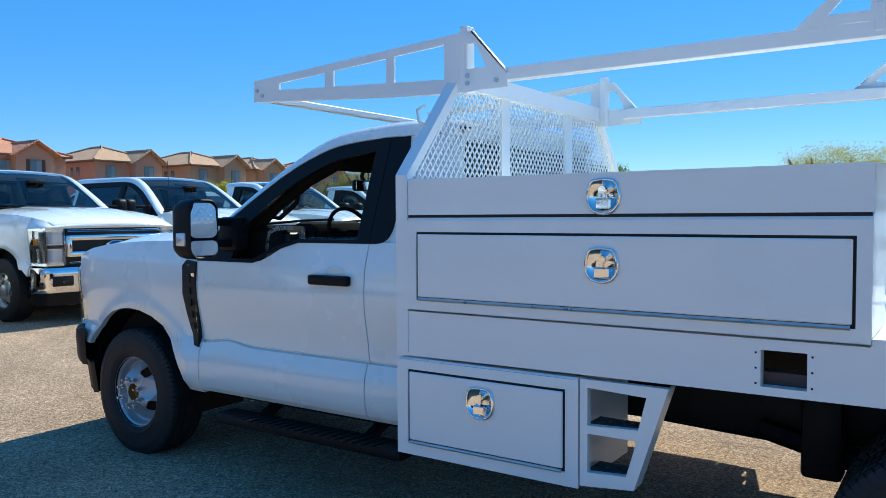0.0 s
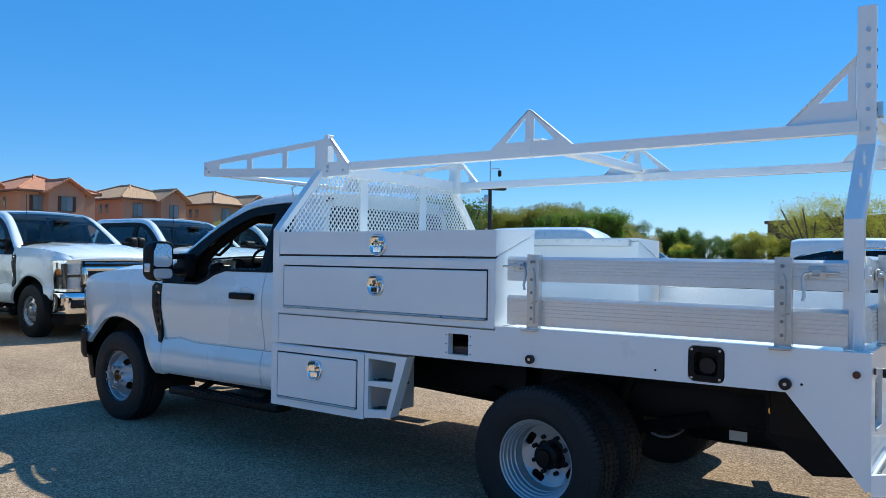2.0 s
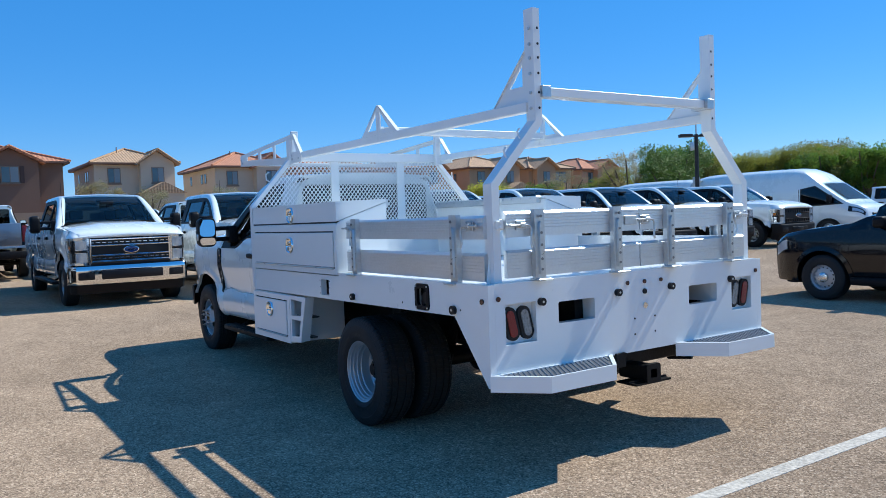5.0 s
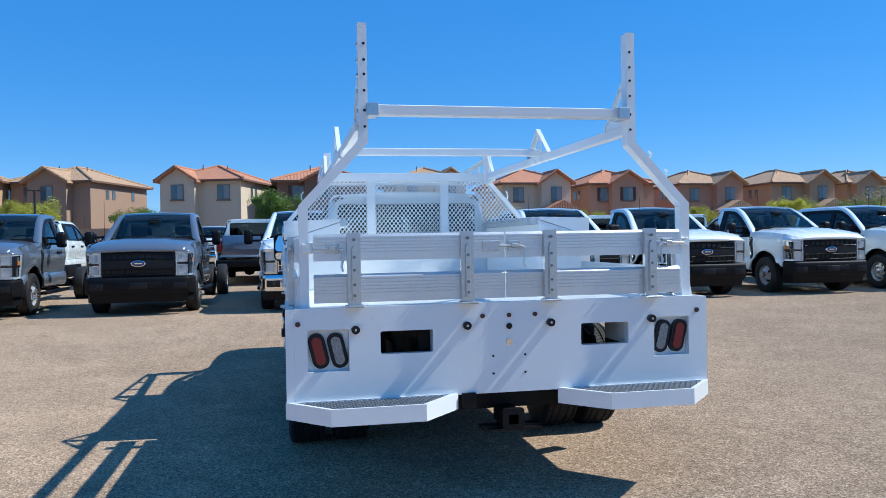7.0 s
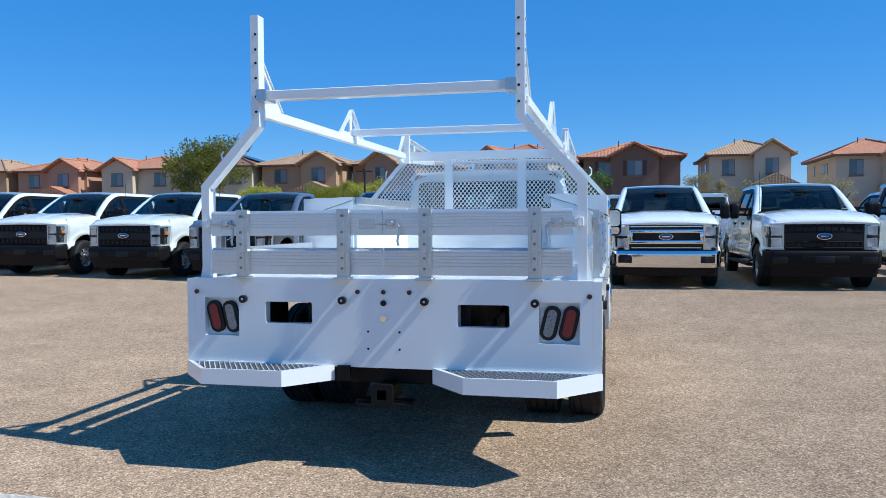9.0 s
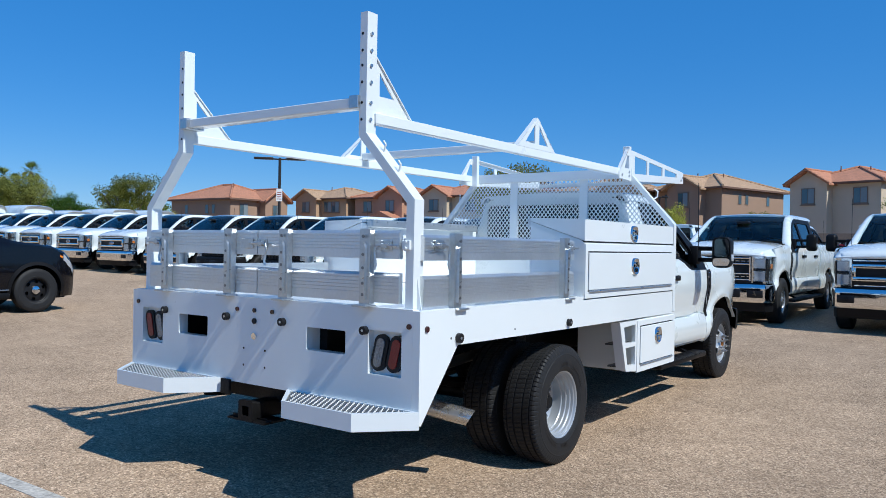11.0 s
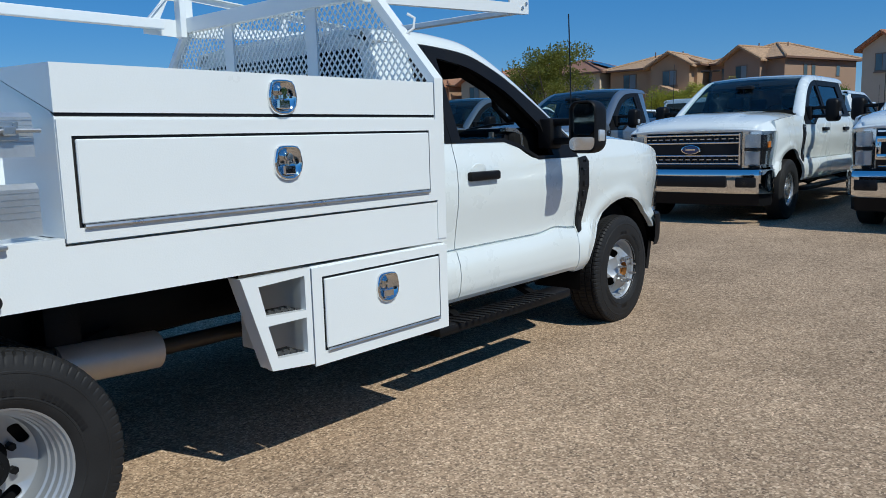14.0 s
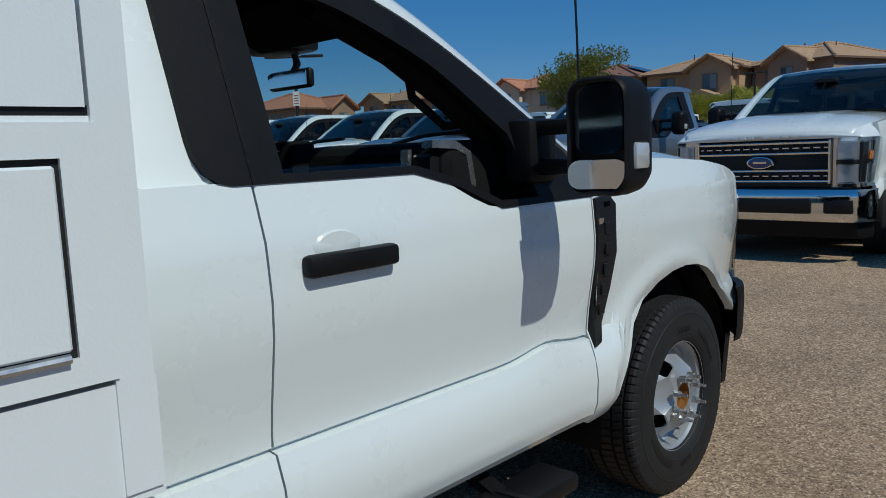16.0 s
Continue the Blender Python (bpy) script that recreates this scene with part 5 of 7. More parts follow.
for s in (1, -1):
    turn = 0 if s > 0 else 180
    m0 = pose(0, s * 1.165, 0, 0, 0, turn)
    lo = plank(0.095, 1.76, 1.112, 1.272) if s < 0 else plank(-1.76, -0.095, 1.112, 1.272)
    up_ = plank(0.095, 1.76, 1.352, 1.485) if s < 0 else plank(-1.76, -0.095, 1.352, 1.485)
    lo.transform(m0), up_.transform(m0)
    side = hp("stake_side", lo, ALU, None, "ribbed aluminium stake side on galvanised stakes")
    hp("plank", up_, ALU, side, "ribbed aluminium plank")
    for x in (-1.577, -0.305):
        stake_set(side, pose(x, s * 1.20, 1.092, 0, 0, turn))
        foot(side, pose(x, s * 1.20, 1.088, 0, 0, turn))
    hook(side, pose(-1.68, s * 1.17, 1.43, 0, 0, turn) @ Matrix.Diagonal((s, 1, 1, 1)))
    hook(side, pose(-0.17, s * 1.17, 1.43, 0, 0, turn) @ Matrix.Diagonal((-s, 1, 1, 1)))
gates = []
for y0, y1 in ((-1.065, -0.004), (0.004, 1.065)):
    m0 = pose(-0.02, 0, 0, 0, 0, -90)
    lo, up_ = plank(-y1, -y0, 1.128, 1.285), plank(-y1, -y0, 1.358, 1.505)
    lo.transform(m0), up_.transform(m0)
    gate = hp("rear_gate", lo, ALU, None, "ribbed aluminium rear gate on galvanised stakes")
    hp("plank", up_, ALU, gate, "ribbed aluminium plank")
    for y in ((-0.852, -0.227) if y0 < 0 else (0.255, 0.865)):
        stake_set(gate, pose(0.016, y, 1.108, 0, 0, -90))
        foot(gate, pose(0.016, y, 1.104, 0, 0, -90))
    gates.append(gate)
hook(gates[0], pose(-0.016, -0.965, 1.425, 0, 0, -90) @ Matrix.Diagonal((-1, 1, 1, 1)))
hook(gates[1], pose(-0.016, 0.05, 1.425, 0, 0, -90) @ Matrix.Diagonal((-1, 1, 1, 1)))
hook(gates[1], pose(-0.016, 0.985, 1.425, 0, 0, -90))
hp("catch_plate", box(-0.018, -0.008, -0.135, -0.035, 1.395, 1.455, 0.003), GALV, gates[0])
for s in (1, -1):
    pc = box(-0.105, -0.055, s * 1.062, s * 1.09, 1.40, 1.465, 0.003)
    box(-0.043, -0.026, s * 1.075, s * 1.125, 1.405, 1.455, 0.003, pc)
    for z in (1.415, 1.448):
        rod((-0.026, s * 1.10, z), (-0.016, s * 1.10, z), 0.008, 8, pc)
    hp("post_catch", pc, POWDER, rack, "white post catch plate")

# chassis details below the deck
hit = plate(rect(-0.040, 0.395, 0.060, 0.495, 0.012), [rect(-0.018, 0.417, 0.038, 0.473, 0.006)], 0.20, lambda a, b, c: (0.055 - c, a, b))
add(hit, plate(rect(-0.052, 0.383, 0.072, 0.507, 0.016), [rect(-0.018, 0.417, 0.038, 0.473, 0.006)], 0.030, lambda a, b, c: (0.062 - c, a, b)))
box(-0.25, -0.12, -0.60, 0.60, 0.47, 0.60, 0.01, hit)
box(0.0, 0.012, -0.16, 0.18, 0.385, 0.405, 0, hit)
box(-0.10, 0.06, -0.15, 0.17, 0.383, 0.395, 0, hit)
hp("hitch_receiver", hit, FRAMEM, None, "black trailer hitch receiver")
ft = box(-1.05, -0.30, -0.30, 0.30, 0.42, 0.70, 0.05)
hp("fuel_tank", ft, FRAMEM, None, "black fuel tank")
for s in (1, -1):
    mp = hp("mud_plate", plate([(-0.52, 0.86), (-0.20, 0.86), (-0.07, 0.56), (-0.115, 0.43), (-0.285, 0.405), (-0.51, 0.57)], [], 0.02, xz(s * 0.62, s)), FRAMEM, None, "black bracket plate")
    for x, z in ((-0.479, 0.708), (-0.431, 0.664), (-0.377, 0.707), (-0.377, 0.663)):
        nut = hp("zinc_bolt", rod((x, s * 0.62, z), (x, s * 0.635, z), 0.020, 16), BRASS, mp, "yellow zinc bolt")
        hp("bolt_head", rod((x, s * 0.635, z), (x, s * 0.648, z), 0.012, 6), BRASS, mp)
# added black plates, no seen part: they block the bright view through the openings
for s in (1, -1):
    hp("frame_gusset", box(-0.45, -0.06, s * 0.785, s * 0.80, 0.62, 0.985, 0.003), FRAMEM, None, "added black plate that keeps the rear openings dark")
hp("label_sticker", box(-0.79, -0.69, -0.3025, -0.3005, 0.455, 0.51), STICKER, None, "white paper sticker on the frame")
exh = hose([(-3.4, 0.62, 0.52), (-2.4, 0.62, 0.52), (-1.9, 0.60, 0.60), (-1.5, 0.58, 0.68), (-1.1, 0.56, 0.64), (-0.80, 0.58, 0.52), (-0.69, 0.66, 0.455), (-0.71, 0.74, 0.435)], 0.036, 14)
e_ = hp("exhaust_pipe", exh, PIPE, None, "stainless exhaust pipe")
hp("muffler", rod((-2.40, 0.62, 0.52), (-1.98, 0.62, 0.54), 0.080, 22), EXH, e_, "stainless muffler")
tip = lathe([(0.045, 0), (0.053, 0.02), (0.053, 0.29), (0.045, 0.29), (0.045, 0.02)], 24)
for v in tip.verts:
    if v.co.y > 0.2:
        v.co.y += 0.35 * v.co.z
tip.transform(Matrix.Translation((-0.70, 0.70, 0.447)) @ Vector((-0.42, 0.88, -0.20)).to_track_quat("Y", "Z").to_matrix().to_4x4())
hp("exhaust_tip", tip, ALLOY, e_, "polished exhaust tip")
# black plug set in the tip, painting the dark of its bore
bore = lathe([(0.0001, 0.20), (0.045, 0.20), (0.0445, 0.262)], 24)
bore.transform(Matrix.Translation((-0.70, 0.70, 0.447)) @ Vector((-0.42, 0.88, -0.20)).to_track_quat("Y", "Z").to_matrix().to_4x4())
hp("tip_bore", bore, FRAMEM, e_)
for s in (1, -1):
    hp("spring_hanger", box(-2.10, -1.95, s * 0.50, s * 0.62, 0.45, 0.80, 0.02), FRAMEM)
    hp("shock_absorber", rod((-1.52, s * 0.50, 0.30), (-1.30, s * 0.50, 0.80), 0.04, 10), FRAMEM)


# ---- ground ----
def ground_material():
    m = bpy.data.materials.new("tan_chip_seal")
    m.use_nodes = True
    n, l = m.node_tree.nodes, m.node_tree.links
    b = n["Principled BSDF"]
    b.inputs["Roughness"].default_value = 1.0
    b.inputs["Diffuse Roughness"].default_value = 0.35
    b.inputs["Specular IOR Level"].default_value = 0.08
    tc = n.new("ShaderNodeTexCoord")
    vor = n.new("ShaderNodeTexVoronoi")
    vor.inputs["Scale"].default_value = 108
    l.new(tc.outputs["Object"], vor.inputs["Vector"])
    ramp = n.new("ShaderNodeValToRGB")
    e = ramp.color_ramp.elements
    e[0].position, e[0].color = 0.0, (0.164, 0.115, 0.080, 1)
    e[1].position, e[1].color = 1.0, (0.616, 0.471, 0.329, 1)
    for p, c in ((0.25, (0.289, 0.204, 0.135, 1)), (0.5, (0.352, 0.248, 0.162, 1)), (0.75, (0.410, 0.294, 0.197, 1))):
        k = e.new(p)
        k.color = c
    sep = n.new("ShaderNodeSeparateColor")
    l.new(vor.outputs["Color"], sep.inputs[0])
    l.new(sep.outputs[0], ramp.inputs[0])
    out = ramp.outputs[0]
    big = n.new("ShaderNodeTexVoronoi")
    big.inputs["Scale"].default_value = 46
    l.new(tc.outputs["Object"], big.inputs["Vector"])
    sp2, mr2, mul2 = n.new("ShaderNodeSeparateColor"), n.new("ShaderNodeMapRange"), n.new("ShaderNodeVectorMath")
    mr2.inputs[3].default_value, mr2.inputs[4].default_value = 0.84, 1.16
    mul2.operation = "SCALE"
    l.new(big.outputs["Color"], sp2.inputs[0]), l.new(sp2.outputs[1], mr2.inputs[0])
    l.new(out, mul2.inputs[0]), l.new(mr2.outputs[0], mul2.inputs[3])
    out = mul2.outputs[0]
    for scale, amt, det in ((0.22, 0.15, 5), (3.5, 0.12, 8), (0.9, 0.12, 6)):
        t = n.new("ShaderNodeTexNoise")
        t.inputs["Scale"].default_value, t.inputs["Detail"].default_value, t.inputs["Roughness"].default_value = scale, det, 0.7
        l.new(tc.outputs["Object"], t.inputs["Vector"])
        mr = n.new("ShaderNodeMapRange")
        mr.inputs[1].default_value, mr.inputs[2].default_value = 0.25, 0.75
        mr.inputs[3].default_value, mr.inputs[4].default_value = 1 - amt, 1 + amt
        l.new(t.outputs[0], mr.inputs[0])
        mul = n.new("ShaderNodeVectorMath")
        mul.operation = "SCALE"
        l.new(out, mul.inputs[0]), l.new(mr.outputs[0], mul.inputs[3])
        out = mul.outputs[0]
    spots = n.new("ShaderNodeTexVoronoi")
    spots.inputs["Scale"].default_value = 1.7
    l.new(tc.outputs["Object"], spots.inputs["Vector"])
    near = n.new("ShaderNodeMapRange")
    near.inputs[1].default_value, near.inputs[2].default_value = 0.018, 0.05
    near.inputs[3].default_value, near.inputs[4].default_value = 0.45, 1.0
    l.new(spots.outputs["Distance"], near.inputs[0])
    dot = n.new("ShaderNodeVectorMath")
    dot.operation = "SCALE"
    l.new(out, dot.inputs[0]), l.new(near.outputs[0], dot.inputs[3])
    l.new(dot.outputs[0], b.inputs["Base Color"])
    bump = n.new("ShaderNodeBump")
    bump.inputs["Strength"].default_value, bump.inputs["Distance"].default_value = 0.35, 0.005
    l.new(vor.outputs["Distance"], bump.inputs["Height"]), l.new(bump.outputs[0], b.inputs["Normal"])
    return m


GROUND = ground_material()


def gz(x, y):
    """The lot climbs gently towards -x and -y."""
    u = min(1, max(0, (-x - 4.5) / 7))
    return 0.13 * u * u * (3 - 2 * u) + min(0.45, 0.008 * max(0, -x - 11.5)) + min(1.2, 0.0155 * max(0, -y - 7.0))


us = [-960, -600, -350, -200, -130, -90] + steps(-70, -12, 29) + steps(-11, 0, 11) + [40, 120, 300, 800]
vs = [-900, -500, -250, -150, -100] + steps(-86, -7, 20) + [0, 20, 60, 120, 250, 500, 900]
ground = part("ground", grid(us, vs, lambda x, y: (x, y, gz(x, y))), GROUND, None, "", smooth=60)
tagged(ground, "tan chip-seal asphalt of a car lot", "ground", kind="structure")
STRIPE = surface("worn_white_stripe", (0.46, 0.42, 0.36), 0.9, grain=(45, 0.5, 0.5), stain=(9, 0.35, 0.05))
st = box(0.80, 0.90, -6.5, 6.5, -0.004, 0.004)
tagged(part("parking_stripe", st, STRIPE, None), "worn white painted parking stripe on the asphalt", "stripe", kind="structure")

# ---- parked vehicles ----
def parked(name, m, label, group="parked trucks", **kw):
    return truck(thing(name, m, label, "truck", group), **kw)


UP = Matrix.Diagonal((1.05, 1.02, 1.04, 1))


def at(x, y, rz=0):
    return pose(x, y, gz(x, y), 0, 0, rz)


NOSE = [(0.2, 0.16), (0.33, 0.235), (0.515, 0.39), (0.75, 0.69), (0.76, 0.705), (1.135, 1.165), (1.22, 1.225), (1.5, 1.5)]


def deep_nose(T):
    """Stretches the front end: a taller grille over a deep bumper."""
    for me in {o.data for o in T.children_recursive if o.type == "MESH"}:
        for v in me.vertices:
            if v.co.x > 0.55:
                v.co.z += (curve(v.co.z, NOSE) - v.co.z) * min(1, (v.co.x - 0.55) / 0.07)
    return T


def first(x, y, label, name="pickup_truck", **kw):
    return deep_nose(parked(name, at(x, y) @ UP, label, **kw))


INSIDE = ("steering_column", "sun_visor", "grab_handle", "pillar_lining", "header_lining", "overhead_console", "brake", "vent_slots", "lug_nut", "hub", "post_catch", "air_vent", "vent_writing_bar", "sidewall_writing")


def again(T, x, y, rz=0, far=False):
    """Another one; far off, its smallest and inmost parts are left away."""
    c = copy_thing(T, at(x, y, rz))
    if far:
        for o in sorted(c.children_recursive, key=lambda o: -len(o.children_recursive)):
            small = o.type == "MESH" and max(o.dimensions) < 0.13
            if not o.children and (small or o.name.split(".")[0] in INSIDE):
                bpy.data.objects.remove(o)
    return c


first(-11.95, -0.71, "white crew-cab pickup truck with chrome grille bars and chrome bumper", cab="crew", paint=WHITE, grille="bars", bumper_chrome=True)
t_cbar = first(-11.85, 2.2, "white crew-cab pickup truck with a chrome bar grille and chrome bumper", cab="crew", paint=WHITE, grille="cbar", bumper_chrome=True)
t_white = first(-11.9, 4.95, "white crew-cab pickup truck with black grille and black bumper", cab="crew", paint=WHITE, grille="black")
t_grey = first(-12.3, -3.95, "grey regular-cab chassis truck with black grille and black bumper", "chassis_truck", cab="regular", paint=GREYP, grille="black", wheels="dual", bed="chassis", base=4.28)
t_reg = first(-11.9, 7.6, "white regular-cab chassis truck with black grille and bumper", "chassis_truck", cab="regular", paint=WHITE, grille="black", wheels="dual", bed="chassis", base=4.28)
again(t_grey, -12.3, -7.05)
again(t_reg, -11.9, 10.6)
again(t_white, -11.9, 13.6)
again(t_white, -11.9, 16.3)
again(t_white, -11.7, 19.2)
again(t_white, -15.0, 39.0, far=True)
for y in (-9.65, -12.35, -15.2):
    again(t_white, -12.4, y)
for i in range(11):
    again(t_cbar, -12.4, -17.9 - i * 2.75, far=i > 3)
# a second row that faces the houses
for y, src in ((-12.2, t_white), (-9.0, t_cbar), (0.8, t_white), (4.0, t_cbar), (7.0, t_white), (10.2, t_cbar), (13.4, t_white), (16.5, t_white)):
    again(src, -25.5, y, 180, far=True)
t_two = deep_nose(parked("pickup_truck", at(-25.5, -5.6, 180) @ UP, "white crew-cab pickup truck with a grey tailgate", cab="crew", paint=WHITE, grille="black", paint2=GREYP))
again(t_two, -25.5, -2.3, 180, far=True)
for i in range(5):
    again((t_white, t_cbar)[i % 2], -33.0, -14 + i * 9.4, far=True)


def van(m, label, H=2.7):
    T = thing("cargo_van", m, label, "van", "parked vans")
    zt = min(2.12, H - 0.10)
    line = rounded([(-4.95, H - 0.25), (-4.85, H - 0.02), (-1.75, H), (-1.0, H - 0.10), (-0.38, zt), (0.52, 1.40), (0.86, 1.26), (1.08, 1.10), (1.16, 0.85)], 3)
    wide = [(0.0, 0.86), (0.20, 0.975), (0.42, 1.0), (0.62, 0.985), (0.86, 0.90), (0.95, 0.80), (1.0, 0.62)]
    def place(x, hi, kk):
        """kk: 0 at the sill, 1 at the roof."""
        z = 0.42 + (hi - 0.42) * kk
        w = curve(kk * min(1, 0.55 + hi / H * 0.45), wide) if hi > 1.5 else curve(kk * 0.88, wide)
        w *= 1 - 0.16 * max(0, (x - 0.45) / 0.70) ** 2
        return Vector((x, w, z))
    def f(i, k):
        if i in (-1, len(line)):
            p = place(*line[max(0, i - 1)], k if k <= 1 else 2 - k)
            return (p.x + (0.02 if i > 0 else -0.01), 0, p.z)
        kk = k if k <= 1 else 2 - k
        p = place(*line[i], min(1, kk * 1.12))
        if kk > 0.88:
            top = place(*line[i], 1.0)
            u = (kk - 0.88) / 0.12
            p = Vector((top.x, top.y * (1 - u), top.z + 0.03 * math.sin(u * math.pi / 2)))
        return (p.x, p.y if k <= 1 else -p.y, p.z)
    ks = steps(0, 1, 25) + steps(1, 2, 25)[1:]
    part("body", grid(range(-1, len(line) + 1), ks, f), WHITE, T, "white panel van body", smooth=40)
    for y in (-0.80, 0.01):
        part("rear_door", box(-4.98, -4.93, y, y + 0.79, 0.6, H - 0.35, 0.02), WHITE, T)
    part("rocker", box(-4.7, 0.9, -0.86, 0.86, 0.28, 0.46, 0.02), PLASTIC, T)
    for s in (1, -1):
        def flush(x, z, out=0.0):
            hi = curve(x, line)
            return (x, s * (place(x, hi, (z - 0.42) / (hi - 0.42)).y + out), z)
        def pane(u, v, grow=0.0, out=0.012):
            x0 = 0.42 - 0.95 * v
            x = x0 + grow + (-0.92 - x0 - 2 * grow) * u
            z = 1.36 - 0.08 * u + (0.60 - 0.02 * u) * v * min(1, (zt - 1.42) / 0.62) + grow * (2 * v - 1)
            return flush(x, z, out)
        part("window_frame", grid(steps(0, 1, 10), steps(0, 1, 6), lambda u, v: pane(u, v, 0.05, 0.006), flange=0.02, inward=(0, -s, 0)), TRIM, T, "black window frame", smooth=60)
        part("side_window", grid(steps(0.02, 1, 10), steps(0, 1, 6), pane, flange=0.006, inward=(0, -s, 0)), GLASST, T, "dark side window", smooth=60)
        part("side_mirror", box(0.02, 0.14, s * 1.0, s * 1.22, 1.36, 1.66, 0.04), PLASTIC, T)
        part("door_seam", box(-1.02, -1.01, s * 0.93, s * 1.003, 0.55, 1.9), TRIM, T)
        def lamp(u, v):
            x = 0.62 + 0.48 * u
            return flush(x, curve(x, line) - 0.30 + 0.10 * u + (0.20 - 0.07 * u) * v, 0.008)
        part("headlight", grid(steps(0, 1, 8), steps(0, 1, 4), lamp, flange=0.02, inward=(0, -s, 0)), TRIM, T, "dark headlight", smooth=50)
        part("lamp_glass", grid(steps(0.25, 0.9, 6), steps(0.2, 0.8, 3), lambda u, v: Vector(lamp(u, v)) + Vector((0.005, s * 0.006, 0))), CLEARL, T)
        for x in (0, -3.75):
            part("wheel_arch", lathe([(0.44, 0.0), (0.44, 0.02), (0.34, 0.02), (0.34, 0.0)], 32), PLASTIC, T, m=Matrix.Translation((x, s * 0.985 - 0.01, 0.36)) @ Matrix.Diagonal((1, s, 1, 1)))
            wheel("plain", T, (x, s * 0.89, 0.395), s, False)
    def screen(u, v):
        x = -0.36 + 0.84 * u
        hi = curve(x, line)
        return (x + 0.012, v * (place(x, hi, 1.0).y - 0.02), hi + 0.03 * (1 - v * v) + 0.014)
    part("windshield", grid(steps(0, 1, 6), steps(-1, 1, 10), screen, flange=0.006, inward=(-0.5, 0, -0.8)), GLASSW, T, "tinted windshield", smooth=60)
    # dark sheet along the windshield, painting the shaded cabin over the closed white body
    part("dashboard", grid([-0.30, 0.46], [-0.66, 0.66], lambda x, y: (x, y, curve(x, line) + 0.034)), CABIN, T)
    part("grille", box(1.08, 1.20, -0.50, 0.50, 0.68, 0.98, 0.06, seg=3), TRIM, T, "black grille")
    part("front_bumper", box(0.92, 1.24, -0.86, 0.86, 0.30, 0.62, 0.08, seg=3), PLASTIC, T)
    return T


v1 = van(at(-11.9, 24.0) @ Matrix.Diagonal((1.10, 1.03, 0.97, 1)), "white high-roof cargo van parked in the lot")
v2 = van(at(-22.4, 23.2, 180), "white cargo van with a medium roof parked in the lot", 2.4)
van(at(-1.9, 31.6), "white cargo van parked before a green tree", 2.5)
# a row of vans behind the long row of trucks
for i in range(7):
    copy_thing(v1 if i % 3 else v2, at(-15.5 - i * 2.6, -50.0 + i * 0.4, -90) @ Matrix.Diagonal((1 / v1.scale.x, 1, 1, 1)))


def car(m, label, hood, top, belt_z, L, R, kind):
    """hood, top: (x, z) of the fender's upper edge and of the middle line; x forward from the front axle."""
    T = thing("sport_utility_car", m, label, "car", "black cars")
    nose, tail = top[-1][0], top[0][0]
    cowl = hood[0][0]
    ra = R + 0.075
    def low(x):
        z = 0.27
        for c in (0.0, -L):
            if abs(x - c) < ra:
                z = max(z, R + math.sqrt(ra * ra - (x - c) ** 2))
        return z
    def edge(x):
        return smoothcurve(x, hood) if x > cowl else belt_z + (hood[0][1] - belt_z) * max(0, 1 - (cowl - x) / 0.5)
    def width(x, z):
        w = curve(z, [(0.25, 0.89), (0.36, 0.945), (0.50, 0.972), (0.72, 0.985), (0.90, 0.975), (belt_z, 0.955), (1.4, 0.93)])
        if x > 0.30:
            w *= 1 - 0.22 * ((x - 0.30) / (nose - 0.30)) ** 2.2
        if x < tail + 0.55:
            w *= 1 - 0.13 * ((tail + 0.55 - x) / 0.55) ** 2
        return w
    def roof_y(x):
        if x > cowl:
            return width(x, edge(x)) - 0.06
        return width(x, belt_z) - 0.33 * min(1, max(0, (curve(x, top) - belt_z) / 0.52))
    def section(x, k):
        s = 1 if k <= 22 else -1
        k = k if k <= 22 else 44 - k
        e, t = edge(x), curve(x, top)
        t = max(t, e + 0.012)
        rim = e + (t - e) * (0.93 if x < cowl else 0.55)
        if k <= 12:
            z = low(x) + (e - low(x)) * k / 12
            return Vector((x, s * width(x, z), z))
        if k <= 17:
            u = (k - 12) / 5
            return Vector((x, s * (width(x, e) + (roof_y(x) - width(x, e)) * u), e + (rim - e) * u))
        u = (k - 17) / 5
        return Vector((x, s * roof_y(x) * (1 - u), rim + (t - rim) * math.sin(u * math.pi / 2)))
    xs = {tail, nose, cowl, -0.3, -0.8}
    for c in (0.0, -L):
        xs |= {round(c + ra * math.cos(math.pi * i / 14), 4) for i in range(15)} | {c - ra - 0.002, c + ra + 0.002}
    xs |= {p[0] for p in top} | {p[0] for p in hood} | set(steps(tail, nose, 40))
    xs = sorted(x for x in xs if tail <= x <= nose)
    def skin(i, k):
        if i < 0:
            p = section(tail, k)
            return (tail - 0.05, p.y * 0.55, p.z)
        if i == len(xs):
            p = section(nose, k)
            return (nose + 0.03, p.y * 0.5, 0.30 + (p.z - 0.30) * 0.98)
        return section(xs[i], k)
    part("body", grid(range(-1, len(xs) + 1), range(45), skin), BLACKP, T, "glossy black car body", smooth=38)
    part("floor_pan", box(tail + 0.2, nose - 0.2, -0.80, 0.80, 0.24, 0.34), FRAMEM, T)
    part("front_bumper", grid(steps(-1, 1, 16), steps(0, 1, 6), lambda v, u: (nose - 0.30 + 0.36 * (1 - abs(v) ** 3) - 0.03 * u, v * 0.86, 0.24 + 0.26 * u), flange=0.12, inward=(-1, 0, 0)), PLASTIC, T, "black front bumper", smooth=50)
    part("grille", box(nose - 0.02, nose + 0.045, -0.48, 0.48, 0.58, 0.84, 0.03), TRIM, T)
    def upper(x, u):
        """A place on the slanted upper side, u from the belt to the roof."""
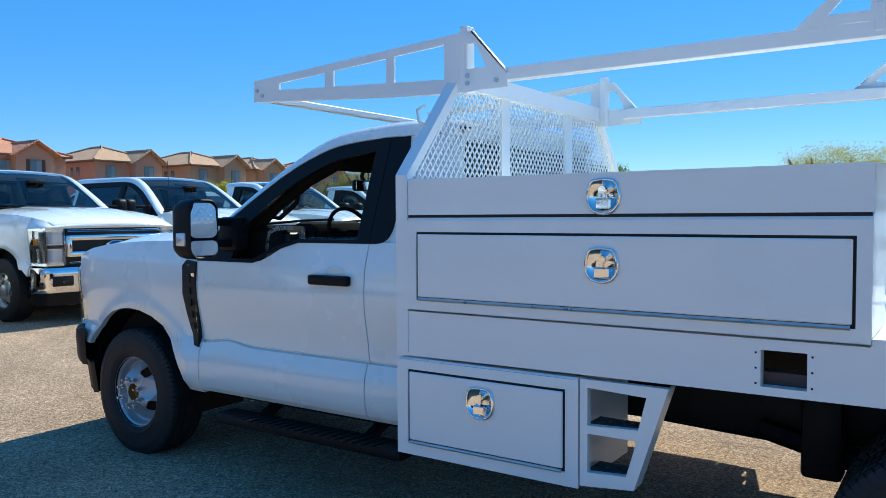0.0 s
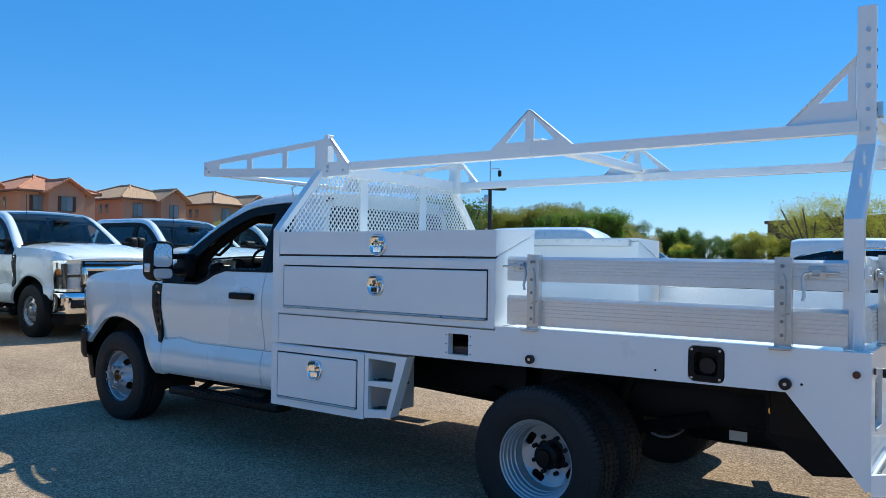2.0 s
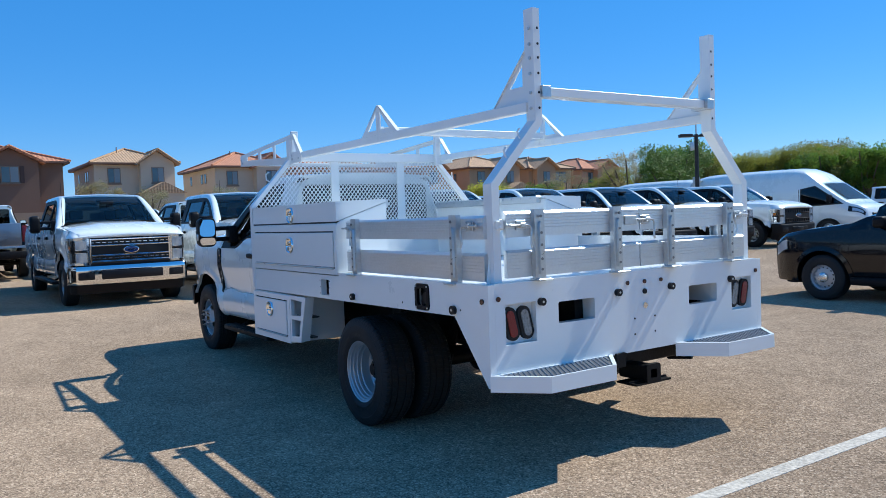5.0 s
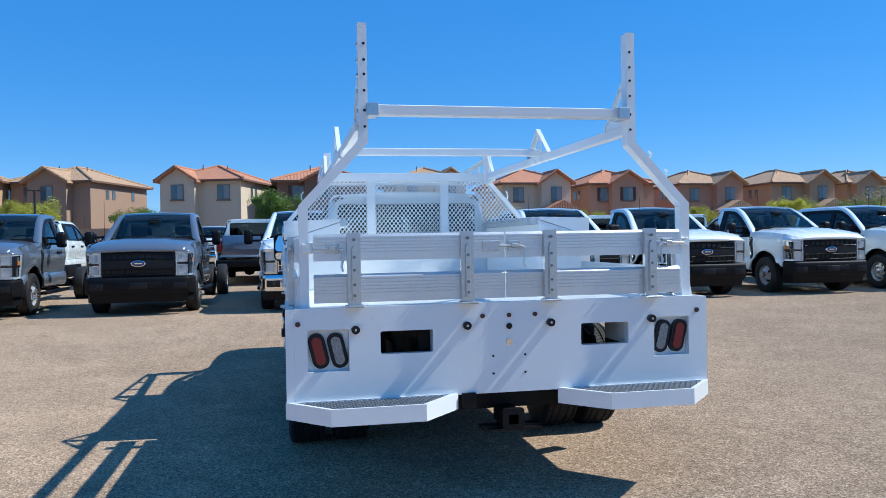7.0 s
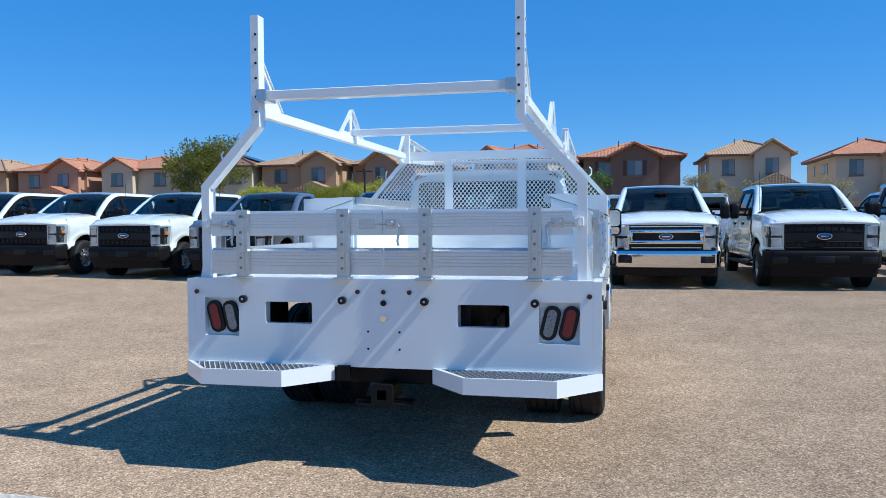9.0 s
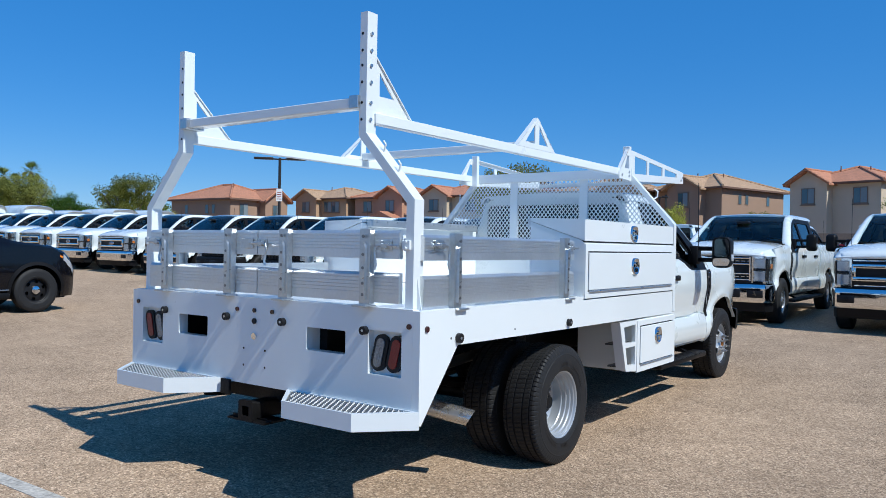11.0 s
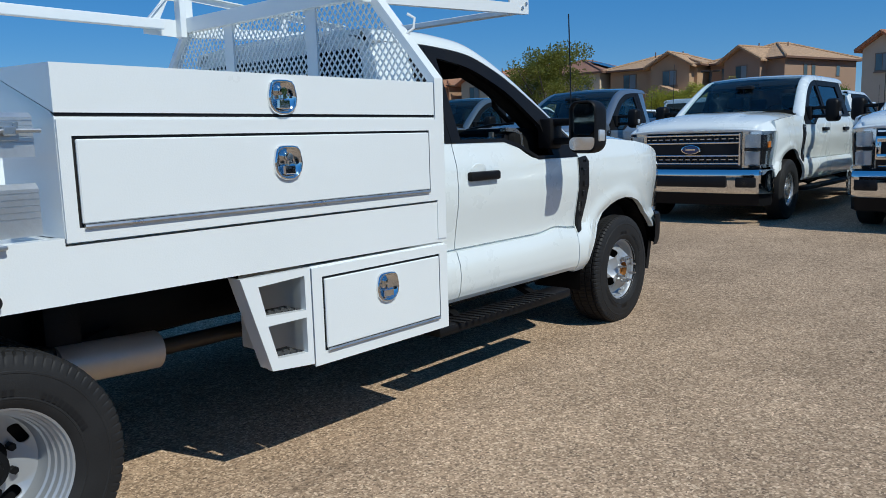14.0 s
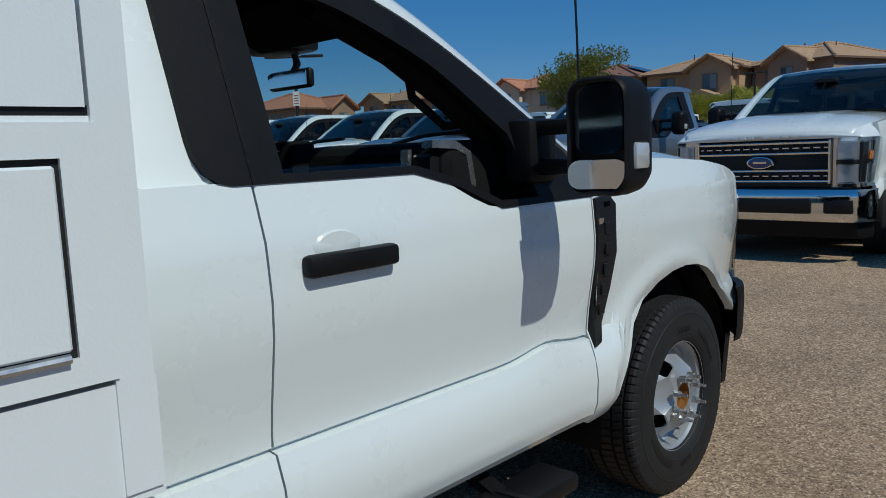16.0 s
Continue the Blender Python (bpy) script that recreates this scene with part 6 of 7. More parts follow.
        e, t = edge(x), max(curve(x, top), edge(x) + 0.012)
        rim = e + (t - e) * 0.93
        return width(x, e) + (roof_y(x) - width(x, e)) * u, e + (rim - e) * u
    for s in (1, -1):
        x_front = cowl - 0.02
        spans = ((x_front - 0.08, x_front - 1.12), (x_front - 1.20, x_front - 2.0), (x_front - 2.08, tail + 0.42))
        for x0, x1 in spans:
            if x0 - x1 < 0.2:
                continue
            def pane(i, u, x0=x0, x1=x1):
                x = x0 + (x1 - x0) * i
                y, z = upper(x, 0.06 + 0.80 * u)
                return (x, s * (y + 0.006), z)
            part("side_window", grid(steps(0, 1, 8), steps(0, 1, 4), pane, flange=0.006, inward=(0, -s, 0)), GLASST, T, "dark tinted side window", smooth=60)
        part("side_mirror", box(cowl - 0.30, cowl - 0.13, s * 0.96, s * 1.15, belt_z + 0.03, belt_z + 0.19, 0.045, seg=4), BLACKP if kind == "steel" else PLASTIC, T)
        for x in (x_front - 1.0, x_front - 1.85):
            part("door_handle", box(x - 0.09, x + 0.09, s * 0.955, s * 0.995, belt_z - 0.14, belt_z - 0.105, 0.012), BLACKP, T)
        part("sill_cladding", box(-L + ra, -ra, s * 0.90, s * 0.99, 0.25, 0.37, 0.03), PLASTIC, T, "dark grey sill cladding")
        if kind == "steel":
            part("door_strip", box(-L + ra + 0.08, -ra - 0.02, s * 0.965, s * 0.993, 0.405, 0.43, 0.008), GREYP, T, "grey strip along the doors")
        for c in (0.0, -L):
            def lip(a, u, c=c):
                r = ra - 0.012 + 0.065 * u
                x, z = c + r * math.cos(a), R + r * math.sin(a)
                return (x, s * (width(x, z) + 0.018 - 0.010 * u), z)
            part("wheel_arch", grid(steps(-0.15, math.pi + 0.15, 24), steps(0, 1, 3), lip, flange=0.05, inward=(0, -s, 0)), PLASTIC if kind == "steel" else BLACKP, T, smooth=50)
            part("wheel_house", grid(steps(0, math.pi, 14), (0.55, 0.90), lambda a, y: (c + (ra + 0.02) * math.cos(a), s * y, R + (ra + 0.02) * math.sin(a))), PLASTIC, T)
            sc = R / 0.395
            mm = Matrix.Translation((c, s * 0.855, R)) @ Matrix.Diagonal((sc, s, sc, 1))
            w = wheel("black" if kind == "steel" else "steel", T, (c, s * 0.855, R), s, False)
            for o in (w, *w.children):
                o.data.transform(Matrix.Translation((c, 0, R)) @ Matrix.Diagonal((sc, 1, sc, 1)) @ Matrix.Translation((-c, 0, -R)))
            if kind == "steel":
                part("disc", holed_disc([(0.055, 0.055), (0.10, 0.06), (0.13, 0.05), (0.18, 0.045), (0.207, 0.03)], 0.055, 0.207, 0.155, (0.05, 0.07), 6), TRIM, w, "black steel wheel disc", mm)
                part("hub_cap", lathe([(0.078, 0.056), (0.072, 0.088), (0.045, 0.098), (0.0001, 0.10)], 24), CHROME, w, "chrome hub cap", mm)
            else:
                part("disc", holed_disc([(0.055, 0.075), (0.10, 0.085), (0.135, 0.07), (0.175, 0.06), (0.207, 0.05)], 0.055, 0.207, 0.168, (0.024, 0.032), 14), STEELW, w, "silver steel wheel disc with round holes", mm)
                part("hub_cap", lathe([(0.092, 0.08), (0.085, 0.102), (0.05, 0.112), (0.0001, 0.114)], 24), ALLOY, w, m=mm)
            part("brake", lathe([(0.19, 0.0), (0.0001, 0.0)], 24), FRAMEM, w, m=mm)
        def lamp(u, v):
            x = nose - 0.34 + 0.30 * u
            z = edge(x) - (0.14 if kind == "steel" else 0.20) + (0.12 if kind == "steel" else 0.15) * v
            return (x, s * (width(x, z) + 0.008), z)
        part("headlight", grid(steps(0.15, 1, 8), steps(0, 1, 4), lamp, flange=0.02, inward=(0, -s, 0)), CLEARL, T, "clear headlight", smooth=50)
        if kind == "steel":
            part("side_marker", grid(steps(-0.10, 0.12, 3), steps(0.40, 0.72, 2), lamp, flange=0.01, inward=(0, -s, 0)), AMBER, T, "amber side marker")
        else:
            rail = hose([(cowl - 0.85, s * 0.66, curve(cowl - 0.85, top) - 0.05), (cowl - 1.05, s * 0.665, curve(cowl - 1.05, top) + 0.012), (cowl - 2.3, s * 0.66, curve(cowl - 2.3, top) + 0.012), (tail + 0.65, s * 0.64, curve(tail + 0.65, top) - 0.03)], 0.018, 8)
            part("roof_rail", rail, ALLOY, T, "silver roof rail")
    def screen(u, v):
        x0 = cowl - 0.02 + (top_at - cowl) * u
        p = curve(x0, top)
        return (x0 + 0.006, v * (roof_y(x0) - 0.05), p - 0.05 * v * v * (p - belt_z + 0.1) + 0.010)
    top_at = min((x for x, z in top if z > top[3][1] - 0.12), key=lambda x: abs(x - cowl))
    part("windshield", grid(steps(0.06, 0.97, 6), steps(-1, 1, 10), screen, flange=0.006, inward=(-0.5, 0, -0.8)), GLASST, T, "dark windshield", smooth=60)
    return T


car(at(-3.17, 8.45, 180), "black sport utility car with silver steel wheels and roof rails", [(-0.70, 1.13), (-0.15, 1.06), (0.28, 1.01), (0.60, 0.96), (0.85, 0.86)], [(-3.75, 1.02), (-3.55, 1.40), (-3.25, 1.62), (-2.3, 1.69), (-1.45, 1.68), (-1.05, 1.58), (-0.42, 1.20), (-0.15, 1.155), (0.28, 1.11), (0.60, 1.05), (0.80, 0.97), (0.87, 0.86)], 1.06, 2.8, 0.345, "silver")
car(at(-4.15, -11.87, 180), "black sport utility car with black steel wheels and chrome hub caps", [(-0.66, 1.275), (0.0, 1.22), (0.27, 1.18), (0.51, 1.08), (0.66, 0.96), (0.78, 0.80)], [(-4.05, 1.10), (-3.9, 1.45), (-3.6, 1.70), (-2.6, 1.77), (-1.75, 1.77), (-1.17, 1.70), (-0.40, 1.34), (0.0, 1.28), (0.30, 1.235), (0.56, 1.15), (0.72, 1.03), (0.80, 0.80)], 1.20, 3.02, 0.40, "steel")

# ---- houses ----
def tile_material(name, base):
    m = surface(name, base, 0.85, stain=(0.9, 0.16, 0.0), grain=(5.5, 0.38, 0.0))
    n, l = m.node_tree.nodes, m.node_tree.links
    tc = n.new("ShaderNodeTexCoord")
    geo, sep, ab1, ab2, gt, mix = (n.new("ShaderNode" + k) for k in ("NewGeometry", "SeparateXYZ", "Math", "Math", "Math", "Mix"))
    ab1.operation, ab2.operation, gt.operation = "ABSOLUTE", "ABSOLUTE", "GREATER_THAN"
    vt = n.new("ShaderNodeVectorTransform")
    vt.vector_type, vt.convert_from, vt.convert_to = "NORMAL", "WORLD", "OBJECT"
    l.new(geo.outputs["True Normal"], vt.inputs[0]), l.new(vt.outputs[0], sep.inputs[0])
    l.new(sep.outputs[0], ab1.inputs[0]), l.new(sep.outputs[1], ab2.inputs[0])
    l.new(ab1.outputs[0], gt.inputs[0]), l.new(ab2.outputs[0], gt.inputs[1])
    waves = []
    for way, sc in (("X", 0.95), ("Y", 0.95), ("Z", 2.4)):
        w = n.new("ShaderNodeTexWave")
        w.bands_direction = way
        w.inputs["Scale"].default_value, w.inputs["Distortion"].default_value, w.inputs["Detail Scale"].default_value = sc, 0.5, 3.0
        l.new(tc.outputs["Object"], w.inputs["Vector"])
        waves.append(w.outputs["Fac"])
    l.new(gt.outputs[0], mix.inputs[0]), l.new(waves[0], mix.inputs[2]), l.new(waves[1], mix.inputs[3])
    lap = n.new("ShaderNodeMath")
    lap.operation = "MULTIPLY_ADD"
    lap.inputs[1].default_value = 0.35
    l.new(waves[2], lap.inputs[0]), l.new(mix.outputs[0], lap.inputs[2])
    bump = n.new("ShaderNodeBump")
    bump.inputs["Strength"].default_value, bump.inputs["Distance"].default_value = 0.55, 0.06
    l.new(lap.outputs[0], bump.inputs["Height"]), l.new(bump.outputs[0], n["Principled BSDF"].inputs["Normal"])
    return m


TILES = [tile_material("terracotta_tile", (0.46, 0.205, 0.115)), tile_material("tan_tile", (0.42, 0.27, 0.16)), tile_material("brown_tile", (0.26, 0.13, 0.085))]
STUCCO = [surface("stucco_" + k, c, 0.9, grain=(30, 0.06, 0.3), stain=(0.6, 0.06, 0.0)) for k, c in (("tan", (0.46, 0.30, 0.18)), ("beige", (0.60, 0.49, 0.36)), ("brown", (0.34, 0.225, 0.155)), ("peach", (0.49, 0.275, 0.18)), ("sand", (0.58, 0.36, 0.20)), ("chocolate", (0.20, 0.12, 0.085)))]
FASCIA = surface("brown_fascia", (0.16, 0.09, 0.06), 0.7, stain=(1, 0.1, 0))
HWIN = surface("house_window_glass", (0.07, 0.12, 0.15), 0.08, stain=(0.8, 0.3, 0.05), spec=0.8)
HFRAME = surface("brown_window_frame", (0.22, 0.155, 0.11), 0.6, stain=(2, 0.05, 0))
HBLIND = surface("window_blind", (0.20, 0.25, 0.27), 0.35, grain=(14, 0.15, 0), spec=0.8)
SHUT = surface("brown_shutter", (0.08, 0.045, 0.035), 0.7, grain=(20, 0.1, 0))
SOLAR = surface("solar_panel", (0.012, 0.016, 0.03), 0.15, coat=0.5, stain=(2, 0.2, 0.03))


def house(m, kind, wallm, tilem, label, solar=False, shutters=False):
    """Front towards +x, x = 0 at the front wall; 9 m wide."""
    T = thing("house", m, label, "house", "row of houses")
    w, d, e, r = 4.55, 11.0, 5.75, 7.40
    part("wall", box(-d, 0, -w, w, -0.6, e), wallm, T, "stucco house wall")
    o = 0.55
    def hip(x0, x1, y0, y1, z0, z1, ridge):
        b = bmesh.new()
        P = [(x0, y0, z0), (x1, y0, z0), (x1, y1, z0), (x0, y1, z0)]
        if ridge == "x":
            h = (y1 - y0) / 2
            R = [(x0 + h, (y0 + y1) / 2, z1), (x1 - h, (y0 + y1) / 2, z1)]
        else:
            h = (x1 - x0) / 2
            R = [((x0 + x1) / 2, y0 + h, z1), ((x0 + x1) / 2, y1 - h, z1)]
        v = [b.verts.new(p) for p in P + R]
        for f in ((0, 1, 5, 4), (1, 2, 5), (2, 3, 4, 5), (3, 0, 4)) if ridge == "x" else ((0, 1, 4), (1, 2, 5, 4), (2, 3, 5), (3, 0, 4, 5)):
            b.faces.new([v[i] for i in f])
        b.faces.new([v[i] for i in (3, 2, 1, 0)])
        return b
    part("roof", hip(-d - o, o, -w - o, w + o, e - 0.05, r, "x"), tilem, T, "tiled hip roof", smooth=10)
    caps = bmesh.new()
    hw = w + o
    for xr, xe in ((-d - o + hw, -d - o), (o - hw, o)):
        for sg in (1, -1):
            hose([(xr, 0, r + 0.03), (xe, sg * hw, e - 0.02)], 0.13, 6, caps)
    hose([(-d - o + hw, 0, r + 0.03), (o - hw, 0, r + 0.03)], 0.13, 6, caps)
    part("ridge_tiles", caps, tilem, T, "rounded ridge tiles")
    fs = bmesh.new()
    box(-d - o, o, -w - o, w + o, e - 0.22, e - 0.05, 0, fs)
    part("fascia", fs, FASCIA, T)
    g0 = {0: 0.3, 1: -3.9, 2: -1.9, 3: -4.1}[kind]
    gw = 3.9 if kind != 2 else 4.4
    # projecting bay with a gable
    part("bay_wall", plate([(g0, -0.6), (g0 + gw, -0.6), (g0 + gw, e - 0.1), (g0 + gw / 2, e + 0.95), (g0, e - 0.1)], [], 1.2, lambda a, b, c: (1.0 - c, a, b)), wallm, T)
    gb = bmesh.new()
    ym, zt = g0 + gw / 2, e + 1.15
    for s in (1, -1):
        tube([(-2.6, ym + s * (gw / 2 + 0.5), e - 0.28), (1.5, ym + s * (gw / 2 + 0.5), e - 0.28)], 0.02, 0.02, gb)
        q = [(1.5, ym, zt), (-3.2, ym, zt), (-3.2, ym + s * (gw / 2 + 0.5), e - 0.22), (1.5, ym + s * (gw / 2 + 0.5), e - 0.22)]
        top = [gb.verts.new(p) for p in q]
        low = [gb.verts.new((p[0], p[1], p[2] - 0.14)) for p in q]
        gb.faces.new(top), gb.faces.new(low)
        for i in range(4):
            gb.faces.new((top[i], top[(i + 1) % 4], low[(i + 1) % 4], low[i]))
    part("gable_roof", gb, tilem, T, "tiled gable roof", smooth=10)
    rake = bmesh.new()
    for s in (1, -1):
        hose([(1.46, ym, zt + 0.03), (1.46, ym + s * (gw / 2 + 0.5), e - 0.18)], 0.11, 6, rake)
    hose([(1.46, ym, zt + 0.03), (-3.1, ym, zt + 0.03)], 0.11, 6, rake)
    part("rake_tiles", rake, tilem, T)
    wins = [(1.0, g0 + gw / 2, 4.5), (0.0, -2.4 if g0 + gw / 2 > 0 else 2.6, 4.5)]
    if kind == 1:
        wins += [(0.0, 1.2, 4.5)]
    for x, y, z in wins:
        f = part("window", box(x - 0.05, x + 0.05, y - 0.72, y + 0.72, z - 0.72, z + 0.72), HFRAME, T, "window with brown frame")
        part("pane", box(x + 0.03, x + 0.06, y - 0.63, y - 0.03, z - 0.63, z + 0.63), HWIN, f)
        part("pane", box(x + 0.03, x + 0.06, y + 0.03, y + 0.63, z - 0.63, z + 0.63), HBLIND, f)
        part("sill", box(x - 0.02, x + 0.12, y - 0.80, y + 0.80, z - 0.84, z - 0.72), HFRAME, f)
        if shutters:
            for s in (1, -1):
                part("shutter", box(x - 0.02, x + 0.07, y + s * 0.76, y + s * 1.08, z - 0.72, z + 0.72), SHUT, f)
    for s in (1, -1):
        for x in (-3.0, -4.2, -8.0):
            f = part("window", box(x - 0.3, x + 0.3, s * (w - 0.05), s * (w + 0.04), 4.1, 5.1), HFRAME, T)
            part("pane", box(x - 0.24, x + 0.24, s * (w + 0.02), s * (w + 0.05), 4.16, 5.04), HWIN, f)
    # lower porch roof
    lr = plate([(-0.3, 2.7), (w + 0.3, 2.7), (w / 2, 3.75)], [], 3.2, lambda a, b, c: (3.2 - c, a, b)) if kind == 0 else None
    if kind == 0:
        part("porch_roof", lr, tilem, T)
        part("porch_wall", box(0.0, 3.0, 0.0, w, -0.6, 2.7), wallm, T)
    for x, y in ((-5.0, 0.9), (-3.2, -1.2)):
        part("vent_pipe", rod((x, y, e + 0.8), (x, y, r + 0.08), 0.06, 8), FASCIA, T)
    if solar:
        part("solar_panel", plate([(0.6, 0.5), (3.4, 0.5), (3.4, 2.8), (0.6, 2.8)], [], 0.05, lambda a, b, c: (-2.6 - a * 1.2, 0.5 + b * 1.35, r - 0.02 - (0.5 + b * 1.35) * (r - e) / (w + o) + 0.16 + c)), SOLAR, T)
    return T


HX = -72.5
HZ = 1.5
HOUSES = [(-72.0, 1, 0, 1), (-62.0, 0, 3, 0), (-51.3, 3, 1, 0), (-41.3, 3, 1, 2), (-31.4, 0, 0, 1), (-21.6, 2, 2, 1), (-8.0, 3, 1, 0), (2.6, 2, 5, 0), (13.5, 0, 1, 1), (24.2, 0, 1, 0), (34.0, 2, 3, 0), (44.8, 0, 3, 1), (55.0, 0, 0, 1), (65.0, 1, 0, 1), (75.0, 2, 3, 0)]
for i, (y, kind, sm, tm) in enumerate(HOUSES):
    tint = ("tan", "beige", "brown", "peach", "sand", "dark brown")[sm]
    roof = ("terracotta", "tan", "brown")[tm]
    m = pose(HX - (i % 3) * 0.8, y, HZ + (0.45 if y < 20 else 0.1))
    if i in (5, 6):
        m = m @ pose(0, -1.0, 0, 0, 0, -17) @ Matrix.Diagonal((1, 0.86, 1, 1))
    elif i > 7:
        m = m @ Matrix.Diagonal((1, 0.80, 1, 1))
    house(m, kind, STUCCO[sm], TILES[tm], f"two-storey {tint} stucco house with {roof} tile roof", solar=i in (3, 9), shutters=i in (7, 10))
house(pose(-66.6, -78.0, 0, 0, 0, 90) @ Matrix.Diagonal((1.15, 1.0, 1.27, 1)), 0, STUCCO[2], TILES[0], "two-storey brown stucco house with terracotta tile roof beyond the lot")

# ---- boundary wall, dark building, lamp posts ----
BLOCK = surface("tan_block_wall", (0.34, 0.24, 0.17), 0.9, grain=(8, 0.1, 0.3), stain=(0.5, 0.1, 0))
tagged(part("terrace", box(-110, -65.0, -78, 100, -0.2, HZ + 0.1), GROUND, None), "raised tan ground under the houses", "ground", kind="structure")
tagged(part("block_wall", box(-65.2, -65.0, -70, 90, 0, 3.0), BLOCK, None), "long tan block boundary wall before the houses", "wall", kind="structure")
BRICKD = surface("dark_brown_facade", (0.07, 0.05, 0.045), 0.85, grain=(6, 0.12, 0.2), stain=(0.4, 0.1, 0))
bd = thing("commercial_building", pose(-17.5, 71.2, 0, 0, 0, -36), "low dark brown commercial building behind the lot", "building")
part("wall", box(0, 34, 0, 18, 0, 5.0), BRICKD, bd)
part("parapet", box(-0.2, 34.2, -0.2, 18.2, 5.0, 5.3), FASCIA, bd)
part("tall_wall", box(15, 34, -0.8, 14, 0, 5.9), BRICKD, bd)
part("tall_parapet", box(14.9, 34.1, -0.9, 14.1, 5.9, 6.15), FASCIA, bd)
for i in range(5):
    part("window", box(2 + i * 2.6, 3.6 + i * 2.6, -0.06, 0.02, 1.2, 3.0), HWIN, bd)

POLE = surface("dark_bronze_pole", (0.035, 0.03, 0.028), 0.5, 0.4, stain=(2, 0.2, 0.1))


def lamp_post(m, h, label, span=1.38, sign=False, cameras=False):
    T = thing("lamp_post", m, label, "lamp post", "lot lamp posts")
    part("pole", rod((0, 0, 0), (0, 0, h), 0.09, 12, r2=0.075), POLE, T)
    part("base", rod((0, 0, 0), (0, 0, 0.75), 0.28, 16), surface("concrete_base", (0.42, 0.40, 0.37), 0.9, grain=(12, 0.1, 0.3)), T)
    for s in (1, -1):
        a = part("arm", rod((0, 0, h - 0.08), (0, s * span * 0.3, h - 0.05), 0.04, 8), POLE, T)
        part("lamp_head", box(-0.16, 0.16, s * span * 0.25, s * span, h - 0.10, h + 0.02, 0.03), POLE, a)
    if sign:
        part("sign", box(0.10, 0.12, -0.16, 0.16, 3.14, 3.82), STICKER, T, "white sign plate")
        for i in range(4):
            part("sign_bar", box(0.121, 0.124, -0.11, 0.11, 3.24 + i * 0.12, 3.28 + i * 0.12), RED, T)
    if cameras:
        part("mast", rod((0, 0, h), (0, 0, h + 1.35), 0.03, 8), GALV, T)
        part("junction_box", box(-0.10, 0.10, -0.24, -0.10, h - 0.62, h - 0.30, 0.02), GALV, T, "grey junction box")
        part("camera_box", box(-0.08, 0.08, -0.08, 0.08, h + 1.15, h + 1.40, 0.03), STICKER, T, "white camera")
        part("spot_camera", box(-0.06, 0.06, 0.12, 0.30, h + 1.10, h + 1.22, 0.03), STICKER, T, "white camera")
        part("camera_arm", rod((0, 0, h + 0.75), (0, 0.42, h + 0.78), 0.02, 8), GALV, T)
        part("camera_dome", box(-0.07, 0.07, 0.34, 0.48, h + 0.45, h + 0.72, 0.06, seg=3), TRIM, T, "black dome camera")
        part("sign_plate", box(-0.11, -0.09, -0.14, 0.14, 1.9, 2.5), STICKER, T, "white plate on the pole")
    return T


lamp_post(at(-16.4, 21.6, -35), 4.15, "dark bronze lamp post with cameras on a mast", span=0.66, cameras=True)
lamp_post(at(-26.0, -28.7, 45), 5.5, "dark bronze lamp post with a white sign", sign=True)
lamp_post(at(-57.0, -19.0, 15), 5.0, "dark bronze lamp post before the houses", span=0.66)

# ---- trees ----
def leaf_material(name, c):
    m = surface(name, c, 0.65, vary=0.18, grain=(2.2, 0.35, 0))
    n, l = m.node_tree.nodes, m.node_tree.links
    b = n["Principled BSDF"]
    tr, mix = n.new("ShaderNodeBsdfTranslucent"), n.new("ShaderNodeMixShader")
    l.new(b.inputs["Base Color"].links[0].from_socket, tr.inputs[0])
    mix.inputs[0].default_value = 0.5
    l.new(b.outputs[0], mix.inputs[1]), l.new(tr.outputs[0], mix.inputs[2]), l.new(mix.outputs[0], n["Material Output"].inputs[0])
    return m


LEAF = [leaf_material("leaf_" + k, c) for k, c in (("green", (0.125, 0.215, 0.035)), ("yellow", (0.37, 0.37, 0.06)), ("olive", (0.25, 0.26, 0.05)), ("dusty", (0.33, 0.29, 0.15)), ("palm", (0.24, 0.30, 0.07)))]
BARK = surface("bark", (0.11, 0.085, 0.065), 0.9, grain=(14, 0.2, 0.5), stain=(2, 0.2, 0))


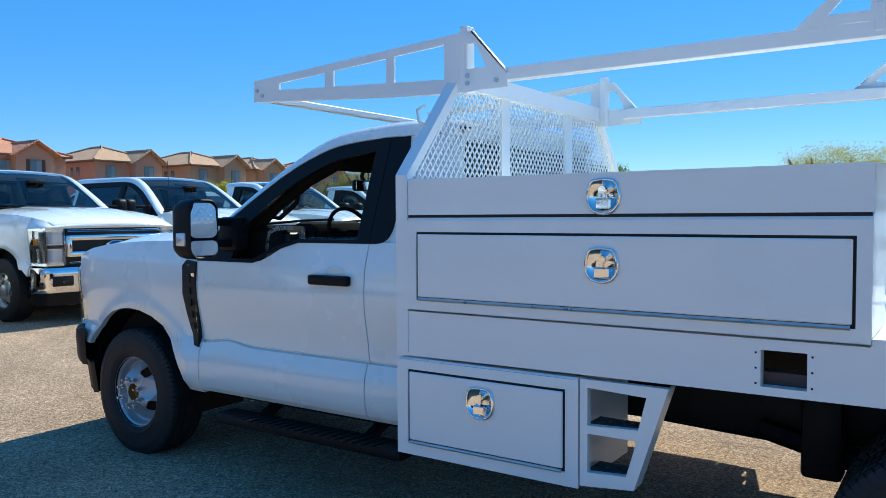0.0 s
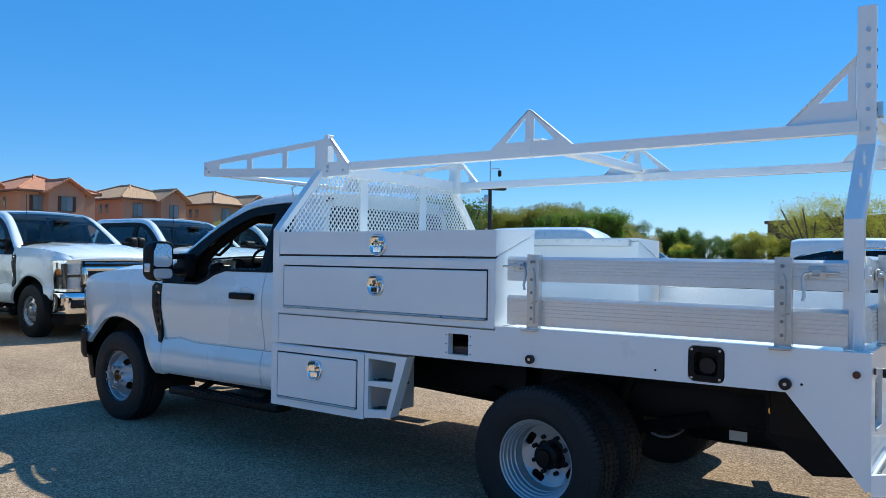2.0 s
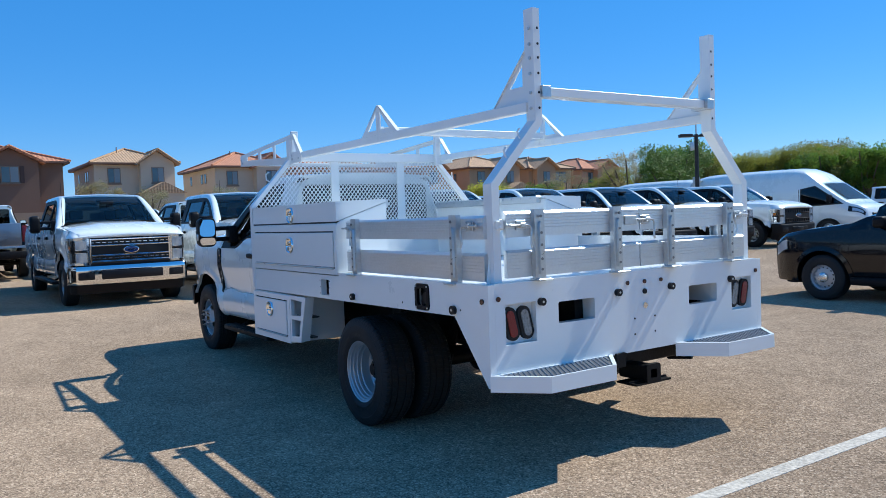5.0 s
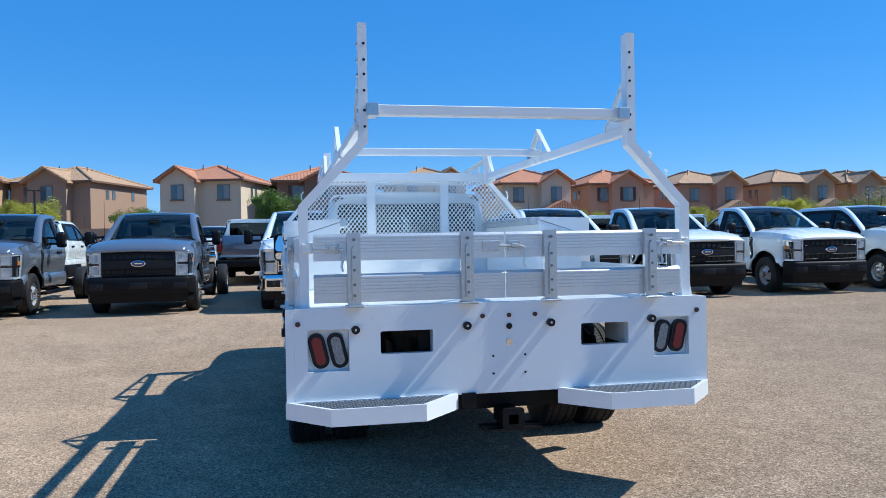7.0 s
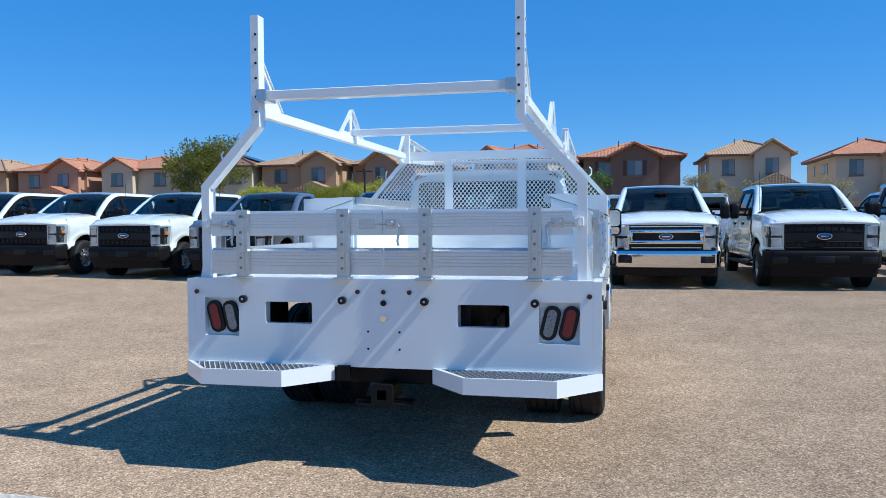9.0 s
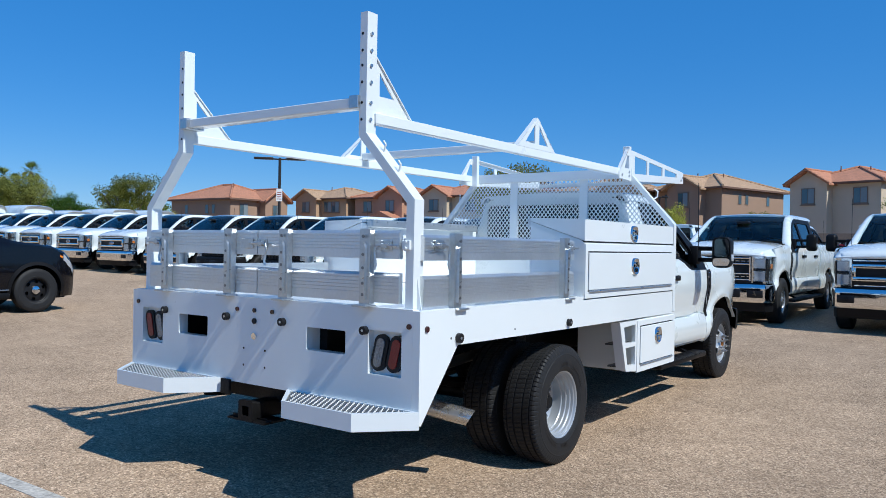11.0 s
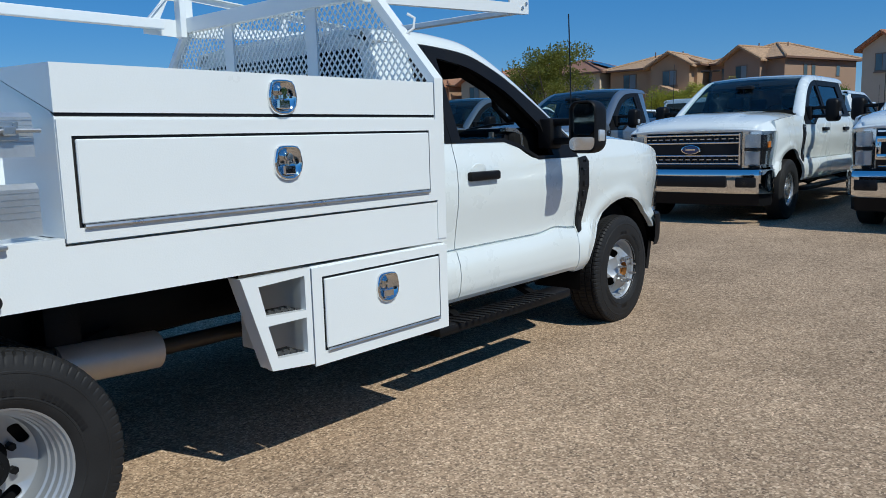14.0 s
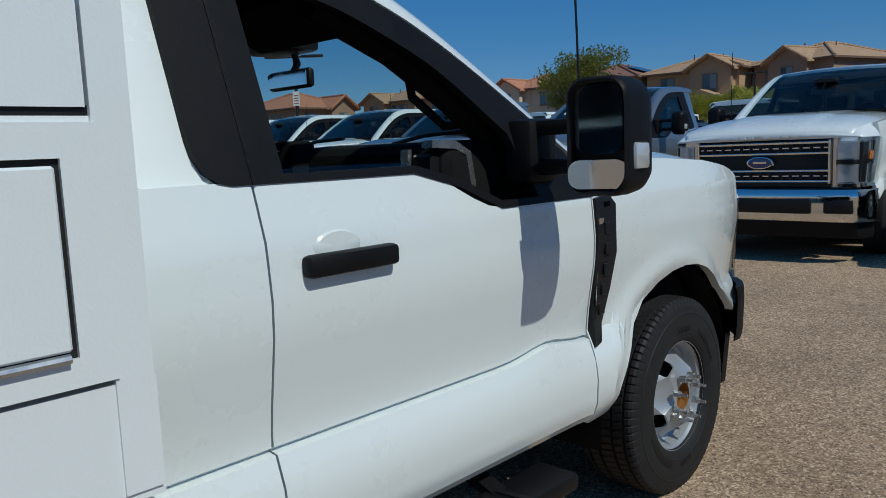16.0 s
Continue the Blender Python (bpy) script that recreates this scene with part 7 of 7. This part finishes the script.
def tree(seed, h, w, leafm, label, dense=1.0, leaf=0.14, name="tree"):
    rnd = random.Random(seed)
    T = thing(name, Matrix(), label, "tree", "trees beyond the lot")
    tr = hose([(0, 0, 0), (0.1, 0.05, h * 0.2), (0.0, 0.15, h * 0.42)], 0.14, 8)
    tips = []
    for i in range(9):
        a = rnd.uniform(0, 6.28)
        rr = w * rnd.uniform(0.35, 0.8)
        tip_ = Vector((rr * math.cos(a), rr * math.sin(a), h * rnd.uniform(0.5, 0.88)))
        tips.append(tip_)
        mid = Vector((tip_.x * 0.4, tip_.y * 0.4, h * 0.45))
        hose([(0, 0.1, h * rnd.uniform(0.2, 0.4)), mid, tip_], 0.05, 5, tr)
    part("trunk", tr, BARK, T)
    cl = tips + [Vector((rnd.uniform(-1, 1) * w * 0.6, rnd.uniform(-1, 1) * w * 0.6, h * rnd.uniform(0.30, 0.92))) for _ in range(38)]
    V, F = [], []
    for c in cl:
        R = w * rnd.uniform(0.15, 0.30)
        for _ in range(int(200 * dense)):
            d = Vector((rnd.gauss(0, 1), rnd.gauss(0, 1), rnd.gauss(0, 0.75))).normalized() * R * rnd.uniform(0.1, 1.0) ** 0.6
            p = c + d
            u = Vector((rnd.gauss(0, 1), rnd.gauss(0, 1), rnd.gauss(0, 1))).normalized()
            v = u.orthogonal().normalized()
            s = leaf * rnd.uniform(0.5, 1.2)
            k = len(V)
            V += [p - u * s, p + v * s * 0.5, p + u * s, p - v * s * 0.5]
            F.append((k, k + 1, k + 2, k + 3))
    me = bpy.data.meshes.new("crown")
    me.from_pydata([tuple(v) for v in V], [], F)
    me.materials.append(leafm)
    cr = new("crown", me)
    cr.parent = T
    return T


def palm(seed, h):
    rnd = random.Random(seed)
    T = thing("palm_tree", Matrix(), "tall fan palm with a shaggy skirt of dead fronds", "palm tree", "palms beyond the lot")
    part("trunk", rod((0, 0, 0), (0, 0, h), 0.26, 10, r2=0.17), BARK, T)
    V, F = [], []
    for i in range(46):
        a, el = rnd.uniform(0, 6.28), rnd.uniform(-0.9, 1.3)
        d = Vector((math.cos(a) * math.cos(el), math.sin(a) * math.cos(el), math.sin(el)))
        c = Vector((0, 0, h)) + d * 1.0
        s1 = d.cross(Vector((0, 0, 1))).normalized()
        for j in range(-4, 5):
            dd = (d + s1 * j * 0.16).normalized()
            e2 = c + dd * 1.25 + Vector((0, 0, -0.12 * abs(j)))
            n = dd.cross(s1).normalized()
            k = len(V)
            V += [c - s1 * 0.09, e2, c + s1 * 0.10, c - d * 0.9]
            F += [(k, k + 1, k + 2), (k, k + 2, k + 3)]
    me = bpy.data.meshes.new("fronds")
    me.from_pydata([tuple(v) for v in V], [], F)
    me.materials.append(LEAF[4])
    fr = new("fronds", me)
    fr.parent = T
    sk = bmesh.new()
    for i in range(60):
        a = rnd.uniform(0, 6.28)
        z0 = h - rnd.uniform(0.0, 1.6)
        tube([(0.2 * math.cos(a), 0.2 * math.sin(a), z0), (0.55 * math.cos(a), 0.55 * math.sin(a), z0 - 0.8)], 0.14, 0.01, sk)
    part("dead_skirt", sk, surface("dead_frond", (0.22, 0.16, 0.09), 0.9, grain=(9, 0.2, 0)), T)
    return T


kinds = [tree(1, 6.2, 2.9, LEAF[0], "round green mesquite tree beyond the lot", 1.7, 0.10), tree(2, 5.4, 2.6, LEAF[1], "yellow-green palo verde tree beyond the lot", 1.5, 0.09), tree(3, 7.6, 3.4, LEAF[2], "tall olive-green desert tree beyond the lot", 1.7, 0.10), tree(4, 5.6, 2.6, LEAF[3], "sparse dusty desert tree beyond the lot", 0.8, 0.075), tree(6, 5.6, 2.9, LEAF[1], "airy yellow-green palo verde tree before a dark building", 0.85, 0.05)]
rnd = random.Random(5)
spots = []
# along the houses
for y, k in ((-36.4, 2), (-31, 1), (-24.5, 1), (-13.2, 0), (-1.5, 0), (8.5, 3), (12.0, 3), (17.8, 3), (26.5, 1), (37, 1), (46, 1), (48, 1), (56, 1), (66, 0)):
    spots.append((k, -63.0 + rnd.uniform(-0.8, 0.8), y, 1.25 if y == -36.4 else rnd.uniform(0.75, 1.0)))
# a green belt on the +y side
for i in range(46):
    spots.append((rnd.choice((0, 0, 2, 0, 1)), -62 + i * 1.7 + rnd.uniform(-1, 1), 56 + rnd.uniform(-4, 5) + max(0, i - 14) * 0.5, rnd.uniform(0.58, 0.82) if i < 23 else rnd.uniform(0.42, 0.62)))
spots += [(1, -60.8, -20.3, 0.98), (0, -21.0, 25.9, 0.74), (2, -24.0, 52.0, 0.60), (3, -46.0, 50.0, 1.25), (3, -44.0, 40.0, 0.9), (2, -30.6, 56.0, 0.85), (1, -29.0, 57.5, 1.05), (4, -8.6, 44.0, 1.0), (4, -6.2, 45.0, 0.98), (4, -4.6, 44.0, 0.86), (3, -19.5, 46.0, 0.6), (1, -21.5, 52.0, 0.5)]
for i in range(12):
    k = rnd.choice((0, 2, 0))
    spots.append((k, -42 + 1.6 * i, 50 + rnd.uniform(-1.5, 1.5), (rnd.uniform(0.84, 0.98) + (0.15 if i < 4 else 0)) * (0.8 if k == 2 else 1)))
for i in range(30):
    spots.append((rnd.choice((0, 2, 0, 1)), -60 + i * 2.1 + rnd.uniform(-1, 1), 65 + rnd.uniform(-3, 3), rnd.uniform(0.6, 0.8)))
# far on the -y side
for i in range(46):
    a = radians(236.5 + i * 1.0)
    R = 84 + rnd.uniform(-8, 14)
    spots.append((rnd.choice((0, 1, 2, 1, 1, 2)), R * math.cos(a), R * math.sin(a), rnd.uniform(0.8, 1.15)))
for i in range(9):
    a = radians(218 + i * 2.3)
    spots.append((rnd.choice((0, 1)), 62 * math.cos(a), 62 * math.sin(a), rnd.uniform(0.42, 0.6)))
for i, (k, x, y, s) in enumerate(spots):
    m = Matrix.Translation((x, y, 0)) @ pose(0, 0, 0, 0, 0, rnd.uniform(0, 360)) @ Matrix.Diagonal((s, s, s, 1))
    c = copy_thing(kinds[k], m)
    c.matrix_basis = m
for i, k in enumerate(kinds):
    k.matrix_basis = pose(-66 - i, 78 + i * 6, 0)
pa = palm(9, 14.2)
for i, (a, R, top) in enumerate(((-110.66, 150, 14.7), (-112.1, 158, 13.0), (-114.2, 152, 13.7), (-114.9, 150, 12.6), (-115.74, 148, 14.5), (-108.9, 155, 13.6))):
    k = top / 16.1
    m = Matrix.Translation((2.6 + R * math.cos(radians(a)), 3.94 + R * math.sin(radians(a)), 0)) @ pose(0, 0, 0, 0, 0, 67 * i) @ Matrix.Diagonal((k, k, k, 1))
    if i:
        c = copy_thing(pa, m)
        c.matrix_basis = m
    else:
        pa.matrix_basis = m
